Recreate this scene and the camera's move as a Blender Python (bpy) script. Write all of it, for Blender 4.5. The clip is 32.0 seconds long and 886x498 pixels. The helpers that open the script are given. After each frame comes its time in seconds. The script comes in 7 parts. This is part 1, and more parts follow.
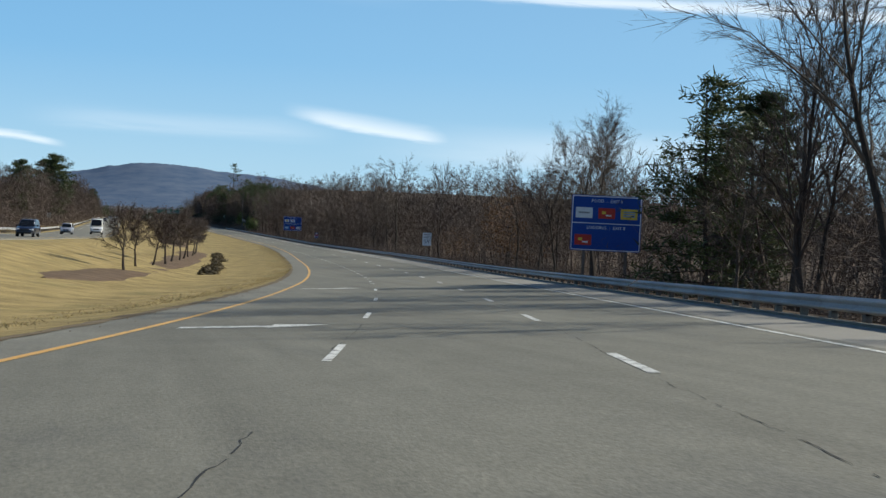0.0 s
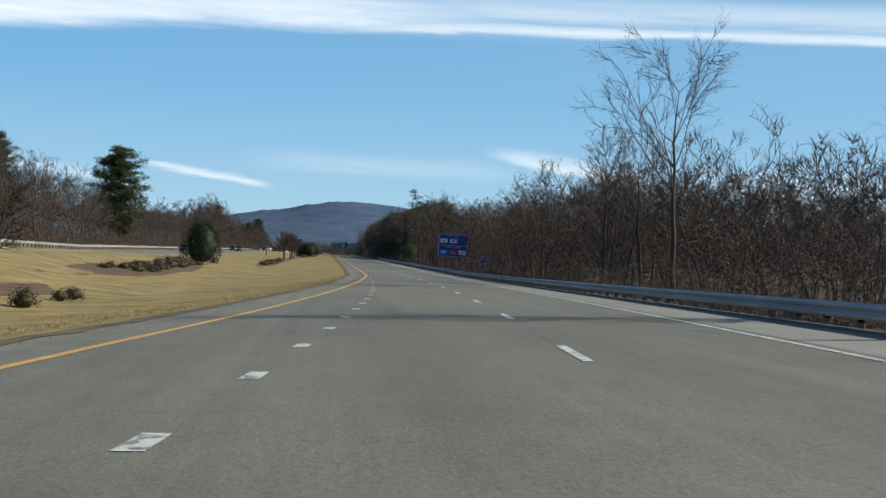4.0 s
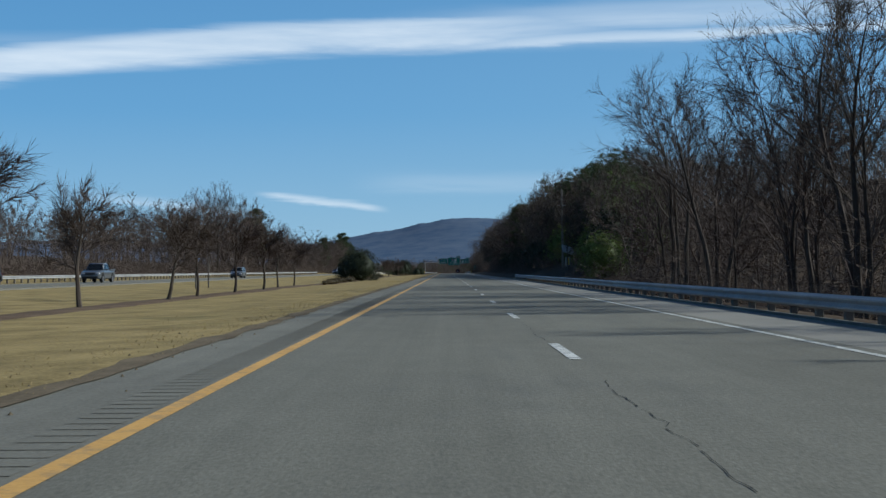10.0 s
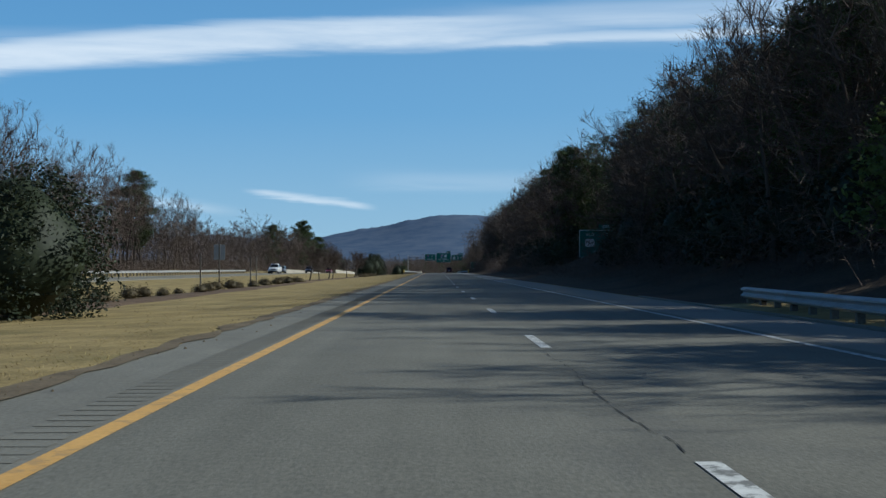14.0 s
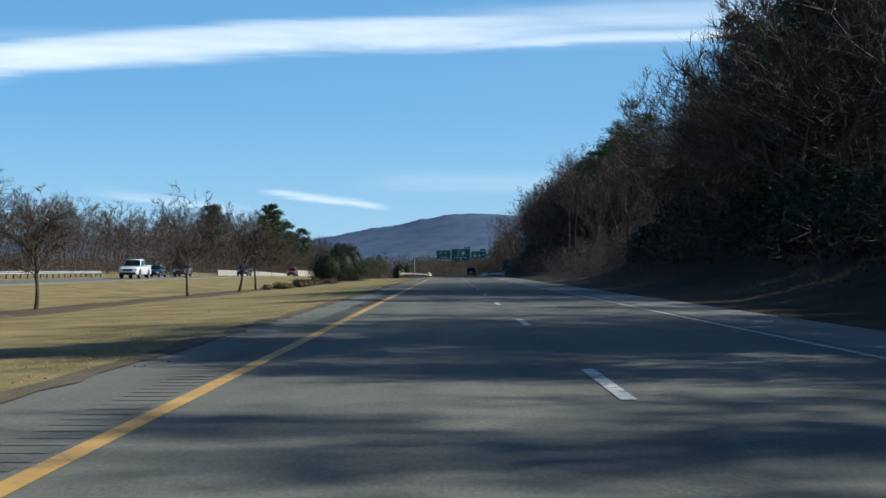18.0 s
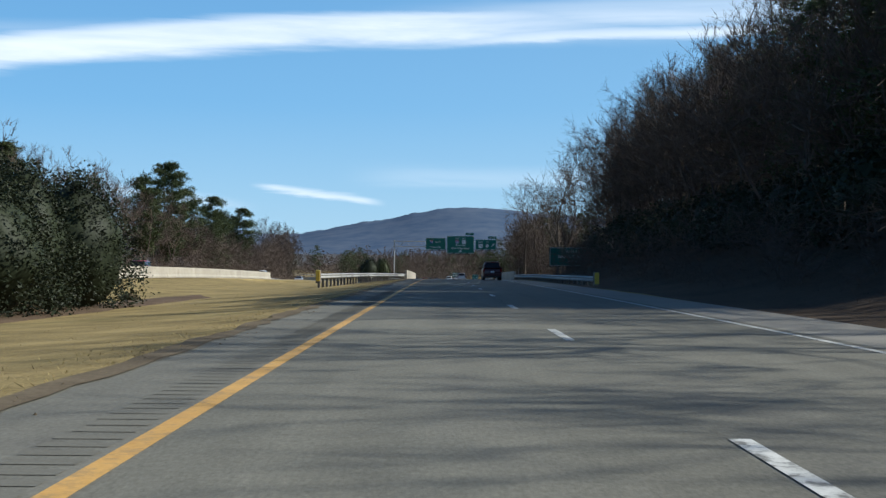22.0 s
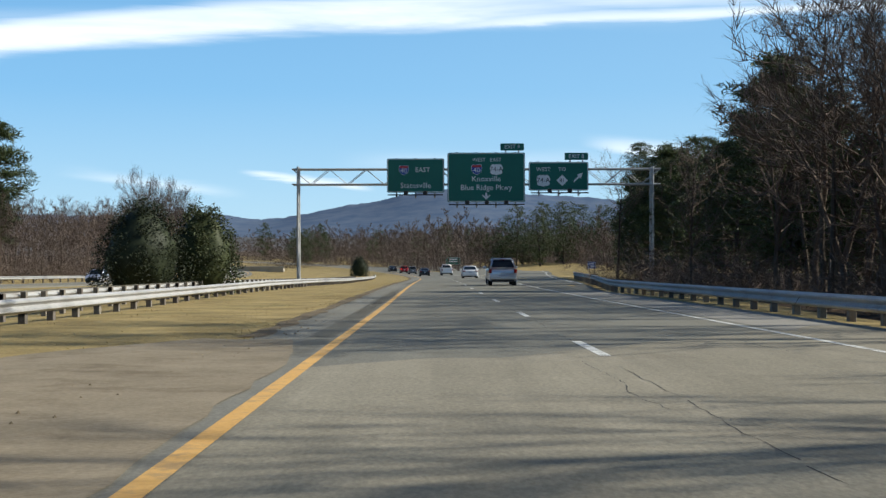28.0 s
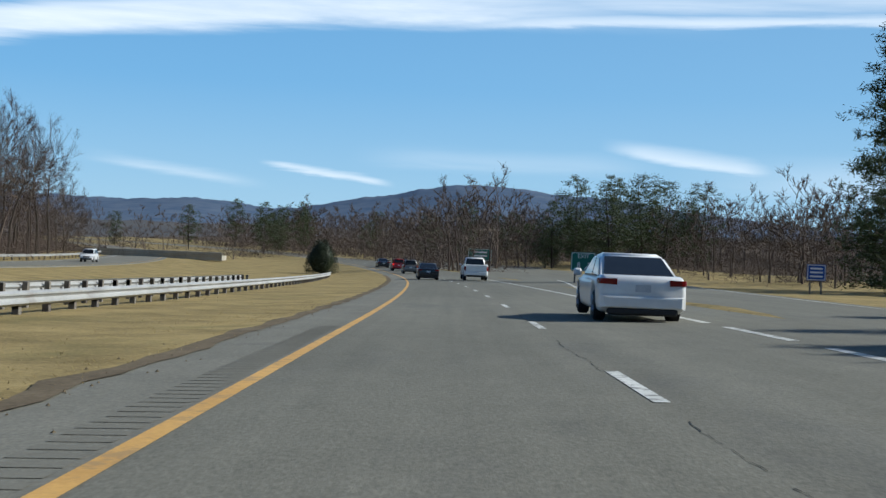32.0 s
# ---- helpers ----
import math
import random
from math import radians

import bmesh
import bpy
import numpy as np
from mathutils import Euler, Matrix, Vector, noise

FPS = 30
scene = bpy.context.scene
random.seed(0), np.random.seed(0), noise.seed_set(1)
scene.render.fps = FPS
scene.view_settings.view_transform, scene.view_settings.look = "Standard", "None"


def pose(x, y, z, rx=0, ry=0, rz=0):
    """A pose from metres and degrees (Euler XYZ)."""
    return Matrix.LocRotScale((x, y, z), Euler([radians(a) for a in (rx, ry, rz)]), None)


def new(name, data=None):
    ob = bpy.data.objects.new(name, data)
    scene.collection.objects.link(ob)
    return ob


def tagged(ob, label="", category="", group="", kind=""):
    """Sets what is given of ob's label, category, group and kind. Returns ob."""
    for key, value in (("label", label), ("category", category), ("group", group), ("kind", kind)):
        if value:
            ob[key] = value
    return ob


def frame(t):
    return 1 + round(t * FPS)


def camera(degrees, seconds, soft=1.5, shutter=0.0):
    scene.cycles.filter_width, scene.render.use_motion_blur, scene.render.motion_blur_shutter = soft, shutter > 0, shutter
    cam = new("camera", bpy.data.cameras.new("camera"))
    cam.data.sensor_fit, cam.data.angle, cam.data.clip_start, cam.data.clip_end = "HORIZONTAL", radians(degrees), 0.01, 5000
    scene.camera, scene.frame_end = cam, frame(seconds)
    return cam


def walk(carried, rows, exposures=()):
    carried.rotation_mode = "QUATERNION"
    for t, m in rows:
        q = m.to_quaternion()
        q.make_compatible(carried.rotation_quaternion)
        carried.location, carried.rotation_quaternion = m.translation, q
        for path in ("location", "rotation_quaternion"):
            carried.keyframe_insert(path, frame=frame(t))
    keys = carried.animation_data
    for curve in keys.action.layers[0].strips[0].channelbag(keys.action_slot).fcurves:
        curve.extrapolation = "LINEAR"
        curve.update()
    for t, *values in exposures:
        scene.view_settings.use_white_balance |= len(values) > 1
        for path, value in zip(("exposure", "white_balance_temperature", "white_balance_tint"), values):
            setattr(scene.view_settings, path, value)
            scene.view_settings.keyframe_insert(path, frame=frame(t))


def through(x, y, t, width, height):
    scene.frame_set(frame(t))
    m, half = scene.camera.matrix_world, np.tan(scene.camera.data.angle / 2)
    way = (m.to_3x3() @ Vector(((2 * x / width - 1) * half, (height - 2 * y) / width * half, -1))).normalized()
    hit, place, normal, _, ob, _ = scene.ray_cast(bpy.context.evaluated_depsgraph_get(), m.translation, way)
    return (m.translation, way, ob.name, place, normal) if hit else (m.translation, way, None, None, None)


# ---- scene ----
cam = camera(39.3, 32.0, soft=1.45)
PATH = [
    (0.0, pose(-27.15, 0.16, 4.926, 88.92, -2.74, -14.38)),
    (0.5, pose(-23.29, 15.11, 4.372, 89.16, -2.66, -13.48)),
    (1.0, pose(-19.65, 30.09, 3.861, 89.18, -2.49, -12.47)),
    (1.5, pose(-16.40, 45.08, 3.402, 89.31, -2.22, -11.28)),
    (2.0, pose(-13.46, 60.11, 2.986, 89.46, -2.33, -9.97)),
    (2.5, pose(-10.92, 75.20, 2.614, 89.74, -2.77, -8.68)),
    (3.0, pose(-8.74, 90.33, 2.296, 89.95, -2.95, -7.46)),
    (3.5, pose(-6.90, 105.49, 2.032, 90.09, -3.15, -6.38)),
    (4.0, pose(-5.37, 120.67, 1.820, 90.35, -3.13, -5.27)),
    (4.5, pose(-3.92, 135.86, 1.654, 90.50, -2.71, -4.24)),
    (5.0, pose(-2.67, 151.04, 1.505, 90.56, -2.34, -3.41)),
    (5.5, pose(-1.62, 166.23, 1.373, 90.63, -1.97, -2.56)),
    (6.0, pose(-0.79, 181.41, 1.257, 90.70, -1.60, -1.72)),
    (6.5, pose(-0.20, 196.59, 1.163, 90.80, -1.22, -0.98)),
    (7.0, pose(0.20, 211.76, 1.096, 90.81, -0.62, -0.43)),
    (7.5, pose(0.24, 226.92, 1.054, 90.81, 0.01, -0.19)),
    (8.0, pose(0.18, 242.06, 1.040, 90.91, 0.23, -0.16)),
    (8.5, pose(0.09, 257.19, 1.040, 90.85, 0.44, -0.16)),
    (9.0, pose(0.00, 272.32, 1.040, 90.86, 0.05, 0.02)),
    (9.5, pose(-0.05, 287.43, 1.040, 90.86, 0.22, 0.23)),
    (10.0, pose(-0.10, 302.54, 1.040, 90.97, 0.34, 0.18)),
    (10.5, pose(-0.15, 317.64, 1.040, 90.80, 0.33, 0.14)),
    (11.0, pose(-0.20, 332.74, 1.040, 90.97, 0.32, 0.17)),
    (11.5, pose(-0.18, 347.82, 1.040, 91.06, 0.23, -0.07)),
    (12.0, pose(-0.17, 362.90, 1.040, 91.09, 0.16, -0.20)),
    (12.5, pose(-0.16, 377.97, 1.040, 90.92, 0.38, -0.23)),
    (13.0, pose(-0.14, 393.04, 1.040, 91.03, 0.52, -0.38)),
    (13.5, pose(-0.11, 408.09, 1.040, 90.93, 0.03, -0.41)),
    (14.0, pose(-0.08, 423.14, 1.040, 90.89, 0.03, -0.38)),
    (14.5, pose(-0.06, 438.18, 1.040, 90.86, 0.03, -0.35)),
    (15.0, pose(-0.03, 453.22, 1.040, 90.82, 0.03, -0.32)),
    (15.5, pose(0.00, 468.24, 1.040, 90.79, 0.03, -0.28)),
    (16.0, pose(0.03, 483.26, 1.040, 90.92, 0.06, -0.28)),
    (16.5, pose(0.04, 498.28, 1.040, 90.86, 0.28, -0.23)),
    (17.0, pose(0.06, 513.31, 1.040, 90.80, 0.23, 0.10)),
    (17.5, pose(-0.01, 528.36, 1.040, 90.92, 0.07, 0.27)),
    (18.0, pose(-0.09, 543.42, 1.040, 90.91, -0.11, 0.29)),
    (18.5, pose(-0.16, 558.48, 1.040, 90.95, 0.23, 0.25)),
    (19.0, pose(-0.24, 573.56, 1.040, 90.90, 0.06, 0.18)),
    (19.5, pose(-0.28, 588.66, 1.040, 90.97, 0.19, 0.11)),
    (20.0, pose(-0.32, 603.76, 1.040, 90.82, -0.02, 0.02)),
    (20.5, pose(-0.36, 618.88, 1.040, 90.95, 0.03, -0.00)),
    (21.0, pose(-0.40, 634.01, 1.040, 90.92, -0.19, 0.02)),
    (21.5, pose(-0.43, 649.15, 1.040, 90.66, -0.43, -0.03)),
    (22.0, pose(-0.47, 664.30, 1.040, 90.71, -0.49, -0.04)),
    (22.5, pose(-0.51, 679.46, 1.034, 90.98, -0.36, 0.01)),
    (23.0, pose(-0.55, 694.64, 1.015, 90.88, -0.40, -0.02)),
    (23.5, pose(-0.56, 709.83, 0.984, 90.98, -0.23, -0.20)),
    (24.0, pose(-0.58, 725.03, 0.942, 90.89, -0.40, -0.34)),
    (24.5, pose(-0.59, 740.21, 0.886, 90.80, -0.48, -0.46)),
    (25.0, pose(-0.60, 755.33, 0.820, 90.71, -0.58, -0.56)),
    (25.5, pose(-0.61, 770.40, 0.731, 90.36, -0.91, -0.68)),
    (26.0, pose(-0.63, 785.42, 0.613, 90.28, -0.64, -0.63)),
    (26.5, pose(-0.64, 800.38, 0.464, 90.21, -0.37, -0.58)),
    (27.0, pose(-0.65, 815.29, 0.286, 90.14, -0.11, -0.53)),
    (27.5, pose(-0.67, 830.14, 0.079, 90.07, 0.16, -0.48)),
    (28.0, pose(-0.68, 844.94, -0.158, 90.01, 0.13, -0.51)),
    (28.5, pose(-0.62, 859.69, -0.404, 90.03, 0.13, -0.60)),
    (29.0, pose(-0.57, 874.38, -0.642, 89.93, 0.49, -0.69)),
    (29.5, pose(-0.51, 889.02, -0.872, 90.04, 0.12, -0.78)),
    (30.0, pose(-0.45, 903.60, -1.093, 90.22, 0.01, -0.68)),
    (30.5, pose(-0.42, 918.13, -1.320, 90.07, -0.32, -0.44)),
    (31.0, pose(-0.39, 932.61, -1.565, 89.98, -1.21, -0.17)),
    (31.5, pose(-0.35, 947.03, -1.828, 89.79, -2.03, 0.01)),
    (32.0, pose(-0.32, 961.40, -2.108, 89.91, -2.36, 0.26)),
]
EXPOSURES = [(0.0, 0.30, 6350, 8), (4.0, 0.20, 6250, 7), (7.4, 0.18, 6100, 7), (8.6, -0.20, 5650, 5), (13.5, -0.20, 5650, 5), (16.0, 0.13, 5700, 5), (18.5, 0.18, 5800, 6), (20.5, 0.28, 6300, 9), (22.0, 0.26, 6000, 8),
             (23.5, 0.28, 6200, 8), (25.0, 0.28, 6200, 8), (27.6, 0.46, 6400, 9), (28.2, 0.40, 6350, 9), (29.0, 0.06, 6050, 7), (30.0, 0.18, 6250, 9), (31.0, 0.15, 5900, 7), (32.0, 0.15, 5900, 7)]
walk(cam, PATH, EXPOSURES)

# ---- light ----
SUN_EL, SUN_AZ = 33.5, 84.0          # degrees up, degrees clockwise from the road's straight (+y)
sun_way = Vector((math.sin(radians(SUN_AZ)) * math.cos(radians(SUN_EL)), math.cos(radians(SUN_AZ)) * math.cos(radians(SUN_EL)), math.sin(radians(SUN_EL))))
sun = new("sun", bpy.data.lights.new("sun", "SUN"))
sun.data.energy, sun.data.angle, sun.data.color = 5.0, radians(0.55), (1.0, 0.94, 0.83)
sun.matrix_world = Matrix.Translation((0, 0, 80)) @ sun_way.to_track_quat("Z", "Y").to_matrix().to_4x4()


def node(nt, kind, **values):
    n = nt.nodes.new(kind)
    for key, value in values.items():
        n.inputs[key].default_value = value
    return n


def colour_mix(nt):
    n = nt.nodes.new("ShaderNodeMix")
    n.data_type = "RGBA"
    return n


def maths(nt, op, a, b=None, c=None):
    n = nt.nodes.new("ShaderNodeMath")
    n.operation = op
    for i, v in enumerate((a, b, c)):
        if v is None:
            continue
        if isinstance(v, (int, float)):
            n.inputs[i].default_value = v
        else:
            nt.links.new(v, n.inputs[i])
    return n.outputs[0]


def smooth_between(nt, v, lo, hi):
    n = nt.nodes.new("ShaderNodeMapRange")
    n.interpolation_type = "SMOOTHSTEP"
    nt.links.new(v, n.inputs[0])
    n.inputs[1].default_value, n.inputs[2].default_value = lo, hi
    return n.outputs[0]


def build_sky():
    world = bpy.data.worlds.new("sky")
    scene.world = world
    world.use_nodes = True
    nt = world.node_tree
    nt.nodes.clear()
    out = node(nt, "ShaderNodeOutputWorld")
    bg = node(nt, "ShaderNodeBackground", Strength=0.1015)
    sky = nt.nodes.new("ShaderNodeTexSky")
    sky.sky_type, sky.sun_disc = "NISHITA", False
    sky.sun_elevation, sky.sun_rotation = radians(SUN_EL), radians(SUN_AZ)
    sky.air_density, sky.dust_density, sky.ozone_density, sky.altitude = 1.0, 0.6, 2.2, 650
    co = node(nt, "ShaderNodeTexCoord")
    sep = node(nt, "ShaderNodeSeparateXYZ")
    nt.links.new(co.outputs["Generated"], sep.inputs[0])
    az = maths(nt, "ARCTAN2", sep.outputs[0], sep.outputs[1])
    el = maths(nt, "ARCSINE", sep.outputs[2])
    # slow wave and fibrous noise, stretched along the streaks
    comb = node(nt, "ShaderNodeCombineXYZ")
    nt.links.new(maths(nt, "MULTIPLY", az, 5.0), comb.inputs[0])
    nt.links.new(maths(nt, "MULTIPLY", el, 60.0), comb.inputs[1])
    fib = node(nt, "ShaderNodeTexNoise", Scale=1.0, Detail=7.0, Roughness=0.62, Distortion=0.4)
    nt.links.new(comb.outputs[0], fib.inputs["Vector"])
    wav = node(nt, "ShaderNodeTexNoise", Scale=0.55, Detail=3.0)
    nt.links.new(comb.outputs[0], wav.inputs["Vector"])
    f = fib.outputs["Fac"]
    wob = maths(nt, "MULTIPLY", maths(nt, "SUBTRACT", f, 0.5), 0.016)
    el2 = maths(nt, "ADD", el, wob)

    def streak(e0, slope, half, soft_lo, soft_hi, a0, a1, fade, gain, arch=0.0):
        mid = maths(nt, "ADD", maths(nt, "MULTIPLY", az, maths(nt, "MULTIPLY_ADD", az, -arch, slope)), e0)
        off = maths(nt, "SUBTRACT", el2, mid)
        up = maths(nt, "SUBTRACT", 1.0, smooth_between(nt, off, half - soft_hi, half + soft_hi))
        dn = smooth_between(nt, off, -half - soft_lo, -half + soft_lo)
        l = smooth_between(nt, az, a0 - fade, a0 + fade)
        r = maths(nt, "SUBTRACT", 1.0, smooth_between(nt, az, a1 - fade, a1 + fade))
        m = maths(nt, "MULTIPLY", maths(nt, "MULTIPLY", up, dn), maths(nt, "MULTIPLY", l, r))
        m = maths(nt, "MULTIPLY", m, maths(nt, "MULTIPLY_ADD", f, 1.1, 0.25))
        return maths(nt, "MULTIPLY", m, gain)

    parts = [
        streak(0.1895, 0.0254, 0.0118, 0.007, 0.005, -1.2, 0.10, 0.14, 0.85, 0.189),
        streak(0.1795, 0.040, 0.0042, 0.003, 0.005, 0.00, 1.20, 0.10, 0.80, 0.09),
        streak(0.1965, 0.040, 0.0090, 0.008, 0.008, 0.02, 1.00, 0.12, 0.50, 0.10),
        streak(0.196, 0.060, 0.003, 0.004, 0.006, -1.00, -0.22, 0.06, 0.22),
        streak(0.0425, -0.125, 0.0022, 0.002, 0.003, -0.145, -0.055, 0.012, 0.75),
        streak(0.1000, -0.126, 0.0042, 0.003, 0.007, 0.135, 0.245, 0.020, 0.70),
        streak(0.0283, -0.109, 0.0028, 0.003, 0.005, -0.27, -0.17, 0.03, 0.40),
        streak(0.0700, -0.010, 0.0060, 0.006, 0.008, -0.05, 0.14, 0.04, 0.22),
        streak(0.0600, 0.010, 0.0120, 0.010, 0.012, 0.25, 0.90, 0.10, 0.30),
    ]
    total = parts[0]
    for p in parts[1:]:
        total = maths(nt, "MAXIMUM", total, p)
    total = maths(nt, "MINIMUM", total, 0.9)
    ramp = node(nt, "ShaderNodeValToRGB")
    ramp.color_ramp.elements[0].color, ramp.color_ramp.elements[1].color = (0.44, 0.67, 0.82, 1), (0.006, 0.027, 0.10, 1)
    e = ramp.color_ramp.elements.new(0.08)
    e.color = (0.205, 0.470, 0.755, 1)
    for at, col in ((0.14, (0.158, 0.394, 0.689, 1)), (0.24, (0.036, 0.148, 0.375, 1)), (0.45, (0.011, 0.050, 0.165, 1))):
        e = ramp.color_ramp.elements.new(at)
        e.color = col
    nt.links.new(maths(nt, "DIVIDE", el, 1.57), ramp.inputs[0])
    gain = node(nt, "ShaderNodeVectorMath")
    gain.operation = "SCALE"
    gain.inputs["Scale"].default_value = 8.7
    nt.links.new(ramp.outputs[0], gain.inputs[0])
    low = maths(nt, "SUBTRACT", 0.90, maths(nt, "MULTIPLY", el, 0.05))
    mix0 = colour_mix(nt)
    nt.links.new(low, mix0.inputs[0])
    nt.links.new(sky.outputs[0], mix0.inputs[6])
    nt.links.new(gain.outputs[0], mix0.inputs[7])
    # paler towards the sun's side
    near_sun = maths(nt, "ADD", maths(nt, "MULTIPLY", sep.outputs[0], math.sin(radians(SUN_AZ))), maths(nt, "MULTIPLY", sep.outputs[1], math.cos(radians(SUN_AZ))))
    pale = colour_mix(nt)
    pale.inputs[7].default_value = (4.2, 5.6, 6.4, 1)
    nt.links.new(maths(nt, "MULTIPLY", smooth_between(nt, near_sun, -0.3, 1.1), 0.32), pale.inputs[0])
    nt.links.new(mix0.outputs[2], pale.inputs[6])
    mix = colour_mix(nt)
    mix.inputs[7].default_value = (9.1, 9.3, 9.4, 1)
    nt.links.new(total, mix.inputs[0])
    nt.links.new(pale.outputs[2], mix.inputs[6])
    nt.links.new(mix.outputs[2], bg.inputs[0])
    nt.links.new(bg.outputs[0], out.inputs[0])


build_sky()


# ---- materials ----
def surface(name, dark, light, scale=4.0, rough=0.8, bump=0.2, metal=0.0, fine=60.0, stretch=(1, 1, 1), vary=0.0, stain=None, bump_size=0.02, island=0.0, spec=0.4):
    """A two-scale noise material in world metres; vary: brightness change from object to object."""
    m = bpy.data.materials.new(name)
    m.use_nodes = True
    nt = m.node_tree
    bsdf = nt.nodes["Principled BSDF"]
    bsdf.inputs["Roughness"].default_value, bsdf.inputs["Metallic"].default_value = rough, metal
    bsdf.inputs["Specular IOR Level"].default_value = spec
    geo = node(nt, "ShaderNodeNewGeometry")
    mp = node(nt, "ShaderNodeMapping")
    mp.inputs["Scale"].default_value = stretch
    nt.links.new(geo.outputs["Position"], mp.inputs[0])
    big = node(nt, "ShaderNodeTexNoise", Scale=1.0 / scale, Detail=5.0, Roughness=0.6)
    small = node(nt, "ShaderNodeTexNoise", Scale=fine, Detail=3.0, Roughness=0.6)
    nt.links.new(mp.outputs[0], big.inputs["Vector"])
    nt.links.new(mp.outputs[0], small.inputs["Vector"])
    mixv = maths(nt, "MULTIPLY_ADD", small.outputs["Fac"], 0.45, maths(nt, "MULTIPLY", big.outputs["Fac"], 0.55))
    ramp = node(nt, "ShaderNodeValToRGB")
    ramp.color_ramp.elements[0].position, ramp.color_ramp.elements[1].position = 0.33, 0.67
    ramp.color_ramp.elements[0].color, ramp.color_ramp.elements[1].color = (*dark, 1), (*light, 1)
    nt.links.new(mixv, ramp.inputs[0])
    col = ramp.outputs[0]
    if vary or island:
        info = node(nt, "ShaderNodeObjectInfo")
        hsv = node(nt, "ShaderNodeHueSaturation")
        nt.links.new(col, hsv.inputs["Color"])
        rnd = info.outputs["Random"] if vary else geo.outputs["Random Per Island"]
        nt.links.new(maths(nt, "MULTIPLY_ADD", rnd, 2 * (vary or island), 1 - (vary or island)), hsv.inputs["Value"])
        nt.links.new(maths(nt, "MULTIPLY_ADD", rnd, 0.03, 0.485), hsv.inputs["Hue"])
        col = hsv.outputs[0]
    if stain:
        st = node(nt, "ShaderNodeTexNoise", Scale=stain[1], Detail=6.0, Roughness=0.7)
        nt.links.new(mp.outputs[0], st.inputs["Vector"])
        mx = colour_mix(nt)
        mx.inputs[7].default_value = (*stain[0], 1)
        nt.links.new(maths(nt, "MULTIPLY", smooth_between(nt, st.outputs["Fac"], *((stain[3], stain[3] + 0.13) if len(stain) > 3 else (0.52, 0.72))), stain[2]), mx.inputs[0])
        nt.links.new(col, mx.inputs[6])
        col = mx.outputs[2]
    nt.links.new(col, bsdf.inputs["Base Color"])
    if bump:
        b = node(nt, "ShaderNodeBump", Strength=bump, Distance=bump_size)
        nt.links.new(mixv, b.inputs["Height"])
        nt.links.new(b.outputs[0], bsdf.inputs["Normal"])
    return m


def glow(name, colour, strength):
    m = bpy.data.materials.new(name)
    m.use_nodes = True
    b = m.node_tree.nodes["Principled BSDF"]
    b.inputs["Base Color"].default_value = (*colour, 1)
    b.inputs["Emission Color"].default_value = (*colour, 1)
    b.inputs["Emission Strength"].default_value = strength
    b.inputs["Roughness"].default_value = 0.25
    return m


def leafy(name, dark, light, through=0.25, rough=0.55):
    """Leaves and needles: diffuse with some light passing through, varied from leaf to leaf."""
    m = surface(name, dark, light, scale=1.5, rough=rough, bump=0, fine=9.0, island=0.35)
    nt = m.node_tree
    bsdf = nt.nodes["Principled BSDF"]
    bsdf.inputs["Specular IOR Level"].default_value = 0.2
    out = nt.nodes["Material Output"]
    tr = node(nt, "ShaderNodeBsdfTranslucent")
    col = bsdf.inputs["Base Color"].links[0].from_socket
    nt.links.new(col, tr.inputs[0])
    mx = node(nt, "ShaderNodeMixShader")
    mx.inputs[0].default_value = through
    nt.links.new(bsdf.outputs[0], mx.inputs[1])
    nt.links.new(tr.outputs[0], mx.inputs[2])
    nt.links.new(mx.outputs[0], out.inputs[0])
    return m


M_ASPHALT = surface("asphalt", (0.131, 0.126, 0.102), (0.193, 0.186, 0.150), scale=9.0, rough=0.85, bump=0.35, fine=38.0, stretch=(1, 0.35, 1), stain=((0.10, 0.10, 0.095), 0.35, 0.45), spec=0.15)


def road_wear(m):
    """Long streaks along the traffic and a coarse speckle of aggregate."""
    nt = m.node_tree
    bsdf = nt.nodes["Principled BSDF"]
    src = bsdf.inputs["Base Color"].links[0].from_socket
    geo = node(nt, "ShaderNodeNewGeometry")
    value = None
    for stretch, scale, detail, low, span in (((1.3, 0.014, 1), 1.0, 4.0, 0.72, 0.56), ((1, 0.45, 1), 26.0, 2.0, 0.62, 0.76), ((1, 0.5, 1), 1.7, 5.0, 0.80, 0.40)):
        mp = node(nt, "ShaderNodeMapping")
        mp.inputs["Scale"].default_value = stretch
        nt.links.new(geo.outputs["Position"], mp.inputs[0])
        tex = node(nt, "ShaderNodeTexNoise", Scale=scale, Detail=detail, Roughness=0.7)
        nt.links.new(mp.outputs[0], tex.inputs["Vector"])
        v = maths(nt, "MULTIPLY_ADD", tex.outputs["Fac"], span, low)
        value = v if value is None else maths(nt, "MULTIPLY", value, v)
    hsv = node(nt, "ShaderNodeHueSaturation")
    nt.links.new(src, hsv.inputs["Color"])
    nt.links.new(value, hsv.inputs["Value"])
    nt.links.new(hsv.outputs[0], bsdf.inputs["Base Color"])


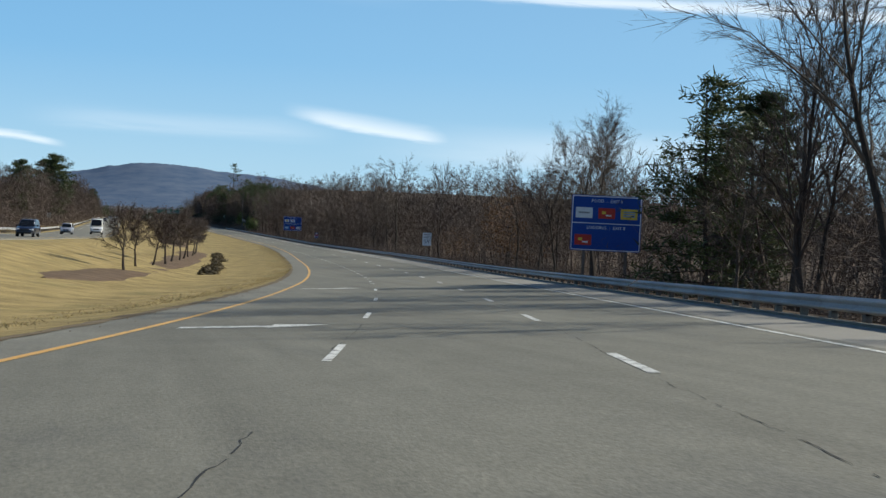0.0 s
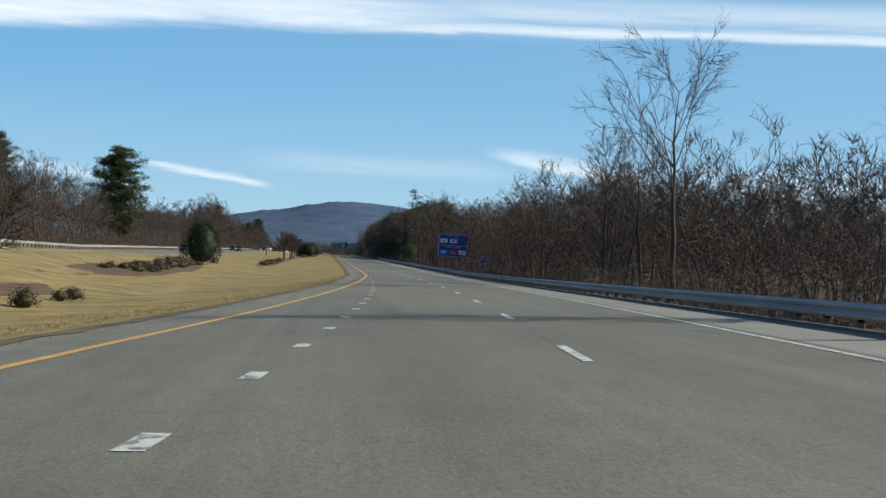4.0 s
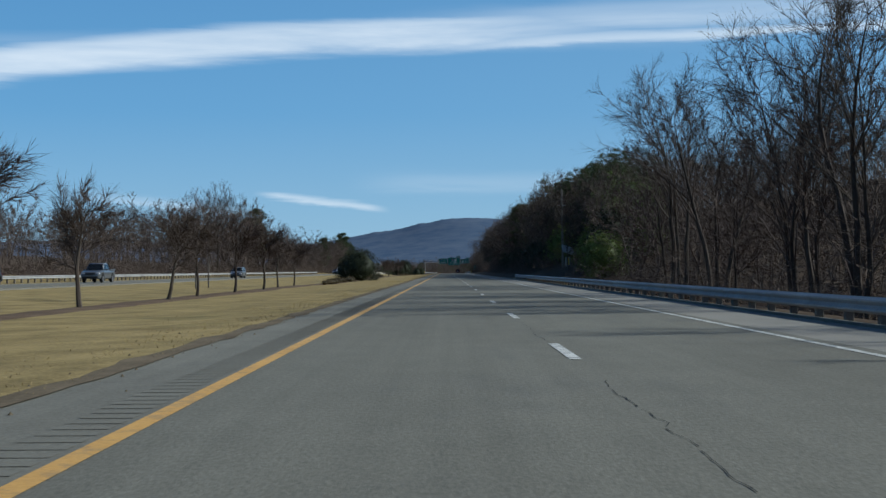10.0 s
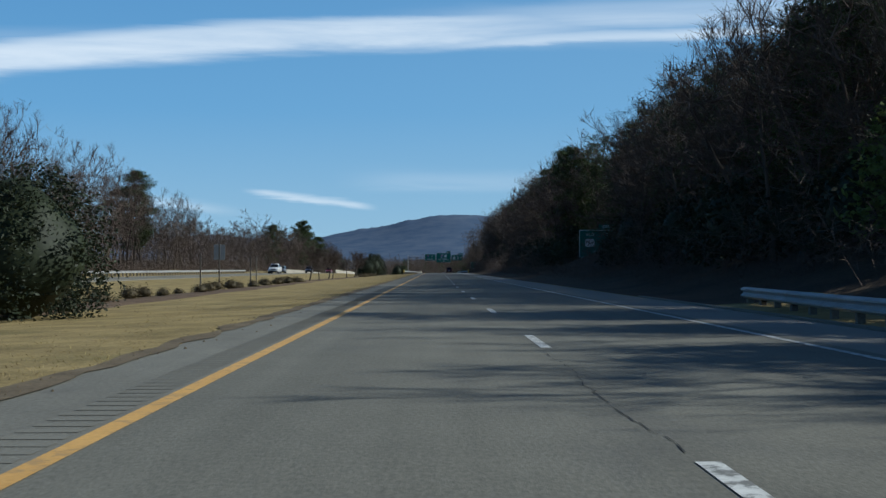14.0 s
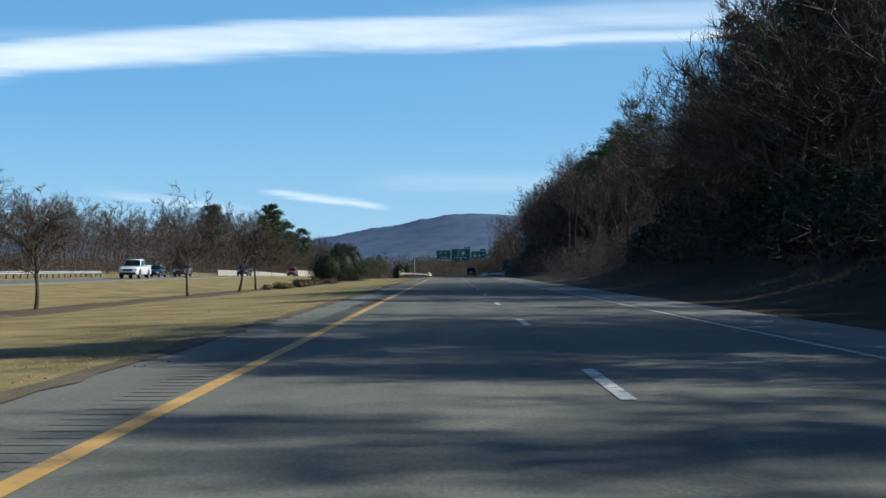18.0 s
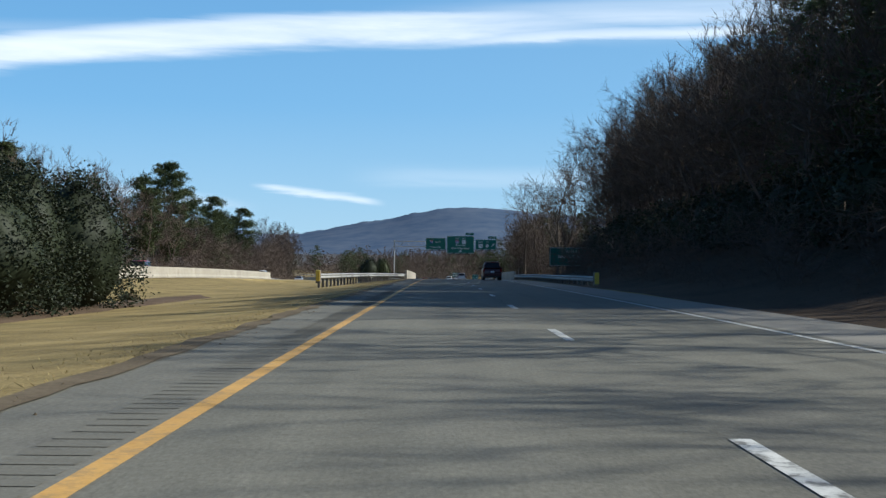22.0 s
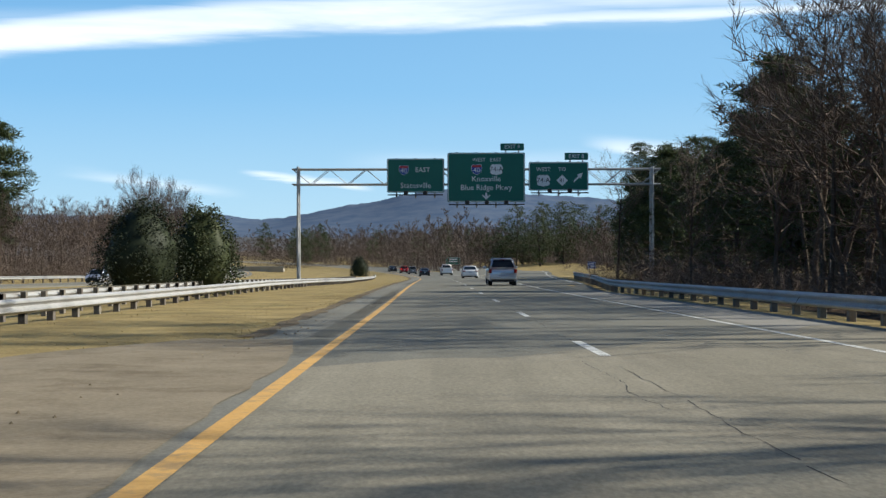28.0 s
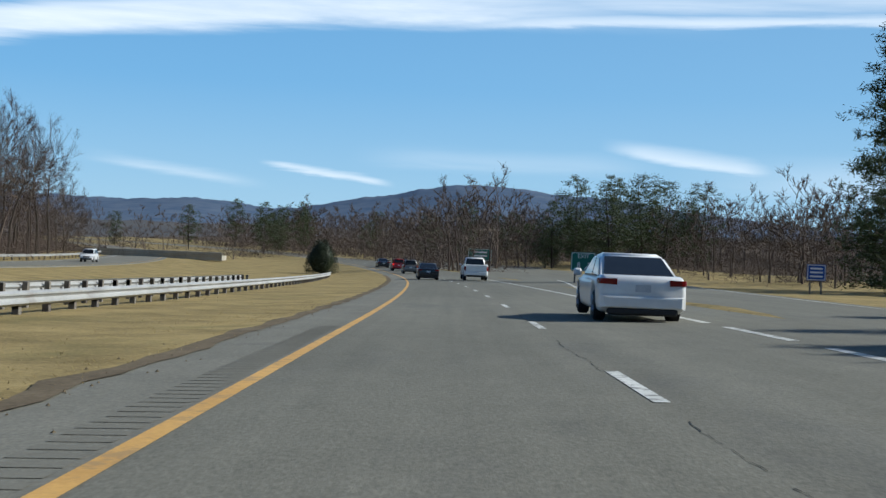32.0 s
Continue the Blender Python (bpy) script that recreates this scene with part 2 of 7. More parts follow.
road_wear(M_ASPHALT)
M_SHOULDER = surface("shoulder_asphalt", (0.143, 0.137, 0.112), (0.209, 0.202, 0.166), scale=5.0, rough=0.9, bump=0.4, fine=30.0, stain=((0.11, 0.105, 0.095), 0.6, 0.5), spec=0.2)
road_wear(M_SHOULDER)
M_PALE = surface("pale_concrete_shoulder", (0.20, 0.19, 0.163), (0.29, 0.275, 0.237), scale=6.0, rough=0.9, bump=0.3, fine=30.0, stain=((0.16, 0.15, 0.13), 0.5, 0.5), spec=0.2)
M_GROOVE = surface("groove_asphalt", (0.138, 0.132, 0.108), (0.200, 0.193, 0.158), scale=3.0, rough=0.9, bump=0.3, fine=30.0, spec=0.2)
M_CRACK = surface("tar_crack", (0.012, 0.012, 0.012), (0.03, 0.03, 0.028), scale=1.0, rough=0.9, bump=0.2)
M_WHITE = surface("white_road_paint", (0.42, 0.42, 0.38), (0.74, 0.74, 0.69), scale=1.2, rough=0.7, bump=0.1, fine=24.0, stain=((0.15, 0.148, 0.13), 6.0, 0.95, 0.48))
M_YELLOW = surface("yellow_road_paint", (0.48, 0.265, 0.065), (0.68, 0.40, 0.11), scale=2.0, rough=0.7, bump=0.1, fine=20.0, stain=((0.24, 0.18, 0.10), 3.5, 0.5, 0.50))
M_GRASS = surface("dormant_grass", (0.130, 0.099, 0.042), (0.415, 0.316, 0.138), scale=1.8, rough=0.95, bump=0.35, fine=17.0, bump_size=0.04, stain=((0.15, 0.135, 0.055), 0.22, 0.7), spec=0.1)
M_BLADE = leafy("dry_grass_blade", (0.22, 0.165, 0.07), (0.48, 0.37, 0.18), 0.2, 0.9)
M_LITTER = surface("leaf_litter", (0.042, 0.030, 0.021), (0.110, 0.078, 0.050), scale=4.0, rough=0.95, bump=0.6, fine=7.0, bump_size=0.08, spec=0.1)
M_BARK = surface("grey_brown_bark", (0.036, 0.028, 0.022), (0.100, 0.080, 0.063), scale=2.0, rough=0.9, bump=0.5, fine=14.0, stretch=(1, 1, 0.25), vary=0.35, spec=0.2)
M_TWIG = surface("brown_twigs", (0.058, 0.043, 0.034), (0.125, 0.094, 0.074), scale=6.0, rough=0.85, bump=0, fine=3.0, vary=0.30, spec=0.2)
M_FARTWIG = surface("far_bare_woods", (0.074, 0.055, 0.043), (0.152, 0.114, 0.089), scale=14.0, rough=0.9, bump=0, fine=1.2, island=0.15, spec=0.2)
M_NEEDLE = leafy("pine_needles", (0.030, 0.042, 0.015), (0.085, 0.104, 0.038), 0.2)
M_LEAF = leafy("evergreen_leaves", (0.013, 0.018, 0.010), (0.040, 0.050, 0.023), 0.12, 0.6)
M_OLIVE = leafy("olive_evergreen_leaves", (0.026, 0.034, 0.014), (0.078, 0.090, 0.036), 0.15, 0.6)
M_VINE = leafy("olive_vine_leaves", (0.060, 0.085, 0.022), (0.215, 0.260, 0.075), 0.45)
M_OAKLEAF = leafy("dead_brown_leaves", (0.085, 0.045, 0.022), (0.22, 0.125, 0.06), 0.25)
M_SHRUB = leafy("brown_hedge_leaves", (0.045, 0.036, 0.018), (0.120, 0.090, 0.045), 0.2)
M_STEEL = surface("galvanised_steel", (0.27, 0.272, 0.265), (0.45, 0.452, 0.44), scale=2.0, rough=0.6, bump=0.05, metal=0.1, fine=20.0, stain=((0.20, 0.17, 0.14), 1.2, 0.5))
M_POST = surface("weathered_post", (0.10, 0.088, 0.072), (0.21, 0.185, 0.155), scale=1.0, rough=0.85, bump=0.3, fine=20.0, vary=0.2)
M_CONC = surface("weathered_concrete", (0.27, 0.245, 0.195), (0.44, 0.405, 0.335), scale=3.0, rough=0.9, bump=0.3, fine=14.0, stain=((0.17, 0.15, 0.11), 0.9, 0.6))
M_SIGNBLUE = surface("blue_sign_sheeting", (0.006, 0.045, 0.24), (0.010, 0.062, 0.31), scale=2.0, rough=0.45, bump=0.03, fine=8.0)
M_SIGNGREEN = surface("green_sign_sheeting", (0.005, 0.105, 0.076), (0.009, 0.135, 0.098), scale=2.0, rough=0.45, bump=0.03, fine=8.0)
M_SIGNWHITE = surface("white_sign_sheeting", (0.62, 0.63, 0.62), (0.78, 0.79, 0.78), scale=1.0, rough=0.45, bump=0.02, fine=8.0)
M_SIGNBLACK = surface("black_sign_ink", (0.012, 0.012, 0.012), (0.022, 0.022, 0.022), scale=1.0, rough=0.5, bump=0, fine=8.0)
M_SIGNRED = surface("red_sign_sheeting", (0.40, 0.03, 0.02), (0.52, 0.05, 0.03), scale=1.0, rough=0.45, bump=0, fine=8.0)
M_SIGNYEL = surface("yellow_sign_sheeting", (0.62, 0.42, 0.04), (0.75, 0.52, 0.07), scale=1.0, rough=0.45, bump=0, fine=8.0)
M_SIGNLBLUE = surface("light_blue_sign_sheeting", (0.10, 0.26, 0.50), (0.14, 0.33, 0.58), scale=1.0, rough=0.45, bump=0, fine=8.0)
M_SIGNBACK = surface("sign_aluminium", (0.28, 0.28, 0.27), (0.36, 0.36, 0.35), scale=1.0, rough=0.5, bump=0.05, metal=0.4, fine=10.0)
M_PANEL = surface("solar_cells", (0.42, 0.42, 0.40), (0.55, 0.55, 0.53), scale=0.4, rough=0.25, bump=0, fine=8.0)
M_CABINET = surface("cream_cabinet_paint", (0.30, 0.28, 0.22), (0.40, 0.37, 0.30), scale=1.0, rough=0.6, bump=0.05, fine=10.0)
# distance haze on the far ridge is put into its blue base colours
M_MOUNT_HAZE = surface("wooded_mountain_haze_tint", (0.062, 0.098, 0.160), (0.118, 0.148, 0.200), scale=110.0, rough=1.0, bump=0, fine=0.022, stretch=(1, 1, 1.4), spec=0.0)
M_MOUNT2 = surface("nearer_wooded_slope", (0.070, 0.078, 0.092), (0.125, 0.122, 0.120), scale=70.0, rough=1.0, bump=0, fine=0.06, spec=0.0)


# ---- the road's line: station, heading (left of +y), grade, bank (right side down) in degrees ----
HEAD = ((-120, -19.0), (-40, -16.3), (0, -14.22), (30.7, -12.56), (61.3, -10.25), (91.9, -7.5), (122.4, -5.25), (152.9, -3.87), (183.3, -2.24), (213.7, -0.62),
        (244, 0), (990, 0), (1060, 2.2), (1150, 8.0), (1300, 20), (1500, 32), (4000, 32))
GRADE = ((-120, -2.3), (0, -2.12), (61.3, -1.49), (122.4, -0.69), (183.3, -0.41), (244, 0), (666.6, 0), (757.8, -0.28), (847.6, -0.97), (906.4, -0.85),
         (964.2, -1.1), (1060, -0.9), (1200, 0.1), (4000, 0.2))
BANK = ((-120, -2.6), (0, -2.6), (122, -2.9), (153, -2.4), (198, -1.2), (240, 0.0), (910, 0.0), (964, -1.6), (1050, -2.0), (4000, -2.0))
ST = np.arange(-120, 1700, 1.0)


def along(table, s):
    a = np.array(table)
    return np.interp(s, a[:, 0], a[:, 1])


_h, _g = np.radians(along(HEAD, ST)), np.radians(along(GRADE, ST))
_x, _y, _z = np.cumsum(-np.sin(_h)), np.cumsum(np.cos(_h)), np.cumsum(np.tan(_g))
X0, Y0, Z0 = -26.15, 0.0, 4.93 - 1.04
_x, _y, _z = _x - np.interp(0, ST, _x) + X0, _y - np.interp(0, ST, _y) + Y0, _z - np.interp(0, ST, _z) + Z0
# the straight stands at x = 0, z = 0
_x, _z = _x - np.interp(300, ST, _x), _z - np.interp(400, ST, _z)


def S(s, n, h=0.0):
    """Arrays or numbers: the place at station s, n metres right of the lane's middle, h above the road's plane."""
    s, n = np.asarray(s, float), np.asarray(n, float)
    x, y, z, a = np.interp(s, ST, _x), np.interp(s, ST, _y), np.interp(s, ST, _z), np.interp(s, ST, _h)
    b = np.tan(np.radians(along(BANK, s)))
    up = 1.6 * (1 - np.clip((s - 130) / 170, 0, 1)) * np.clip((-n - 12) / 14, 0, 1)
    return x + n * np.cos(a), y + n * np.sin(a), z - np.clip(n, -8, 10) * b + h + up


def heading(s):
    return float(np.degrees(np.interp(s, ST, _h)))


def at_road(s, n, h=0.0, turn=0.0):
    x, y, z = S(s, n, h)
    return pose(float(x), float(y), float(z), 0, 0, heading(s) + turn)


def step(v, a, b):
    t = np.clip((np.asarray(v, float) - a) / (b - a), 0, 1)
    return t * t * (3 - 2 * t)


def lane_left(s):
    """The yellow line: the left lane ends on the bend."""
    return np.interp(s, (-200, 55, 85, 140, 175, 221, 780, 845, 880, 930, 5000), (-6.05, -6.05, -5.75, -4.85, -3.8, -2.2, -2.2, -2.12, -2.05, -2.08, -2.08))


OPP_IN, OPP_OUT = -28.5, -39.0


def opp(s):
    """How far the other carriageway swings away."""
    return -6.2 * step(s, 920, 1080)


def rise(s, n):
    """Ground height over the road's plane."""
    s, n = np.asarray(s, float), np.asarray(n, float)
    o = opp(s)
    left = np.interp(n - np.where(n < -20, o, 0), (-600, -200, -80, -46, -41, -39, -28.5, -25, -18, -12, -6, -3.6, -3.0), (22, 9, 3.0, 0.6, 0.1, -0.1, -0.1, -0.15, -0.75, -0.75, -0.25, 0.0, -0.06))
    left = left + np.interp(s, (215, 260, 560, 690), (0, 0.48, 0.48, 0.2)) * np.interp(n, (-26, -18, -12, -6, -3.6), (0, 1, 1, 0.33, 0))
    left = left + step(s, 845, 865) * (1 - step(s, 1075, 1110)) * np.interp(n, (-20, -14, -9, -6, -4), (0, 0.22, 0.36, 0.14, 0))
    low = np.interp(n, (6.9, 7.4, 9, 12, 18, 40, 120, 600), (-0.06, 0.0, -0.1, -0.9, -2.0, -2.0, -1.0, 4.0))
    hill = np.interp(n, (6.9, 7.6, 9.5, 12, 20, 34, 60, 120, 600), (-0.06, 0.02, 0.1, 0.8, 4.2, 9.0, 13.0, 15.0, 18.0))
    flat = np.interp(n, (6.9, 7.4, 9, 30, 120, 600), (-0.06, 0.0, -0.1, -0.2, 3.0, 18.0))
    hill = hill + 10.0 * np.exp(-((s - 790) / 95.0) ** 2) * step(n, 18, 46)
    w = step(s, 370, 470) * (1 - step(s, 780 + np.clip(n - 14, 0, 40), 830 + 2 * np.clip(n - 14, 0, 40)))
    f = step(s, 860, 900)
    right = (low * (1 - f) + flat * f) * (1 - w) + hill * w
    z = np.where(n < 0, left, right)
    gully = step(s, 808, 816) * (1 - step(s, 843, 851))
    return z - gully * np.where(np.abs(n) > 8.5, 5.0, 0.0) * np.where(n > -26, 1, 0)


def ground_place(s, n, h=0.0):
    x, y, z = S(s, n, 0)
    return Vector((float(x), float(y), float(z + rise(s, n) + h)))


# ---- mesh helpers ----
def mesh_of(name, verts, faces, material, smooth=False):
    me = bpy.data.meshes.new(name)
    me.from_pydata(verts.tolist() if isinstance(verts, np.ndarray) else verts, [], faces)
    mats = material if isinstance(material, (list, tuple)) else [material]
    for m in mats:
        me.materials.append(m)
    if smooth:
        me.polygons.foreach_set("use_smooth", [True] * len(me.polygons))
    return me


def put(name, me, parent=None, m=None, label=""):
    ob = new(name, me)
    if parent:
        ob.parent = parent
    if m is not None:
        ob.matrix_basis = m
    if label:
        tagged(ob, label)
    return ob


def part(name, bm, material, parent, label="", m=None, smooth=False):
    me = bpy.data.meshes.new(name)
    bm.to_mesh(me)
    bm.free()
    me.materials.append(material)
    if smooth:
        me.polygons.foreach_set("use_smooth", [True] * len(me.polygons))
    return put(name, me, parent, m, label)


def box(bm, x0, x1, y0, y1, z0, z1, bevel=0.0):
    made = bmesh.ops.create_cube(bm, size=1.0, matrix=Matrix.Translation(((x0 + x1) / 2, (y0 + y1) / 2, (z0 + z1) / 2)) @ Matrix.Diagonal((x1 - x0, y1 - y0, z1 - z0, 1)))
    if bevel:
        es = {e for v in made["verts"] for e in v.link_edges}
        bmesh.ops.bevel(bm, geom=list(es), offset=bevel, segments=1, affect="EDGES")
    return bm


def boxed(x0, x1, y0, y1, z0, z1, bevel=0.0):
    return box(bmesh.new(), x0, x1, y0, y1, z0, z1, bevel)


def rod(bm, p, q, r0, r1=None, sides=8):
    p, q = Vector(p), Vector(q)
    d = q - p
    m = Matrix.Translation((p + q) / 2) @ d.to_track_quat("Z", "Y").to_matrix().to_4x4()
    bmesh.ops.create_cone(bm, cap_ends=True, segments=sides, radius1=r0, radius2=r0 if r1 is None else r1, depth=d.length, matrix=m)
    return bm


def thing(name, m, label, category, group="", kind=""):
    e = new(name)
    e.matrix_basis = m
    e.empty_display_size = 0.2
    return tagged(e, label, category, group, kind)


def strip(name, s0, s1, n0, n1, h, material, every=2.0, cuts=1, depth=0.0):
    """A band laid along the road between two offsets, with its side skirts when it has depth."""
    ss = np.linspace(s0, s1, max(2, int(abs(s1 - s0) / every) + 1))
    cols = []
    for k in range(cuts + 1):
        f = k / cuts
        a = n0(ss) if callable(n0) else np.full_like(ss, n0)
        b = n1(ss) if callable(n1) else np.full_like(ss, n1)
        cols.append(np.stack(S(ss, a + (b - a) * f, h), 1))
    if depth:
        lo0, lo1 = cols[0].copy(), cols[-1].copy()
        lo0[:, 2] -= depth
        lo1[:, 2] -= depth
        cols = [lo0] + cols + [lo1]
    n, k = len(ss), len(cols)
    verts = np.stack(cols, 1).reshape(-1, 3)
    faces = [(i * k + j, i * k + j + 1, (i + 1) * k + j + 1, (i + 1) * k + j) for i in range(n - 1) for j in range(k - 1)]
    return mesh_of(name, verts, faces, material)


# ---- the ground, the roads and the distance ----
def build_ground():
    ss = np.concatenate([np.arange(-110, 1100, 5.0), np.arange(1100, 1690, 12.0)])
    nn = np.array([-600, -400, -250, -160, -110, -80, -66, -54, -46, -41, -39, -36, -32, -28.5, -26.5, -24, -21, -18, -15, -12, -9.5, -7.5, -6, -5, -4.2, -3.6, -3.0, 0, 3, 6.9, 7.4, 9, 10.5, 12, 15, 18, 22, 27, 34, 44, 60, 85, 120, 180, 280, 420, 600])
    SS, NN = np.meshgrid(ss, nn, indexing="ij")
    shift = np.where(NN < -3.3, lane_left(SS) + 2.2, 0) * np.where(NN > -26, np.interp(NN, (-26, -12, -3.6), (0, 0.6, 1.0)), 0) + np.where(NN < -20, opp(SS), 0)
    N2 = NN + shift
    x, y, z = S(SS, N2, 0)
    z = z + rise(SS, NN + np.where(NN < -20, opp(SS), 0))
    road_part = (NN > -3.3) & (NN < 7.2)
    wob = np.array([noise.noise((px * 0.06, py * 0.06, 3.0)) + 0.4 * noise.noise((px * 0.3, py * 0.3, 7.0)) for px, py in zip(x.ravel(), y.ravel())]).reshape(x.shape)
    amp = np.where(road_part, 0, np.interp(np.abs(NN + 2), (5, 8, 14, 40, 200), (0.0, 0.06, 0.12, 0.4, 1.5))) * np.where((NN < -26) & (NN > -42), 0.1, 1)
    z = z + wob * amp - np.where(road_part, 0.08, 0)
    k = len(nn)
    verts = np.stack([x, y, z], -1).reshape(-1, 3)
    faces, kinds = [], []
    for i in range(len(ss) - 1):
        for j in range(k - 1):
            faces.append((i * k + j, i * k + j + 1, (i + 1) * k + j + 1, (i + 1) * k + j))
            mid = 0.5 * (nn[j] + nn[j + 1])
            kinds.append(1 if (mid > 11 and ss[i] < 935) or (mid > 7.3 and ss[i] < 385) or (mid > 7.3 and 458 < ss[i] < 806) or (mid > 24 and ss[i] < 990) or mid > 70 or mid < -48 else 0)
    me = mesh_of("ground", verts, faces, [M_GRASS, M_LITTER], smooth=True)
    me.polygons.foreach_set("material_index", kinds)
    tagged(put("ground", me), "rolling ground of tan dormant grass and brown leaf litter", "ground", kind="structure")
    far = mesh_of("backdrop_plain", [(-4500, -600, -12), (4500, -600, -12), (4500, 5600, -12), (-4500, 5600, -12)], [(0, 1, 2, 3)], M_LITTER)
    tagged(put("backdrop_plain", far), "distant brown winter lowland reaching the horizon", "ground", kind="structure")


build_ground()


def road_edge(s):
    return lane_left(s) - 1.38


tagged(put("road", strip("road", -100, 1600, lambda s: lane_left(s) - 0.0, 5.3, 0.0, M_ASPHALT, cuts=4, depth=0.3)), "worn grey asphalt highway lanes in low winter sun", "road", kind="structure")
tagged(put("shoulder_left", strip("shoulder_left", -100, 1600, road_edge, lambda s: lane_left(s) + 0.0, 0.0, M_SHOULDER, depth=0.3)), "grey asphalt shoulder with milled rumble strips beside grass", "road shoulder", kind="structure")
tagged(put("shoulder_right", strip("shoulder_right", -100, 905, 5.3, 7.25, 0.0, M_PALE, depth=0.3)), "pale asphalt shoulder between edge line and guardrail", "road shoulder", kind="structure")
tagged(put("road_opposite", strip("road_opposite", -100, 1500, lambda s: OPP_OUT + opp(s), lambda s: OPP_IN + opp(s), 0.0, M_SHOULDER, every=4, cuts=2, depth=0.3)), "opposite carriageway of pale grey asphalt beyond the grass median", "road", kind="structure")
tagged(put("exit_lane", strip("exit_lane", 905, 1240, 5.3, lambda s: np.interp(s, (905, 930, 960, 1010, 1060, 1120, 1240), (7.3, 9.3, 11.0, 15.5, 21.0, 31.0, 62.0)), 0.0, M_ASPHALT, cuts=3, depth=0.3)),
       "grey asphalt exit lane widening into a ramp", "road", kind="structure")


def ridge(name, y, prof, amp, seed, material, label, deep=500):
    """A far ridge with an uneven wooded crest: prof is x, z along the crest."""
    a = np.array(prof, float)
    xs = np.arange(a[0, 0], a[-1, 0], 11.0)
    even = np.interp(xs, a[:, 0], a[:, 1])
    even = np.convolve(np.pad(even, 6, mode="edge"), np.ones(13) / 13, mode="valid")
    zs = even
    zs = zs + np.array([amp * noise.noise((x * 0.02, seed, 0)) + 0.6 * amp * noise.noise((x * 0.11, seed, 4)) + 0.35 * amp * abs(noise.noise((x * 0.37, seed, 2))) for x in xs])
    rows = []
    for f in np.linspace(0, 1, 26):
        spur = [0.55 * noise.noise((x * 0.006 + 3 * f, f * 2.2, seed)) + 0.30 * noise.noise((x * 0.02, f * 7.0, seed + 5)) + 0.15 * noise.noise((x * 0.06, f * 22.0, seed + 9)) for x in xs]
        rows.append([(x, y - deep * f + 15 * f * q, (b + (z - b) * math.exp(-14 * f) + 14) * (1 - f) ** 1.15 - 14 + (0 if f == 0 else 3 * q * (1 - f))) for x, z, b, q in zip(xs, zs, even, spur)])
    rows.insert(0, [(x, y + 260, -14) for x in xs])
    n = len(xs)
    verts = [v for r in rows for v in r]
    faces = [(r * n + i, r * n + i + 1, (r + 1) * n + i + 1, (r + 1) * n + i) for r in range(len(rows) - 1) for i in range(n - 1)]
    tagged(put(name, mesh_of(name, verts, faces, material, smooth=True)), label, "mountain", kind="structure")


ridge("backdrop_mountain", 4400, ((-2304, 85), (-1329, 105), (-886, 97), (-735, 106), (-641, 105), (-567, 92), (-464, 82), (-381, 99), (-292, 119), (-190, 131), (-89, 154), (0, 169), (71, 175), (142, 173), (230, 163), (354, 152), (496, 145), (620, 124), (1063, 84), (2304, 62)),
      4.5, 1.7, M_MOUNT_HAZE, "forested mountain ridge coloured hazy blue on the horizon", deep=1000)
ridge("backdrop_foothill", 2300, ((-1200, 8), (-500, 16), (-300, 12), (-150, 14), (0, 10), (150, 16), (400, 22), (1200, 14)), 2.2, 8.1, M_MOUNT2, "low brown wooded foothill before the mountain", deep=300)


# ---- markings ----
def mark(s0, s1, n0, n1, h=0.006, every=4.0):
    return strip("line", s0, s1, n0, n1, h, M_WHITE, every)


def lane_shift(s):
    """The lane line wanders a little from its even spacing."""
    return float(np.interp(s, (150, 222, 280, 440, 478, 500, 530, 560, 672, 763, 840, 882, 960), (0, 0.04, 0, 0, -0.2, -0.24, -0.10, -0.03, -0.05, -0.06, 0, 0.06, 0.03)))


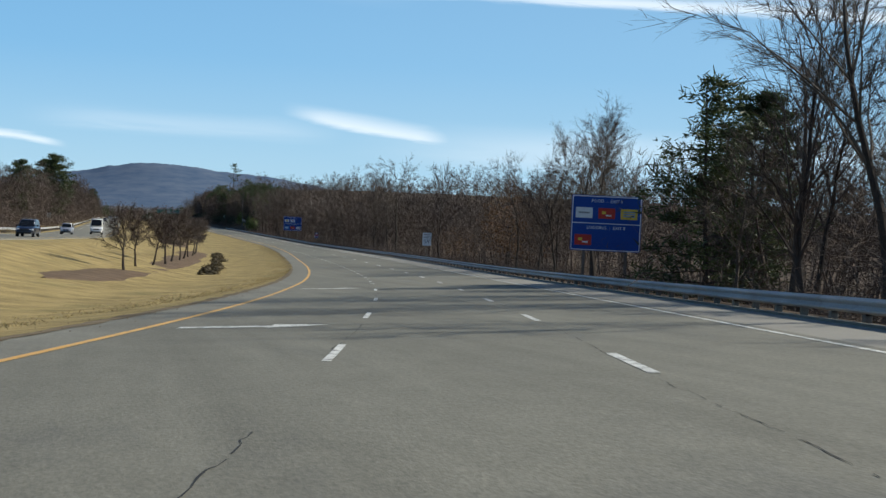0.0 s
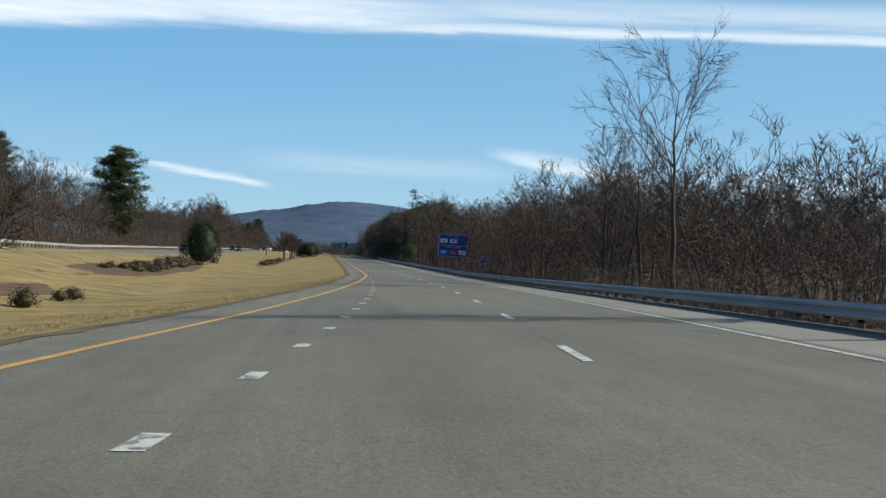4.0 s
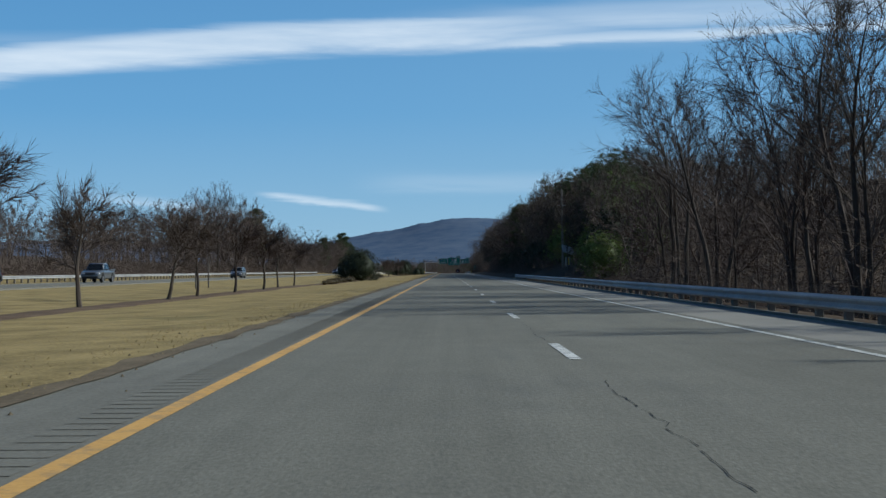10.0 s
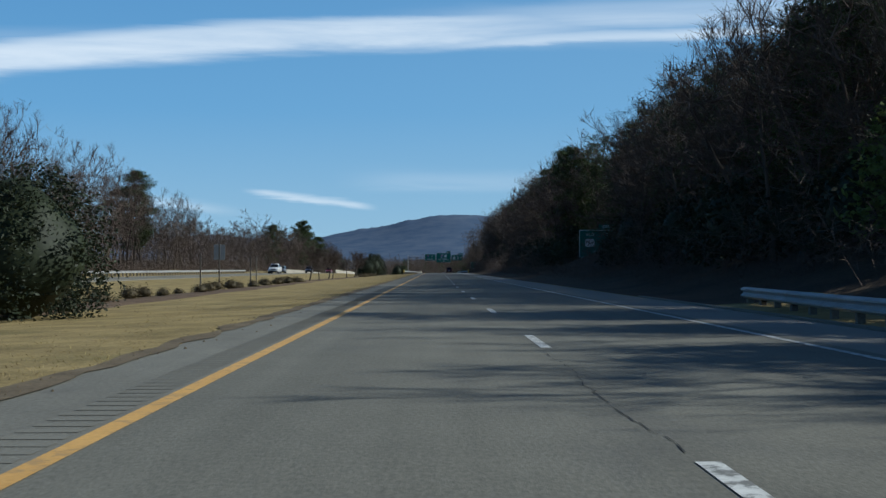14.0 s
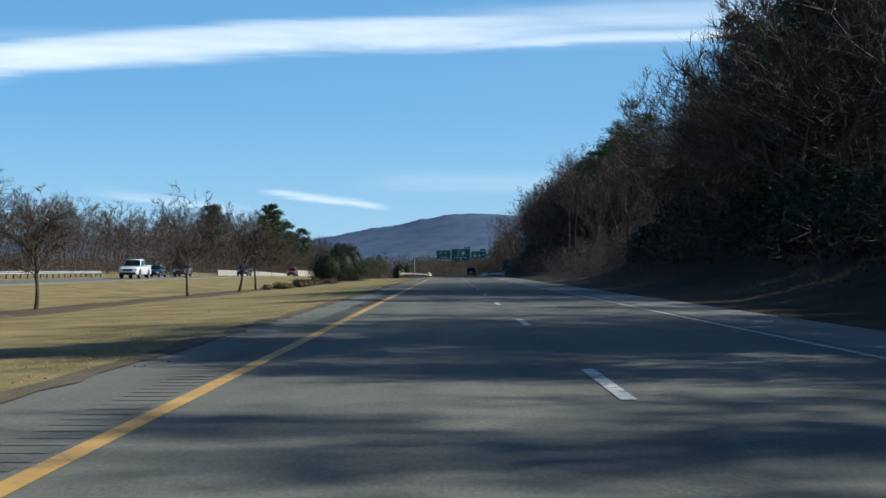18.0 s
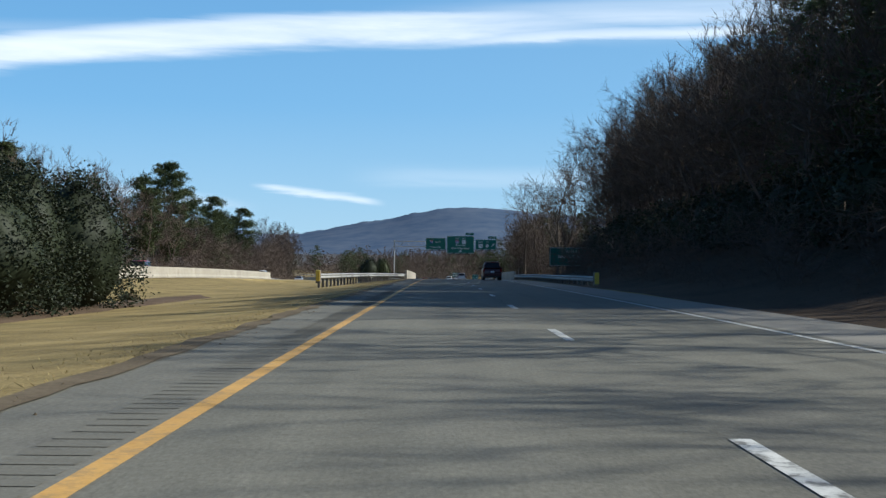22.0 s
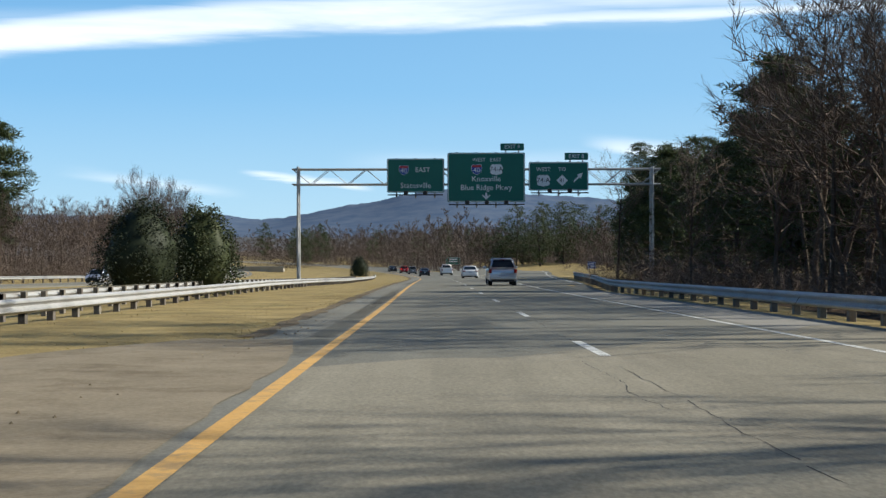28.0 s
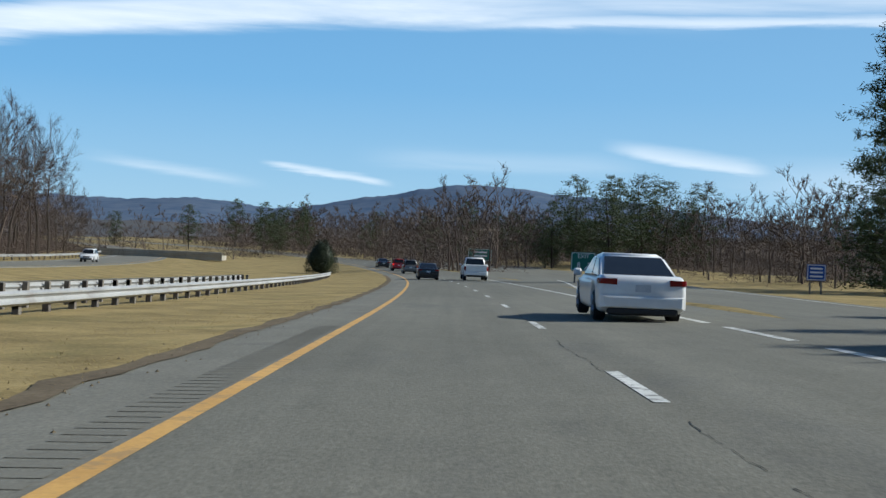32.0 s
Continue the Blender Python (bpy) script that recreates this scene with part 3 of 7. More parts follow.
def build_markings():
    y = strip("yellow_line", -100, 1600, lambda s: lane_left(s) - 0.06, lambda s: lane_left(s) + 0.095, 0.006, M_YELLOW)
    tagged(put("yellow_edge_line", y), "worn yellow edge line beside the left shoulder", "road marking", kind="structure")
    e = strip("edge_line", -100, 925, 4.93, 5.06, 0.006, M_WHITE)
    tagged(put("white_edge_line", e), "faded white edge line beside the right shoulder", "road marking", kind="structure")
    # lane dashes of 3.05 m every 12.2 m
    lane = thing("lane_line", Matrix(), "worn white dashed lane line along the seam", "road marking", kind="structure")
    lane.matrix_basis = Matrix.Identity(4)
    for i in range(-7, 100):
        s = dash_start(i)
        put("dash", strip("dash", s, s + 3.05, 1.31 + lane_shift(s), 1.45 + lane_shift(s), 0.006, M_WHITE, 1.0), lane)
    left = thing("left_lane_line", Matrix.Identity(4), "white dashes turning to short dots where the left lane ends", "road marking", kind="structure")
    for i in range(-7, 4):
        s = 38.65 - 12.05 * (2 - i)
        put("dash", strip("dash", s, s + 3.15, -2.26, -2.14, 0.006, M_WHITE, 1.0), left)
    for i in range(1, 33):
        s = float(np.interp(i, (1, 2, 3, 4, 8, 12, 15, 17, 20, 33), (63.1, 68.12, 73.16, 78.05, 99.24, 118.17, 130.14, 139.57, 154.3, 216.0))) - 0.4
        put("dot", strip("dot", s, s + 0.8, -2.29, -2.09, 0.006, M_WHITE, 0.85), left)
    # dotted line of the exit lane
    ex = thing("exit_lane_line", Matrix.Identity(4), "broad white dotted line before the exit ramp", "road marking", kind="structure")
    s = 925.0
    while s < 1010:
        put("dash", strip("dash", s, s + 4.6, 4.93, 5.13, 0.006, M_WHITE, 1.0), ex)
        s += 6.4
    put("gore_line", strip("gore", 1012, 1075, 4.95, 5.15, 0.006, M_WHITE, 3.0), ex)
    put("gore_line", strip("gore", 1012, 1075, lambda s: 5.3 + (s - 1012) * 0.10, lambda s: 5.5 + (s - 1012) * 0.10, 0.006, M_WHITE, 3.0), ex)
    put("gore_line", strip("gore", 925, 1130, lambda s: np.interp(s, (925, 960, 1010, 1060, 1130), (8.7, 10.2, 14.6, 20, 31.5)), lambda s: np.interp(s, (925, 960, 1010, 1060, 1130), (8.85, 10.35, 14.75, 20.2, 31.7)), 0.006, M_WHITE, 4.0), ex)
    # merge arrows on the ending lane
    for s0 in (22.3, 53.85):
        shaft = [(0.0, -5.45), (0.55, -5.45), (1.15, -3.6), (0.55, -3.6)]
        head = [(0.15, -3.85), (1.45, -2.8), (1.6, -3.85)]
        verts = [tuple(float(v) for v in S(s0 + a, n, 0.006)) for a, n in shaft + head]
        ob = put("merge_arrow", mesh_of("merge_arrow", verts, [(3, 2, 1, 0), (4, 5, 6)], M_WHITE))
        tagged(ob, "white lane-reduction arrow painted on the asphalt", "road marking", "merge arrows", "structure")
    oe = strip("opp_line", -100, 1500, lambda s: OPP_IN + opp(s) - 1.0, lambda s: OPP_IN + opp(s) - 0.87, 0.006, M_YELLOW, 4)
    tagged(put("opposite_edge_line", oe), "yellow edge line of the opposite carriageway", "road marking", kind="structure")
    ow = strip("opp_line", -100, 1500, lambda s: OPP_OUT + opp(s) + 1.6, lambda s: OPP_OUT + opp(s) + 1.73, 0.006, M_WHITE, 4)
    tagged(put("opposite_white_line", ow), "white edge line of the opposite carriageway", "road marking", kind="structure")


def dash_start(i):
    return float(np.interp(i, (-10, 0, 2, 5, 10, 17, 22, 27, 32, 39, 42, 44, 46, 49, 51, 56, 60, 68, 72, 77, 110), (-109, 12.9, 37.8, 76.6, 137, 222.1, 282.8, 343.1, 403.7, 491.8, 529.8, 555.4, 581, 619.9, 645.2, 709.4, 762.3, 862, 911.6, 973.3, 1379)))


build_markings()


# ---- guardrails ----
W_PROFILE = [(0.0, 0.0), (0.03, 0.02), (0.08, 0.05), (0.08, 0.085), (0.03, 0.12), (0.0, 0.155), (0.03, 0.19), (0.08, 0.225), (0.08, 0.26), (0.03, 0.29), (0.0, 0.31)]


def beam_mesh(s0, s1, n_of, base, side, ground=False):
    """A corrugated W beam swept along the road; side is +1 when its face looks to the right."""
    ss = np.arange(s0, s1 + 0.1, 1.9)
    prof = W_PROFILE + [(d - 0.012, z) for d, z in reversed(W_PROFILE)]
    k = len(prof)
    verts = []
    for s in ss:
        n = float(n_of(s))
        g = float(rise(s, n)) if ground else 0.0
        for d, z in prof:
            verts.append(S(s, n + side * d, base + g + z))
    faces = [(i * k + j, i * k + (j + 1) % k, (i + 1) * k + (j + 1) % k, (i + 1) * k + j) for i in range(len(ss) - 1) for j in range(k)]
    return mesh_of("beam", verts, faces, M_STEEL)


def post_mesh():
    bm = bmesh.new()
    box(bm, -0.075, 0.075, -0.09, 0.09, -0.6, 0.70, 0.01)
    box(bm, -0.07, 0.07, -0.09, 0.09, 0.36, 0.69)
    me = bpy.data.meshes.new("post")
    bm.to_mesh(me)
    bm.free()
    me.materials.append(M_POST)
    return me


POST = post_mesh()


def guardrail(label, s0, s1, n_of, side, every=1.905, ground=False, joined=False, drop=0.0):
    rail = thing("guardrail", Matrix.Identity(4), label, "guardrail")
    put("beam", beam_mesh(s0, s1, n_of, 0.42 - drop, side, ground), rail)
    verts, faces = [], []
    base = [v.co.copy() for v in POST.vertices]
    polys = [tuple(p.vertices) for p in POST.polygons]
    s = s0 + 0.4
    while s < s1:
        n = float(n_of(s))
        g = float(rise(s, n)) if ground else 0.0
        m = at_road(s, n - side * 0.12, g - drop + random.uniform(-0.015, 0.015), random.uniform(-3, 3))
        if joined:
            o = len(verts)
            verts += [m @ v for v in base]
            faces += [tuple(o + i for i in p) for p in polys]
        else:
            put("post", POST, rail, m)
        s += every
    if joined:
        tagged(put("posts", mesh_of("posts", verts, faces, M_POST), rail), kind="stuff")
    return rail


right_rail = guardrail("galvanised steel guardrail on dark posts beside the woods", 14, 462, lambda s: 7.55 + 1.5 * float(step(s, 440, 470)), -1, drop=0.22)
guardrail("galvanised steel guardrail leading away behind the start of the view", -60, 14, lambda s: 7.55, -1, drop=0.22)
guardrail("galvanised guardrail with a yellow end marker leading to the bridge", 742, 806, lambda s: float(np.interp(s, (742, 775, 806), (-7.9, -6.6, -4.6))), 1, drop=0.17)
guardrail("galvanised guardrail leading to the bridge parapet", 738, 806, lambda s: float(np.interp(s, (738, 750, 806), (8.3, 7.7, 7.6))), -1, drop=0.17)
guardrail("long galvanised guardrail on the grass median", 859, 1084, lambda s: float(np.interp(s, (859, 868, 1084), (-8.7, -9.0, -9.0))), 1, drop=0.25)
guardrail("second guardrail facing the opposite carriageway", 866, 1040, lambda s: float(np.interp(s, (866, 885, 1040), (-11.8, -12.2, -12.0))), -1, drop=0.25)
guardrail("galvanised steel guardrail beside the wooded shoulder", 862, 925, lambda s: float(np.interp(s, (862, 905, 925), (7.6, 7.7, 9.6))), -1, drop=0.2)
guardrail("galvanised guardrail bending away with the exit ramp", 925, 985, lambda s: float(np.interp(s, (925, 960, 985), (9.7, 12.2, 15.2))), -1, drop=0.2)
guardrail("pale far guardrail along the opposite carriageway", 10, 690, lambda s: OPP_OUT - 1.2 + float(opp(s)), 1, every=1.905, joined=True)
guardrail("pale guardrail along the opposite carriageway beyond the bridge", 900, 1300, lambda s: OPP_OUT - 1.2 + float(opp(s)), 1, every=3.8, joined=True)


def end_marker(s, n):
    t = thing("end_marker", at_road(s, n), "yellow reflective marker wrapped on a rail end", "marker", "rail end markers")
    part("terminal", boxed(-0.14, 0.14, -0.25, 0.25, 0.0, 0.80, 0.03), M_POST, t)
    part("yellow_sheet", boxed(-0.13, 0.13, -0.30, -0.255, 0.12, 0.78, 0.02), M_SIGNYEL, t)


end_marker(741, -7.9)
end_marker(737, 8.3)


def barrier(name, s0, s1, n_of, facing, label, h=0.86):
    """A safety-shape concrete wall."""
    prof = [(-0.22, -0.05), (-0.22, 0.08), (-0.10, 0.30), (-0.06, h), (0.12, h), (0.14, -0.05)]
    ss = np.arange(s0, s1 + 0.01, 2.0)
    k = len(prof)
    verts = [S(s, float(n_of(s)) - facing * d, z) for s in ss for d, z in prof]
    faces = [(i * k + j, i * k + (j + 1) % k, (i + 1) * k + (j + 1) % k, (i + 1) * k + j) for i in range(len(ss) - 1) for j in range(k)]
    faces += [tuple(range(k)), tuple((len(ss) - 1) * k + j for j in range(k))]
    wall = put(name, mesh_of(name, verts, faces, M_CONC))
    return tagged(wall, label, "barrier")


barrier("bridge_barrier", 806, 855, lambda s: -4.55, -1, "stained concrete safety barrier along the bridge edge", 0.98)
barrier("bridge_barrier", 806, 855, lambda s: 7.75, 1, "shaded concrete parapet on the bridge's wooded side", 0.98)
barrier("bridge_parapet", 770, 862, lambda s: -27.6, 1, "low concrete parapet of the opposite bridge", 1.0)
barrier("bridge_parapet", 760, 862, lambda s: -40.2, -1, "far concrete parapet of the opposite bridge", 1.0)
deck = strip("bridge_deck", 808, 855, -4.9, 8.1, -0.09, M_CONC, cuts=1, depth=0.9)
tagged(put("bridge_deck", deck), "concrete bridge deck edge under the asphalt", "bridge", kind="structure")
deck = strip("bridge_deck", 808, 860, -40.6, -27.2, -0.09, M_CONC, cuts=1, depth=0.9)
tagged(put("bridge_deck_opposite", deck), "concrete bridge deck of the opposite carriageway", "bridge", kind="structure")
def skewed(name, s0, s1, n0, n1, h, material, rough_edge=0.0):
    """A flat band across the carriageway, its ends cut along the bridge's skew."""
    nn = np.linspace(n0, n1, 40)
    rows = max(2, int((s1 - s0) / 2.0) + 1)
    verts = []
    for i in range(rows):
        f = i / (rows - 1)
        for n in nn:
            jag = rough_edge * noise.noise((n * 0.9, i * 3.1, 2.0)) if i in (0, rows - 1) else 0.0
            s = s0 + (s1 - s0) * f + 1.12 * n + jag
            verts.append([float(v) for v in S(s, n, h)])
    k = len(nn)
    faces = [(i * k + j, i * k + j + 1, (i + 1) * k + j + 1, (i + 1) * k + j) for i in range(rows - 1) for j in range(k - 1)]
    return mesh_of(name, verts, faces, material)


M_DECK = surface("dusty_concrete_deck", (0.185, 0.168, 0.124), (0.262, 0.238, 0.180), scale=4.0, rough=0.9, bump=0.25, fine=34.0, stretch=(1, 0.4, 1), stain=((0.15, 0.13, 0.095), 0.5, 0.5), spec=0.15)
road_wear(M_DECK)
tagged(put("bridge_surface", skewed("bridge_surface", 809, 862, -2.0, 7.2, 0.003, M_DECK, 1.2)), "dusty tan driving surface of the bridge", "road", kind="structure")
for s in (809, 841.3):
    tagged(put("expansion_joint", skewed("joint", s, s + 0.16, -4.4, 7.5, 0.0075, M_CRACK)), "dark skewed expansion joint across the bridge deck", "road joint", "expansion joints", "structure")


# ---- wear: rumble strips, cracks, the dirt edge ----
def build_wear():
    random.seed(9)
    verts, faces = [], []
    for i in range(int(790 / 0.31)):
        s = 196 + 0.31 * i
        if 800 < s < 862:
            continue
        e = float(lane_left(s)) - 0.13
        o = len(verts)
        j = random.uniform(-0.015, 0.015)
        for a, n in ((0, e), (0, e - 0.40 + j), (0.17, e - 0.40 + j), (0.17, e)):
            verts.append([float(v) for v in S(s + a, n, 0.004)])
        faces.append((o, o + 1, o + 2, o + 3))
    tagged(put("rumble_strip", mesh_of("rumble_strip", verts, faces, M_GROOVE)), "milled rumble grooves along the left shoulder", "rumble strip", kind="stuff")
    verts, faces = [], []

    def crack(s0, s1, n0, wander, wide):
        s, n, prev = s0, n0, None
        while s < s1:
            w = wide * random.uniform(0.3, 1.6)
            o = len(verts)
            verts.append([float(v) for v in S(s, n - w, 0.005)])
            verts.append([float(v) for v in S(s, n + w, 0.005)])
            if prev is not None and random.random() < 0.82:
                faces.append((prev, o, o + 1, prev + 1))
            prev = o
            s += random.uniform(0.10, 0.30)
            n += random.gauss(0, 0.018) + (n0 - n) * 0.12
    for i in range(-2, 82):
        a = dash_start(i)
        if random.random() < 0.8:
            crack(a + 3.05 + random.uniform(-0.6, 0.5), a + random.uniform(7.5, 12.1), 1.33 + lane_shift(a), 0.03, 0.0042)
        if i < 3:
            crack(a + 3.2, a + random.uniform(6, 12.0), -2.2, 0.03, 0.006)
    for _ in range(14):
        s = random.uniform(8, 960)
        crack(s, s + random.uniform(1, 6), random.uniform(-1.6, 4.6), 0.05, 0.004)
    tagged(put("pavement_cracks", mesh_of("pavement_cracks", verts, faces, M_CRACK)), "dark jagged cracks along the lane seam", "crack", kind="stuff")
    ss = np.arange(-60, 1100, 0.8)
    verts, faces = [], []
    for i, s in enumerate(ss):
        e = float(lane_left(s)) - 1.38
        a = e - 0.22 - 0.20 * noise.noise((s * 0.45, 1, 0)) - 0.14 * noise.noise((s * 2.1, 5, 0))
        b = e + 0.10 + 0.16 * noise.noise((s * 0.6, 9, 0)) + 0.12 * noise.noise((s * 2.7, 3, 0))
        verts += [[float(v) for v in S(s, a, 0.012)], [float(v) for v in S(s, max(b, a + 0.05), 0.012)]]
        if i and not 806 < s < 867:
            faces.append((2 * i - 2, 2 * i, 2 * i + 1, 2 * i - 1))
    tagged(put("dirt_edge", mesh_of("dirt_edge", verts, faces, M_DIRT)), "uneven brown dirt where grass meets the asphalt", "dirt", kind="stuff")
    ss = np.arange(809, 866, 0.7)
    verts, faces = [], []
    for i, s in enumerate(ss):
        b = -2.30 + 0.10 * noise.noise((s * 0.5, 2, 0)) + 0.07 * noise.noise((s * 1.9, 7, 0)) - 0.9 * float(step(s, 860, 871))
        a = -4.42 - (1.6 + 0.5 * noise.noise((s * 0.4, 4, 0))) * float(step(s, 856.5, 858.5)) * (1 - float(step(s, 860, 867))) + 1.0 * float(step(s, 862, 870))
        for f in (0.0, 0.34, 0.67, 1.0):
            n = a + (b - a) * f
            verts.append([float(v) for v in S(s, n, 0.010 + (0.02 if n < -4.0 else 0.0) + max(0.0, float(rise(s, n)) if n < -3.7 else 0.0))])
        if i:
            faces += [(4 * i - 4 + j, 4 * i - 3 + j, 4 * i + 1 + j, 4 * i + j) for j in range(3)]
    tagged(put("bridge_dust", mesh_of("bridge_dust", verts, faces, M_DUST)), "tan drifted dirt along the bridge barrier", "dirt", kind="stuff")
    verts, faces = [], []
    for _ in range(2600):
        s = random.uniform(3, 1000)
        n = float(lane_left(s)) - 1.38 + random.gauss(-0.02, 0.28) if random.random() < 0.8 else 7.25 + random.gauss(-0.1, 0.25)
        r = random.uniform(0.008, 0.024)
        x, y, z = (float(v) for v in S(s, n, 0.006))
        o = len(verts)
        verts += [(x - r, y, z), (x, y - r, z), (x + r, y, z), (x, y + r, z), (x + r * 0.2, y, z + r * 1.1)]
        faces += [(o, o + 1, o + 4), (o + 1, o + 2, o + 4), (o + 2, o + 3, o + 4), (o + 3, o, o + 4)]
    tagged(put("roadside_gravel", mesh_of("roadside_gravel", verts, faces, M_DIRT)), "loose gravel and clods along the pavement edges", "gravel", kind="stuff")
    kerb = strip("berm", 14, 470, 7.22, 7.42, 0.05, M_GROOVE, 2.0, depth=0.1)
    tagged(put("asphalt_berm", kerb), "low dark asphalt berm under the guardrail", "kerb", kind="structure")


def mulch_beds():
    for k, (a, b, n0, wide) in enumerate(((60, 178, -15.6, 4.2), (188, 250, -19.0, 5.5), (255, 318, -12.6, 2.4), (322, 418, -13.0, 2.6), (416, 545, -12.2, 3.0), (548, 632, -13.0, 2.8), (626, 730, -12.8, 3.2))):
        ss = np.arange(a, b, 1.5)
        rows = []
        for s in ss:
            off = (float(lane_left(s)) + 2.2) * 0.6
            e = min(1.0, (s - a) / 5.0, (b - s) / 5.0)
            for f in (-1, -0.4, 0.2, 0.7, 1):
                n = n0 + off + f * wide * 0.5 * max(0.1, e) * (1 + 0.25 * noise.noise((s * 0.25, f * 3, k)))
                x, y, z = (float(v) for v in S(s, n))
                g = float(rise(s, n - off)) + (0.05 if abs(f) < 1 else -0.06) + 0.03 * noise.noise((s, n, 1))
                rows.append((x, y, z + g))
        faces = [(i * 5 + j, i * 5 + j + 1, i * 5 + j + 6, i * 5 + j + 5) for i in range(len(ss) - 1) for j in range(4)]
        tagged(put("mulch_bed", mesh_of("mulch_bed", rows, faces, M_MULCH, smooth=True)), "brown mulch bed along the grass median", "planting bed", kind="structure")


M_MULCH = surface("brown_mulch", (0.075, 0.050, 0.032), (0.175, 0.125, 0.082), scale=1.5, rough=0.95, bump=0.6, fine=10.0, bump_size=0.05, spec=0.1)
mulch_beds()
M_DIRT = surface("brown_roadside_dirt", (0.085, 0.066, 0.042), (0.20, 0.16, 0.105), scale=1.2, rough=0.95, bump=0.5, fine=16.0, spec=0.1)
M_DUST = surface("tan_drifted_dirt", (0.165, 0.136, 0.092), (0.285, 0.240, 0.170), scale=0.9, rough=0.95, bump=0.4, fine=22.0, stain=((0.10, 0.075, 0.045), 1.1, 0.6), spec=0.1)
build_wear()


# ---- trees ----
def tubes(segs, name, material):
    """Tapered limbs from (p, q, r0, r1, sides); sides 2 makes a thin twig blade."""
    verts, faces = [], []
    for p, q, r0, r1, k in segs:
        d = q - p
        if d.length < 1e-5:
            continue
        u = d.orthogonal().normalized()
        w = d.normalized().cross(u)
        o = len(verts)
        if k == 2:
            a = random.uniform(0, 3.14)
            c = u * math.cos(a) + w * math.sin(a)
            verts += [p - c * r0, p + c * r0, q + c * r1 * 0.5]
            faces.append((o, o + 1, o + 2))
            continue
        for i in range(k):
            a = 2 * math.pi * i / k
            c = u * math.cos(a) + w * math.sin(a)
            verts += [p + c * r0, q + c * r1]
        faces += [(o + 2 * i, o + 2 * ((i + 1) % k), o + 2 * ((i + 1) % k) + 1, o + 2 * i + 1) for i in range(k)]
    return mesh_of(name, verts, faces, material)


def bent(d, amount):
    v = Vector((random.gauss(0, 1), random.gauss(0, 1), random.gauss(0, 1)))
    return (d + v * amount).normalized()


def forked(d, angle):
    side = d.orthogonal().normalized()
    side.rotate(Matrix.Rotation(random.uniform(0, 2 * math.pi), 3, d))
    return (d * math.cos(angle) + side * math.sin(angle)).normalized()


def bare_tree_meshes(height, radius, seed, clear=0.3, angle=0.65, droop=0.10, twigs=2, lean=(0, 0), width=1.0, near=True, sub=5):
    """Trunk and crown of one leafless tree, as two meshes."""
    random.seed(seed)
    trunk, crown = [], []
    p, d = Vector((0, 0, -0.5)), Vector((lean[0], lean[1], 1)).normalized()
    nodes, n = [], 9
    for i in range(n):
        f = i / n
        q = p + d * (height * 0.83 / n + (0.5 if i == 0 else 0))
        r0, r1 = radius * (1 - f) ** 0.8 + 0.012, radius * (1 - (i + 1) / n) ** 0.8 + 0.012
        trunk.append((p.copy(), q.copy(), r0 * (1.3 if i == 0 else 1), r1, 7 if near else 4))
        if f >= clear - 0.05:
            nodes.append((q.copy(), d.copy(), r1, f))
        p = q
        d = (bent(d, 0.09) + Vector((0, 0, 0.10))).normalized()
    tw = 0.011
    for q, d0, r, f in nodes:
        for _ in range(3):
            limb = forked(d0, angle * random.uniform(0.65, 1.25))
            u = min(1.0, max(0.0, (f - clear) / (0.9 - clear)))
            length = height * width * (0.16 + 0.21 * math.sin(math.pi * (0.35 + 0.6 * u))) * random.uniform(0.75, 1.15)
            lp, lr = q.copy(), max(0.02, r * 0.5)
            for k in range(4):
                lq = lp + limb * length / 4
                r1 = max(0.010, lr * 0.72)
                crown.append((lp.copy(), lq.copy(), lr, r1, 4 if k < 2 and near else 3))
                for _ in range(2):
                    br = forked(limb, random.uniform(0.4, 0.9))
                    bl = length * random.uniform(0.22, 0.42) * (1 - 0.1 * k)
                    bp, bd = lq.copy(), br
                    for j in range(2):
                        bq = bp + bd * bl / 2
                        crown.append((bp.copy(), bq.copy(), 0.017 if j == 0 else 0.012, 0.012 if j == 0 else 0.008, 3 if near and j == 0 else 2))
                        for _ in range(sub):
                            td = forked(bd, random.uniform(0.3, 0.9))
                            tl = random.uniform(0.35, 0.95) * (0.6 + height / 30)
                            crown.append((bp.lerp(bq, random.random()), bq + td * tl, tw, tw * 0.6, 2))
                            if twigs > 1 and random.random() < 0.6:
                                td2 = forked(td, random.uniform(0.3, 0.8))
                                crown.append((bq + td * tl * 0.5, bq + td * tl * 0.5 + td2 * tl * 0.7, tw * 0.8, tw * 0.5, 2))
                        bp = bq
                        bd = (bent(bd, 0.2) + Vector((0, 0, 0.12))).normalized()
                lp, lr = lq, r1
                limb = (bent(limb, 0.12) + Vector((0, 0, 0.16 - droop))).normalized()
    return tubes(trunk, "trunk", M_BARK), tubes(crown, "crown", M_TWIG)


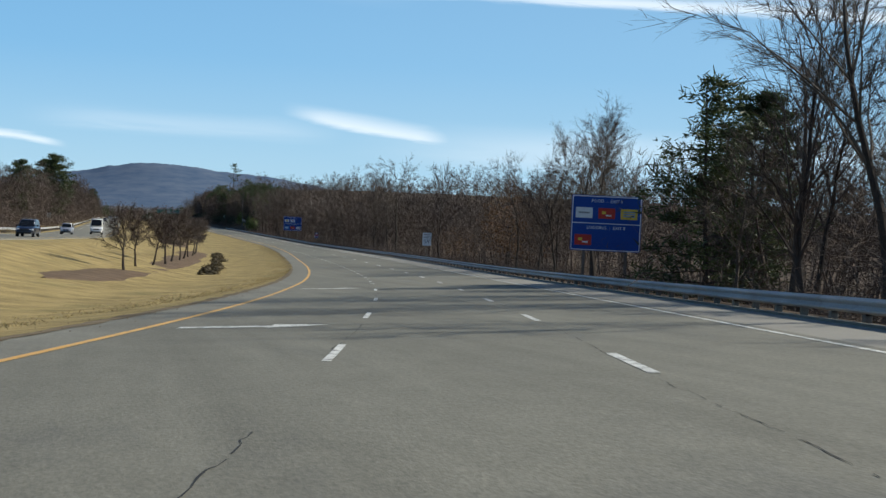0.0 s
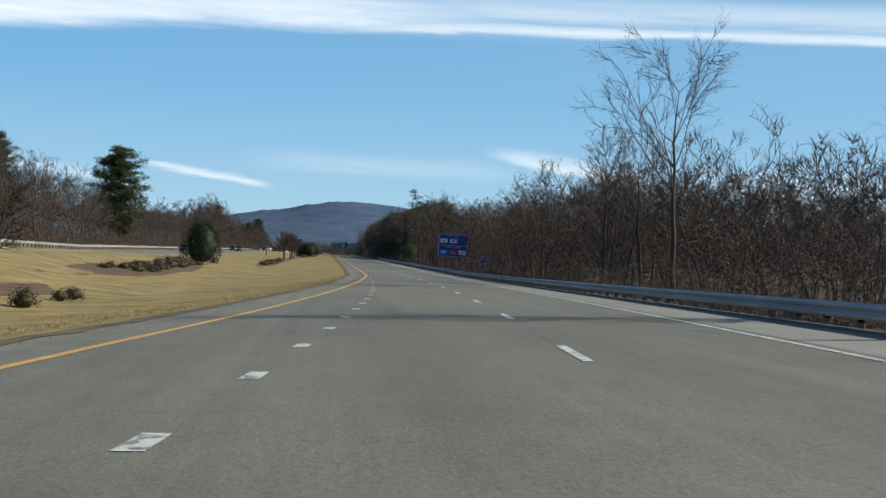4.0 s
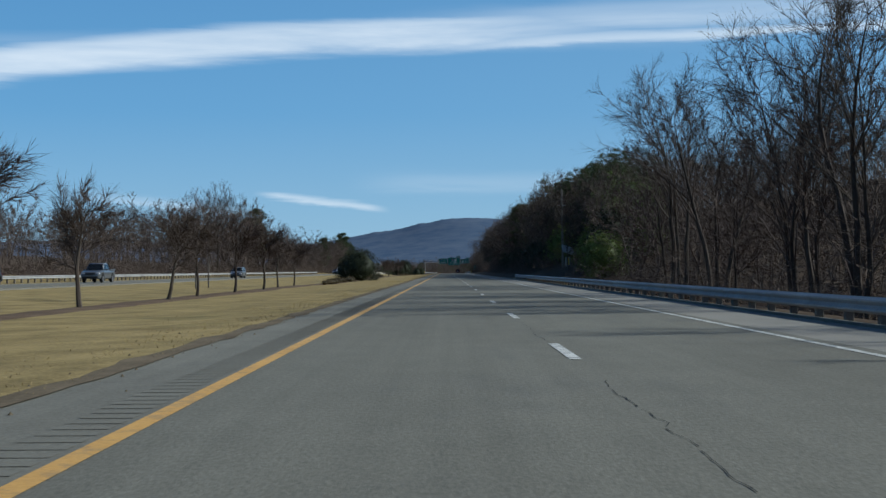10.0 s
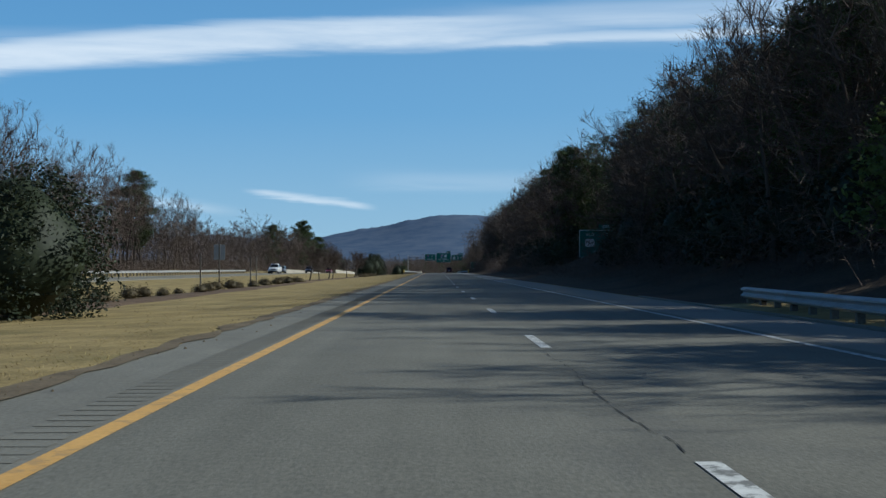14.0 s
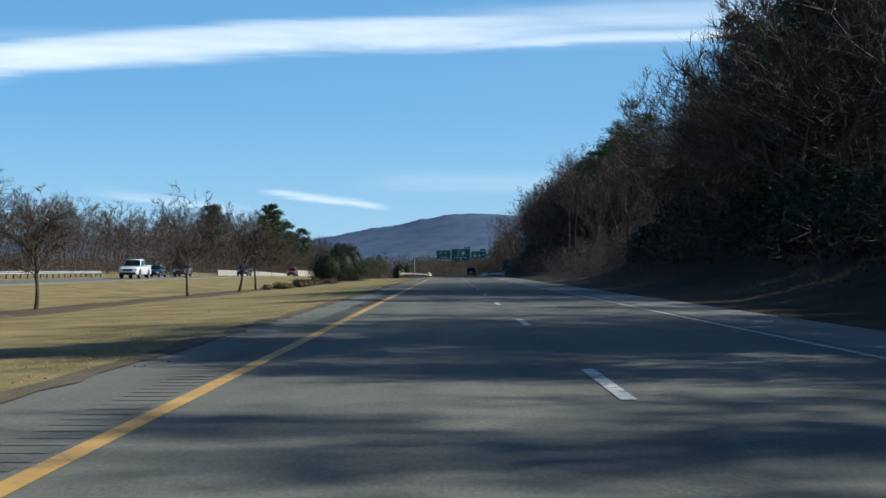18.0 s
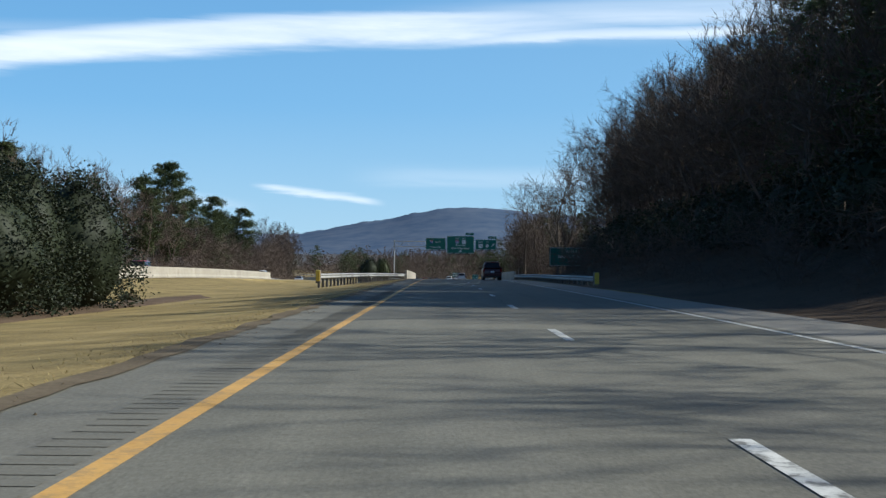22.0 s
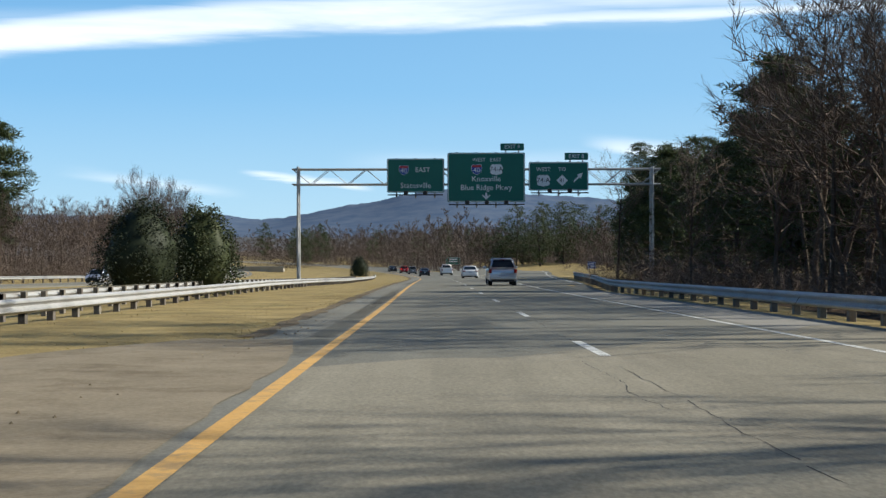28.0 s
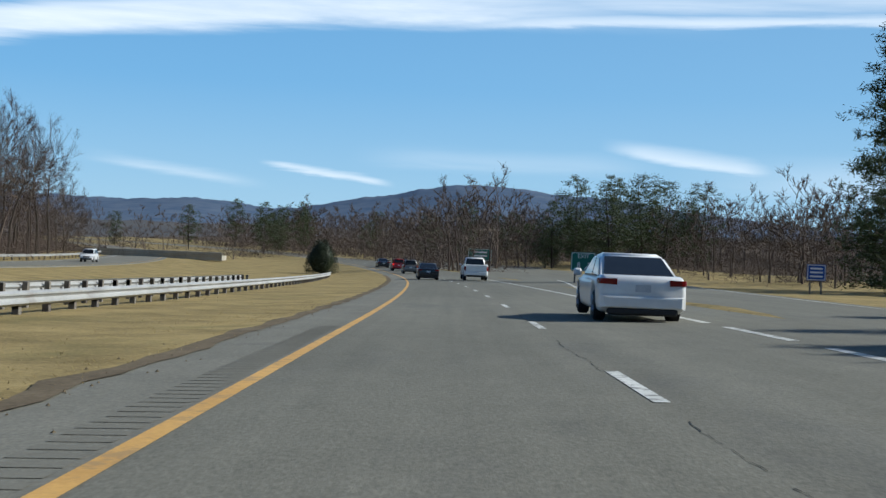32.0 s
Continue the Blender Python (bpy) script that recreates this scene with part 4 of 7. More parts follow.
def soft_tree_meshes(height, radius, seed, wide=0.30, low=0.25, limbs=8, branches=5, twigs=11, tw=0.010):
    """A leafless tree with a rounded crown of many fine twigs."""
    random.seed(seed)
    trunk, crown = [], []
    p, d = Vector((0, 0, -0.5)), Vector((random.gauss(0, 0.04), random.gauss(0, 0.04), 1)).normalized()
    spine, n = [], 6
    for i in range(n):
        q = p + d * (height * 0.62 / n + (0.5 if i == 0 else 0))
        trunk.append((p.copy(), q.copy(), radius * (1 - 0.8 * i / n), radius * (1 - 0.8 * (i + 1) / n), 5))
        p, d = q, (bent(d, 0.09) + Vector((0, 0, 0.1))).normalized()
        spine.append(q.copy())
    c = Vector((0, 0, height * (0.5 + low / 2)))
    rx, rz = height * wide, height * (1 - low) / 2

    def inside(v, most):
        o = v - c
        k = math.sqrt((o.x / rx) ** 2 + (o.y / rx) ** 2 + (o.z / rz) ** 2)
        return v if k <= most else c + o * (most / k)
    for i in range(limbs):
        a = 2.4 * i + random.uniform(-0.4, 0.4)
        u = -0.45 + 1.42 * (i + random.random()) / limbs
        r = math.sqrt(max(0.04, 1 - min(1, u) ** 2))
        tip = c + Vector((math.cos(a) * r * rx, math.sin(a) * r * rx, u * rz)) * random.uniform(0.78, 1.0)
        zb = max(0.12 * height, min(tip.z - 0.16 * height, 0.70 * height))
        base = min(spine, key=lambda v: abs(v.z - zb)).copy()
        pts = [base + (tip - base) * f + Vector((0, 0, -0.04 * height * math.sin(math.pi * f) * r)) + Vector((random.gauss(0, 1), random.gauss(0, 1), random.gauss(0, 1))) * 0.018 * height * (0 if f in (0, 1) else 1) for f in (0, 0.3, 0.6, 0.82, 1.0)]
        for k in range(4):
            crown.append((pts[k], pts[k + 1], (0.30 - 0.065 * k) * radius, (0.235 - 0.065 * k) * radius + 0.004, 3))
        for _ in range(branches):
            f = random.uniform(0.25, 1.0) * 3.99
            k = int(f)
            s = pts[k].lerp(pts[k + 1], f - k)
            out = (s - c)
            out = Vector((out.x / rx, out.y / rx, out.z / rz + 0.25)).normalized()
            way = (out * 0.8 + (pts[k + 1] - pts[k]).normalized() * 0.5 + Vector((random.gauss(0, 1), random.gauss(0, 1), random.gauss(0, 0.8))) * 0.6).normalized()
            e = inside(s + way * height * random.uniform(0.10, 0.22), 1.0)
            mid = s.lerp(e, 0.5) + Vector((random.gauss(0, 1), random.gauss(0, 1), random.gauss(0, 1))) * 0.012 * height
            crown.append((s, mid, tw * 1.9, tw * 1.5, 2))
            crown.append((mid, e, tw * 1.6, tw, 2))
            for _ in range(twigs):
                g = random.uniform(0.15, 1.0)
                b = s.lerp(mid, g * 2) if g < 0.5 else mid.lerp(e, g * 2 - 1)
                td = (way * 0.5 + out * 0.25 + Vector((0, 0, 0.6)) + Vector((random.gauss(0, 1), random.gauss(0, 1), random.gauss(0, 0.7))) * 0.5).normalized()
                q = inside(b + td * height * random.uniform(0.04, 0.095), random.uniform(1.0, 1.09))
                crown.append((b, q, tw, tw * 0.6, 2))
                td2 = (td + Vector((random.gauss(0, 1), random.gauss(0, 1), random.gauss(0.4, 0.8))) * 0.6).normalized()
                m = b.lerp(q, 0.5)
                crown.append((m, m + td2 * height * random.uniform(0.025, 0.06), tw * 0.8, tw * 0.5, 2))
    return tubes(trunk, "trunk", M_BARK), tubes(crown, "crown", M_TWIG)


def clump(verts, faces, c, size, count, flat=0.6, long=1.0):
    """Leaf blades scattered about c, each a small bent diamond."""
    for _ in range(count):
        v = Vector((random.gauss(0, 1), random.gauss(0, 1), random.gauss(0, flat))) * size * 0.5
        a = Vector((random.gauss(0, 1), random.gauss(0, 1), random.gauss(0, 0.6))).normalized()
        b = a.orthogonal().normalized()
        b.rotate(Matrix.Rotation(random.uniform(0, 6.28), 3, a))
        l = size * random.uniform(0.25, 0.5) * long
        w = l * 0.42 / long
        o = len(verts)
        q = c + v
        verts += [q - a * l, q + b * w, q + a * l, q - b * w]
        faces.append((o, o + 1, o + 2, o + 3))


def needles(verts, faces, c, size, count):
    """A tuft of slim needle sprays about c."""
    for _ in range(count):
        a = Vector((random.gauss(0, 1), random.gauss(0, 1), random.gauss(0.25, 0.6))).normalized()
        b = a.orthogonal().normalized()
        b.rotate(Matrix.Rotation(random.uniform(0, 6.28), 3, a))
        q = c + Vector((random.gauss(0, 1), random.gauss(0, 1), random.gauss(0, 0.5))) * size * 0.45
        l, o = size * random.uniform(0.5, 0.95), len(verts)
        verts += [q - b * l * 0.10, q + b * l * 0.10, q + a * l]
        faces.append((o, o + 1, o + 2))


def pine_meshes(height, radius, seed, clear=0.12, spread=0.26, open_crown=False, count=11, grain=0.42, domed=False):
    random.seed(seed)
    trunk, verts, faces = [], [], []
    p, d = Vector((0, 0, -0.5)), Vector((0, 0, 1))
    n = 10
    for i in range(n):
        q = p + d * (height * 0.97 / n + (0.5 if i == 0 else 0))
        trunk.append((p.copy(), q.copy(), radius * (1 - i / n) + 0.02, radius * (1 - (i + 1) / n) + 0.02, 7))
        p, d = q, (bent(d, 0.03) + Vector((0, 0, 0.2))).normalized()
    z = height * clear
    while z < height * 0.99:
        f = z / height
        reach = height * spread * ((1 - f) ** 0.6 * 0.95 + 0.07) * (0.5 + 0.5 * min(1, (f - clear) * 8 + 0.3))
        if domed:
            g = min(0.985, max(0.03, (f - clear) / (1 - clear)))
            reach = height * spread * (4 * g * (1 - g)) ** 0.5 * (1.08 - 0.35 * g)
        for _ in range(random.choice((4, 5, 6)) if not open_crown else random.choice((2, 3))):
            a = random.uniform(0, 6.28)
            l = reach * random.uniform(0.5, 1.15)
            tip = Vector((math.cos(a) * l, math.sin(a) * l, z + l * random.uniform(-0.08, 0.35)))
            base = Vector((0, 0, z))
            trunk.append((base, tip, 0.05 * (1 - f) + 0.012, 0.008, 3))
            for k in range(6 + int(l * 2.2) if domed and count > 12 else 3 + int(l * 1.4)):
                g = random.uniform(0.3, 1.05)
                c = base.lerp(tip, g) + Vector((random.gauss(0, 0.12), random.gauss(0, 0.12), random.gauss(0.05, 0.12))) * l * 0.5
                needles(verts, faces, c, grain + height * 0.018, count)
        z += min(0.66, height * 0.045) * (1.0 if not open_crown else 1.8) * random.uniform(0.7, 1.3)
    return tubes(trunk, "trunk", M_BARK), mesh_of("crown", verts, faces, M_NEEDLE)


def bush_meshes(rx, ry, h, seed, material, leaves=4200, leaf=0.46, foot=0.05, taper=1.8):
    """A dense evergreen mass: leaves on an uneven shell of lobes over a dark twiggy heart."""
    random.seed(seed)
    lobes = []
    for i in range(64):
        a, t = 2.4 * i + random.uniform(-0.3, 0.3), ((i + random.random()) / 64) * 0.93
        wide = (1 - max(0, (t - 0.22) / 0.80) ** taper) ** 0.75 * random.uniform(0.72, 0.86) * (0.86 + 0.14 * min(1, t / 0.15))
        lobes.append((Vector((math.cos(a) * rx * wide, math.sin(a) * ry * wide, h * t)), random.uniform(0.14, 0.24) * (rx + ry) / 2 * (1.2 - 0.5 * t)))
    verts, faces = [], []
    for _ in range(leaves):
        c, r = random.choice(lobes)
        v = Vector((random.gauss(0, 1), random.gauss(0, 1), random.gauss(0, 1))).normalized()
        q = c + v * r * random.uniform(0.75, 1.12)
        if q.z < foot:
            q.z = foot + random.random() * 0.3
        clump(verts, faces, q, leaf, 1, 1.0, 0.9)
    bm = bmesh.new()
    bmesh.ops.create_icosphere(bm, subdivisions=3, radius=1.0)
    for v in bm.verts:
        k = 0.66 + 0.10 * noise.noise(v.co * 2.2 + Vector((seed, 0, 0)))
        f = (v.co.z + 1) / 2
        slim = 1.0 - 0.35 * max(0.0, f - 0.4) ** 1.2
        v.co = Vector((v.co.x * rx * k * slim, v.co.y * ry * k * slim, h * 0.44 + v.co.z * h * 0.44 * k / 0.66))
    heart = bpy.data.meshes.new("heart")
    bm.to_mesh(heart)
    bm.free()
    heart.materials.append(material)
    heart.polygons.foreach_set("use_smooth", [True] * len(heart.polygons))
    return heart, mesh_of("crown", verts, faces, material)


def plant(kind, meshes, s, n, label, category, scale=1.0, turn=None, group="", sink=0.0, names=("trunk", "crown")):
    m = Matrix.Translation(ground_place(s, n, -sink)) @ pose(0, 0, 0, 0, 0, random.uniform(0, 360) if turn is None else turn)
    t = thing(kind, m @ Matrix.Diagonal((scale, scale, scale, 1)), label, category, group)
    for nm, me in zip(names, meshes):
        put(nm, me, t)
    return t


BARE = [bare_tree_meshes(15, 0.17, 11, 0.30, 0.55), bare_tree_meshes(17, 0.20, 12, 0.34, 0.50), bare_tree_meshes(12, 0.13, 13, 0.22, 0.70),
        bare_tree_meshes(14, 0.15, 14, 0.15, 0.48, width=0.85), bare_tree_meshes(10, 0.11, 15, 0.18, 0.75), bare_tree_meshes(16, 0.18, 16, 0.40, 0.72, droop=0.2, width=1.15)]
# rounded trees in three grades: joined rows deep in the woods, their visible front, and single trees beyond the median
LOW = [soft_tree_meshes(11, 0.10, 21, 0.34, 0.18, 7, 4, 7, 0.024), soft_tree_meshes(12.5, 0.11, 22, 0.28, 0.25, 7, 4, 7, 0.024), soft_tree_meshes(9, 0.08, 23, 0.38, 0.12, 7, 4, 7, 0.024), soft_tree_meshes(11.5, 0.10, 24, 0.32, 0.22, 7, 4, 7, 0.024)]
FAR = [soft_tree_meshes(11, 0.12, 221, 0.34, 0.12, 6, 3, 9, 0.034), soft_tree_meshes(12.5, 0.12, 222, 0.28, 0.16, 6, 3, 9, 0.034), soft_tree_meshes(10, 0.12, 223, 0.38, 0.10, 6, 3, 9, 0.034)]
FRONT = [soft_tree_meshes(11, 0.10, 121, 0.32, 0.12, 10, 5, 9, 0.0135), soft_tree_meshes(12.5, 0.11, 122, 0.27, 0.20, 10, 5, 9, 0.0135), soft_tree_meshes(9.5, 0.08, 123, 0.36, 0.08, 9, 5, 9, 0.0135), soft_tree_meshes(12, 0.11, 124, 0.24, 0.16, 10, 5, 9, 0.0135)]
MID = [soft_tree_meshes(14, 0.17, 25, 0.27, 0.28, 10, 6, 14, 0.0115), soft_tree_meshes(16, 0.18, 26, 0.23, 0.34, 10, 6, 14, 0.0115), soft_tree_meshes(12, 0.14, 27, 0.33, 0.18, 10, 6, 14, 0.0115), soft_tree_meshes(15, 0.15, 28, 0.19, 0.25, 10, 6, 14, 0.0115)]
PINES = [pine_meshes(14, 0.22, 31, 0.12, 0.30, count=15, grain=0.42, domed=True), pine_meshes(12, 0.18, 32, 0.04, 0.34, count=14, grain=0.40), pine_meshes(15, 0.22, 33, 0.22, 0.27, count=15, grain=0.42, domed=True), pine_meshes(17, 0.2, 34, 0.60, 0.17, True, domed=True),
         pine_meshes(14, 0.22, 35, 0.05, 0.38, False, 7, 0.42, True), pine_meshes(15, 0.22, 36, 0.16, 0.32, False, 7, 0.42, True), pine_meshes(14, 0.22, 37, 0.02, 0.32, False, 8, 0.48), pine_meshes(14, 0.22, 38, 0.05, 0.28, False, 9, 0.42), pine_meshes(23, 0.34, 39, 0.02, 0.27, False, 15, 0.24)]


def brush_mesh(seed, h, wide, stems=12):
    """A thicket of thin saplings and briars."""
    random.seed(seed)
    segs = []
    for _ in range(stems):
        p = Vector((random.uniform(-1.4, 1.4) * wide, random.uniform(-1.4, 1.4) * wide, -0.3))
        d = (Vector((random.uniform(-0.7, 0.7), random.uniform(-0.7, 0.7), 1))).normalized()
        l = h * random.uniform(0.35, 1.1)
        for k in range(3):
            q = p + d * l / 3
            segs.append((p.copy(), q.copy(), 0.013 - 0.003 * k, 0.010 - 0.003 * k, 2))
            for _ in range(7):
                b = p.lerp(q, random.random())
                segs.append((b, b + forked(d, random.uniform(0.5, 1.7)) * random.uniform(0.4, 1.1), 0.010, 0.006, 2))
            p, d = q, (bent(d, 0.4) + Vector((0, 0, 0.1))).normalized()
    return tubes(segs, "thicket", M_FARTWIG)


def arrays(me):
    v = np.empty(len(me.vertices) * 3, np.float32)
    me.vertices.foreach_get("co", v)
    loops = np.empty(len(me.loops), np.int32)
    me.loops.foreach_get("vertex_index", loops)
    sizes = np.empty(len(me.polygons), np.int32)
    me.polygons.foreach_get("loop_total", sizes)
    return v.reshape(-1, 3), loops, sizes


def scatter_stuff(name, sources, places, material, label, category, wide=1.0):
    """Many small copies of a few forms, joined in one mesh of kind stuff. places: (s, n, scale)."""
    data = [[arrays(me) for me in ms] for ms in sources]
    vs, ls, zs, o = [], [], [], 0
    for s, n, k in places:
        g = ground_place(s, n, -0.1)
        a = random.uniform(0, 6.28)
        rot = np.array([[math.cos(a), -math.sin(a), 0], [math.sin(a), math.cos(a), 0], [0, 0, 1]], np.float32) * k
        rot[:2] *= wide
        rot[2, 2] *= random.uniform(0.85, 1.15)
        for v, loops, sizes in random.choice(data):
            vs.append(v @ rot.T + np.array(g, np.float32))
            ls.append(loops + o)
            zs.append(sizes)
            o += len(v)
    co, loops, sizes = np.concatenate(vs), np.concatenate(ls), np.concatenate(zs)
    me = bpy.data.meshes.new(name)
    me.vertices.add(len(co))
    me.vertices.foreach_set("co", co.astype(np.float32).ravel())
    me.loops.add(len(loops))
    me.loops.foreach_set("vertex_index", loops.astype(np.int32))
    me.polygons.add(len(sizes))
    me.polygons.foreach_set("loop_start", (np.cumsum(sizes) - sizes).astype(np.int32))
    me.update(calc_edges=True)
    me.materials.append(material)
    return tagged(put(name, me), label, category, kind="stuff")


def oak_meshes(height, seed, wide):
    """A hardwood that keeps its dead brown leaves."""
    trunk, crown = soft_tree_meshes(height, 0.15, seed, wide, 0.14, 9, 5, 6, 0.012)
    verts, faces = [], []
    c, rx, rz = Vector((0, 0, height * 0.56)), height * wide, height * 0.42
    for _ in range(260):
        v = Vector((random.gauss(0, 1), random.gauss(0, 1), random.gauss(0, 1))).normalized() * random.uniform(0.45, 0.98)
        clump(verts, faces, c + Vector((v.x * rx, v.y * rx, v.z * rz)), 0.24, 1, 1.0, 0.8)
        clump(verts, faces, c + Vector((v.x * rx, v.y * rx, v.z * rz)), 0.55, 6, 0.7, 0.30)
    return trunk, crown, mesh_of("foliage", verts, faces, M_OAKLEAF)


OAK = [oak_meshes(10.5, 141, 0.30), oak_meshes(9, 142, 0.36)]
BRUSH = [brush_mesh(41, 4.0, 1.3), brush_mesh(42, 3.0, 1.5), brush_mesh(43, 5.5, 1.2)]

random.seed(77)
RIGHT_LABELS = ("tall leafless grey-brown tree at the edge of the woods", "slender bare hardwood with upswept branches beside the guardrail", "bare winter tree with a forked crown in the roadside woods")


def sight(s, n):
    """True where a roadside sign needs a clear view."""
    return 520 < s < 556 and n < 18.0


def lit(s):
    """Gaps in the woods on the bank through which sun reaches the road."""
    return 546 < s < 560 or 576 < s < 592


def thin(s):
    """Stretches where the roadside trees stand back and let the sun in."""
    return 1.0 - 0.9 * float(step(s, 386, 396) * (1 - step(s, 428, 440))) - 0.75 * float(step(s, 634, 644) * (1 - step(s, 684, 696))) - 0.9 * float(step(s, 940, 955))


def right_woods():
    s = 22.0
    while s < 955:
        keep = thin(s) * (0.3 if 872 < s else 0.25 if lit(s) else 1.0)
        if random.random() < keep and not 802 < s < 864 and not 118 < s < 198 and not 60 < s < 78 and not 290 < s < 314:
            n = random.uniform(12.8, 16.5) + (2.0 if 690 < s < 800 else 0.0)
            n += 5.0 if sight(s, n) else 0.0
            tree = random.choice(BARE)
            k = random.uniform(0.58, 0.80) * (0.98 if 690 < s < 800 else 0.80 if 573 < s < 601 else 0.84 if 235 < s < 335 or 385 < s < 460 else 1.05 if 335 < s < 385 else 1.0)
            plant("bare_tree", tree, s, n, random.choice(RIGHT_LABELS), "tree", k, group="roadside trees")
        s += random.uniform(3.4, 7.5) if s < 680 else random.uniform(2.8, 5.4)
    s = 742.0
    while s < 802:
        plant("bare_tree", BARE[random.choice((0, 1, 3, 5))], s, random.uniform(16.5, 24), random.choice(RIGHT_LABELS), "tree", random.uniform(0.66, 0.86), group="roadside trees")
        s += random.uniform(1.6, 3.2)
    # the tallest single trees
    for s, n, k, i in ((37, 14.5, 1.0, 0), (42, 15.5, 1.0, 1), (46, 13.8, 0.98, 3), (51, 15.2, 0.95, 5), (40, 18, 1.05, 5), (55, 17, 0.9, 3), (88, 14.8, 0.92, 3), (93, 16.0, 0.85, 3), (104, 14.0, 0.62, 2), (151.5, 13.2, 0.9, 3), (191, 14.5, 0.95, 5),
                       (207, 13.6, 0.85, 3), (338, 13.8, 0.82, 5), (342, 15.2, 0.85, 0), (346, 13.6, 0.8, 5), (350, 14.8, 0.85, 1), (354, 13.8, 0.8, 3), (359, 15, 0.85, 0), (374, 15.5, 0.76, 1), (378, 14.0, 0.80, 5), (381, 16.5, 0.8, 5), (384, 14.8, 0.76, 5), (640, 17, 0.62, 3), (645, 18.5, 0.66, 0), (651, 17.5, 0.62, 5), (657, 19, 0.66, 1), (663, 18, 0.62, 3), (670, 19, 0.62, 0), (678, 18.5, 0.6, 5), (792, 19, 0.9, 3), (799, 21, 1.0, 0), (806, 19, 1.0, 3), (811, 24, 1.1, 0), (820, 22, 1.15, 5), (829, 25, 1.1, 3), (838, 21, 1.1, 0), (847, 18, 0.9, 5), (856, 16.5, 0.85, 3), (866, 15, 1.1, 0), (871, 16.5, 1.1, 5), (822, 14.5, 1.45, 1), (858, 18, 1.2, 1), (874, 13.2, 1.0, 5), (877, 13.6, 0.95, 5), (881, 14.6, 0.95, 3), (884, 13.4, 0.9, 0), (888, 15.5, 1.0, 1), (891, 13.5, 0.9, 5), (895, 14.5, 0.95, 5), (898, 13.5, 0.9, 3), (902, 16, 0.9, 0)):
        plant("bare_tree", BARE[i], s, n, "tall many-branched leafless tree standing above the roadside woods", "tree", k * (0.72 if 876 < s < 903 else 1.0), group="roadside trees")
    back = []
    for a, b in ((466, 632), (700, 800)):
        for n0 in (14.5, 16.5):
            s = a
            while s < b:
                back.append((s, n0 + random.uniform(-1, 1) + (2.0 if s > 680 else 4.5 if sight(s, n0) else 0), random.uniform(0.8, 1.05)))
                s += random.uniform(3.5, 6.0)
    for row, n0 in enumerate((18, 22, 27, 33, 42, 54, 70)):
        s = 15.0
        while s < 1000 + row * 12:
            if (thin(s) > 0.3 or n0 > 20) and not (s > 872 and n0 < 30):
                k = random.uniform(0.65, 0.95)
                k += 0.38 * float(step(n0, 17, 27)) * float(step(s, 90, 150)) * (1 - float(step(s, 340, 400)))
                back.append((s, n0 + random.uniform(-2, 2), k))
            s += random.uniform(4.5, 7.5) + row * 0.5
    for n0 in (16.5, 20, 24, 29, 35, 42):
        s = 380.0
        while s < 470:
            back.append((s, n0 + random.uniform(-1.5, 1.5) + (2.0 if s > 430 else 0.0), random.uniform(0.6, 0.9)))
            s += random.uniform(3.0, 5.0)
    for _ in range(330):
        s = random.uniform(60, 350)
        back.append((s, random.uniform(21, 70), random.uniform(0.8, 1.1) + 0.25 * float(step(s, 100, 150))))
    for _ in range(170):
        back.append((random.uniform(335, 520), random.uniform(45, 150), random.uniform(0.85, 1.25)))
    back = [q for q in back if not (lit(q[0]) and q[1] < 34 and random.random() < 0.8)]
    for _ in range(26):
        back.append((random.uniform(594, 609), random.uniform(13.5, 25), random.uniform(0.9, 1.15)))
    back = [q for q in back if not (286 < q[0] < 316 and q[1] < 20.5)]
    back = [(s, n, k * 0.62 if 143 < s < 200 else k) for s, n, k in back if not (143 < s < 200 and random.random() < 0.5)]
    for a, b, n0, n1, k0, k1, count in ((736, 800, 17.5, 26, 1.0, 1.25, 44), (875, 900, 14, 21, 0.9, 1.1, 16)):
        back += [(random.uniform(a, b), random.uniform(n0, n1), random.uniform(k0, k1)) for _ in range(count)]
    front = [q for q in back if q[1] < 25.5]
    back = [q for q in back if q[1] >= 25.5]
    scatter_stuff("woods_edge_right", FRONT, front, M_FARTWIG, "fine-twigged leafless trees along the front of the woods", "woods", 1.4)
    scatter_stuff("woods_right", LOW, back, M_FARTWIG, "dense leafless grey-brown winter woods behind the roadside", "woods", 1.25)
    low = []
    for n0, gap in ((13.0, 2.4), (15.0, 2.6), (18, 3.4), (23, 4.5)):
        s = 18.0
        while s < 940:
            clear = 128 < s < 146 and n0 < 13 or 62 < s < 78 and n0 < 14 or 284 < s < 318 and n0 < 17 or 428 < s < 456 and n0 < 17
            gap2 = 630 < s < 680
            if (thin(s) > 0.3 or n0 > 14 or gap2) and not 800 < s < 866 and not clear:
                k = 0.32 if sight(s, n0) else 0.75 if gap2 and n0 < 16 else 1.0
                low.append((s, n0 + random.uniform(-0.9, 1.2), random.uniform(0.7, 1.2) * k))
                if sight(s, n0) or gap2:
                    low.append((s + random.uniform(-1, 1), n0 + random.uniform(-1.2, 1.2), random.uniform(0.5, 0.8) * k))
            s += random.uniform(0.6, 1.4) * gap
    for n0 in (10.6, 11.8):
        s = 466.0
        while s < 800:
            low.append((s, n0 + random.uniform(-0.5, 0.5), random.uniform(0.18, 0.38)))
            s += random.uniform(1.2, 3.0)
    scatter_stuff("underbrush_right", [(b,) for b in BRUSH], low, M_FARTWIG, "brown tangled underbrush and saplings beside the road", "underbrush", 1.3)
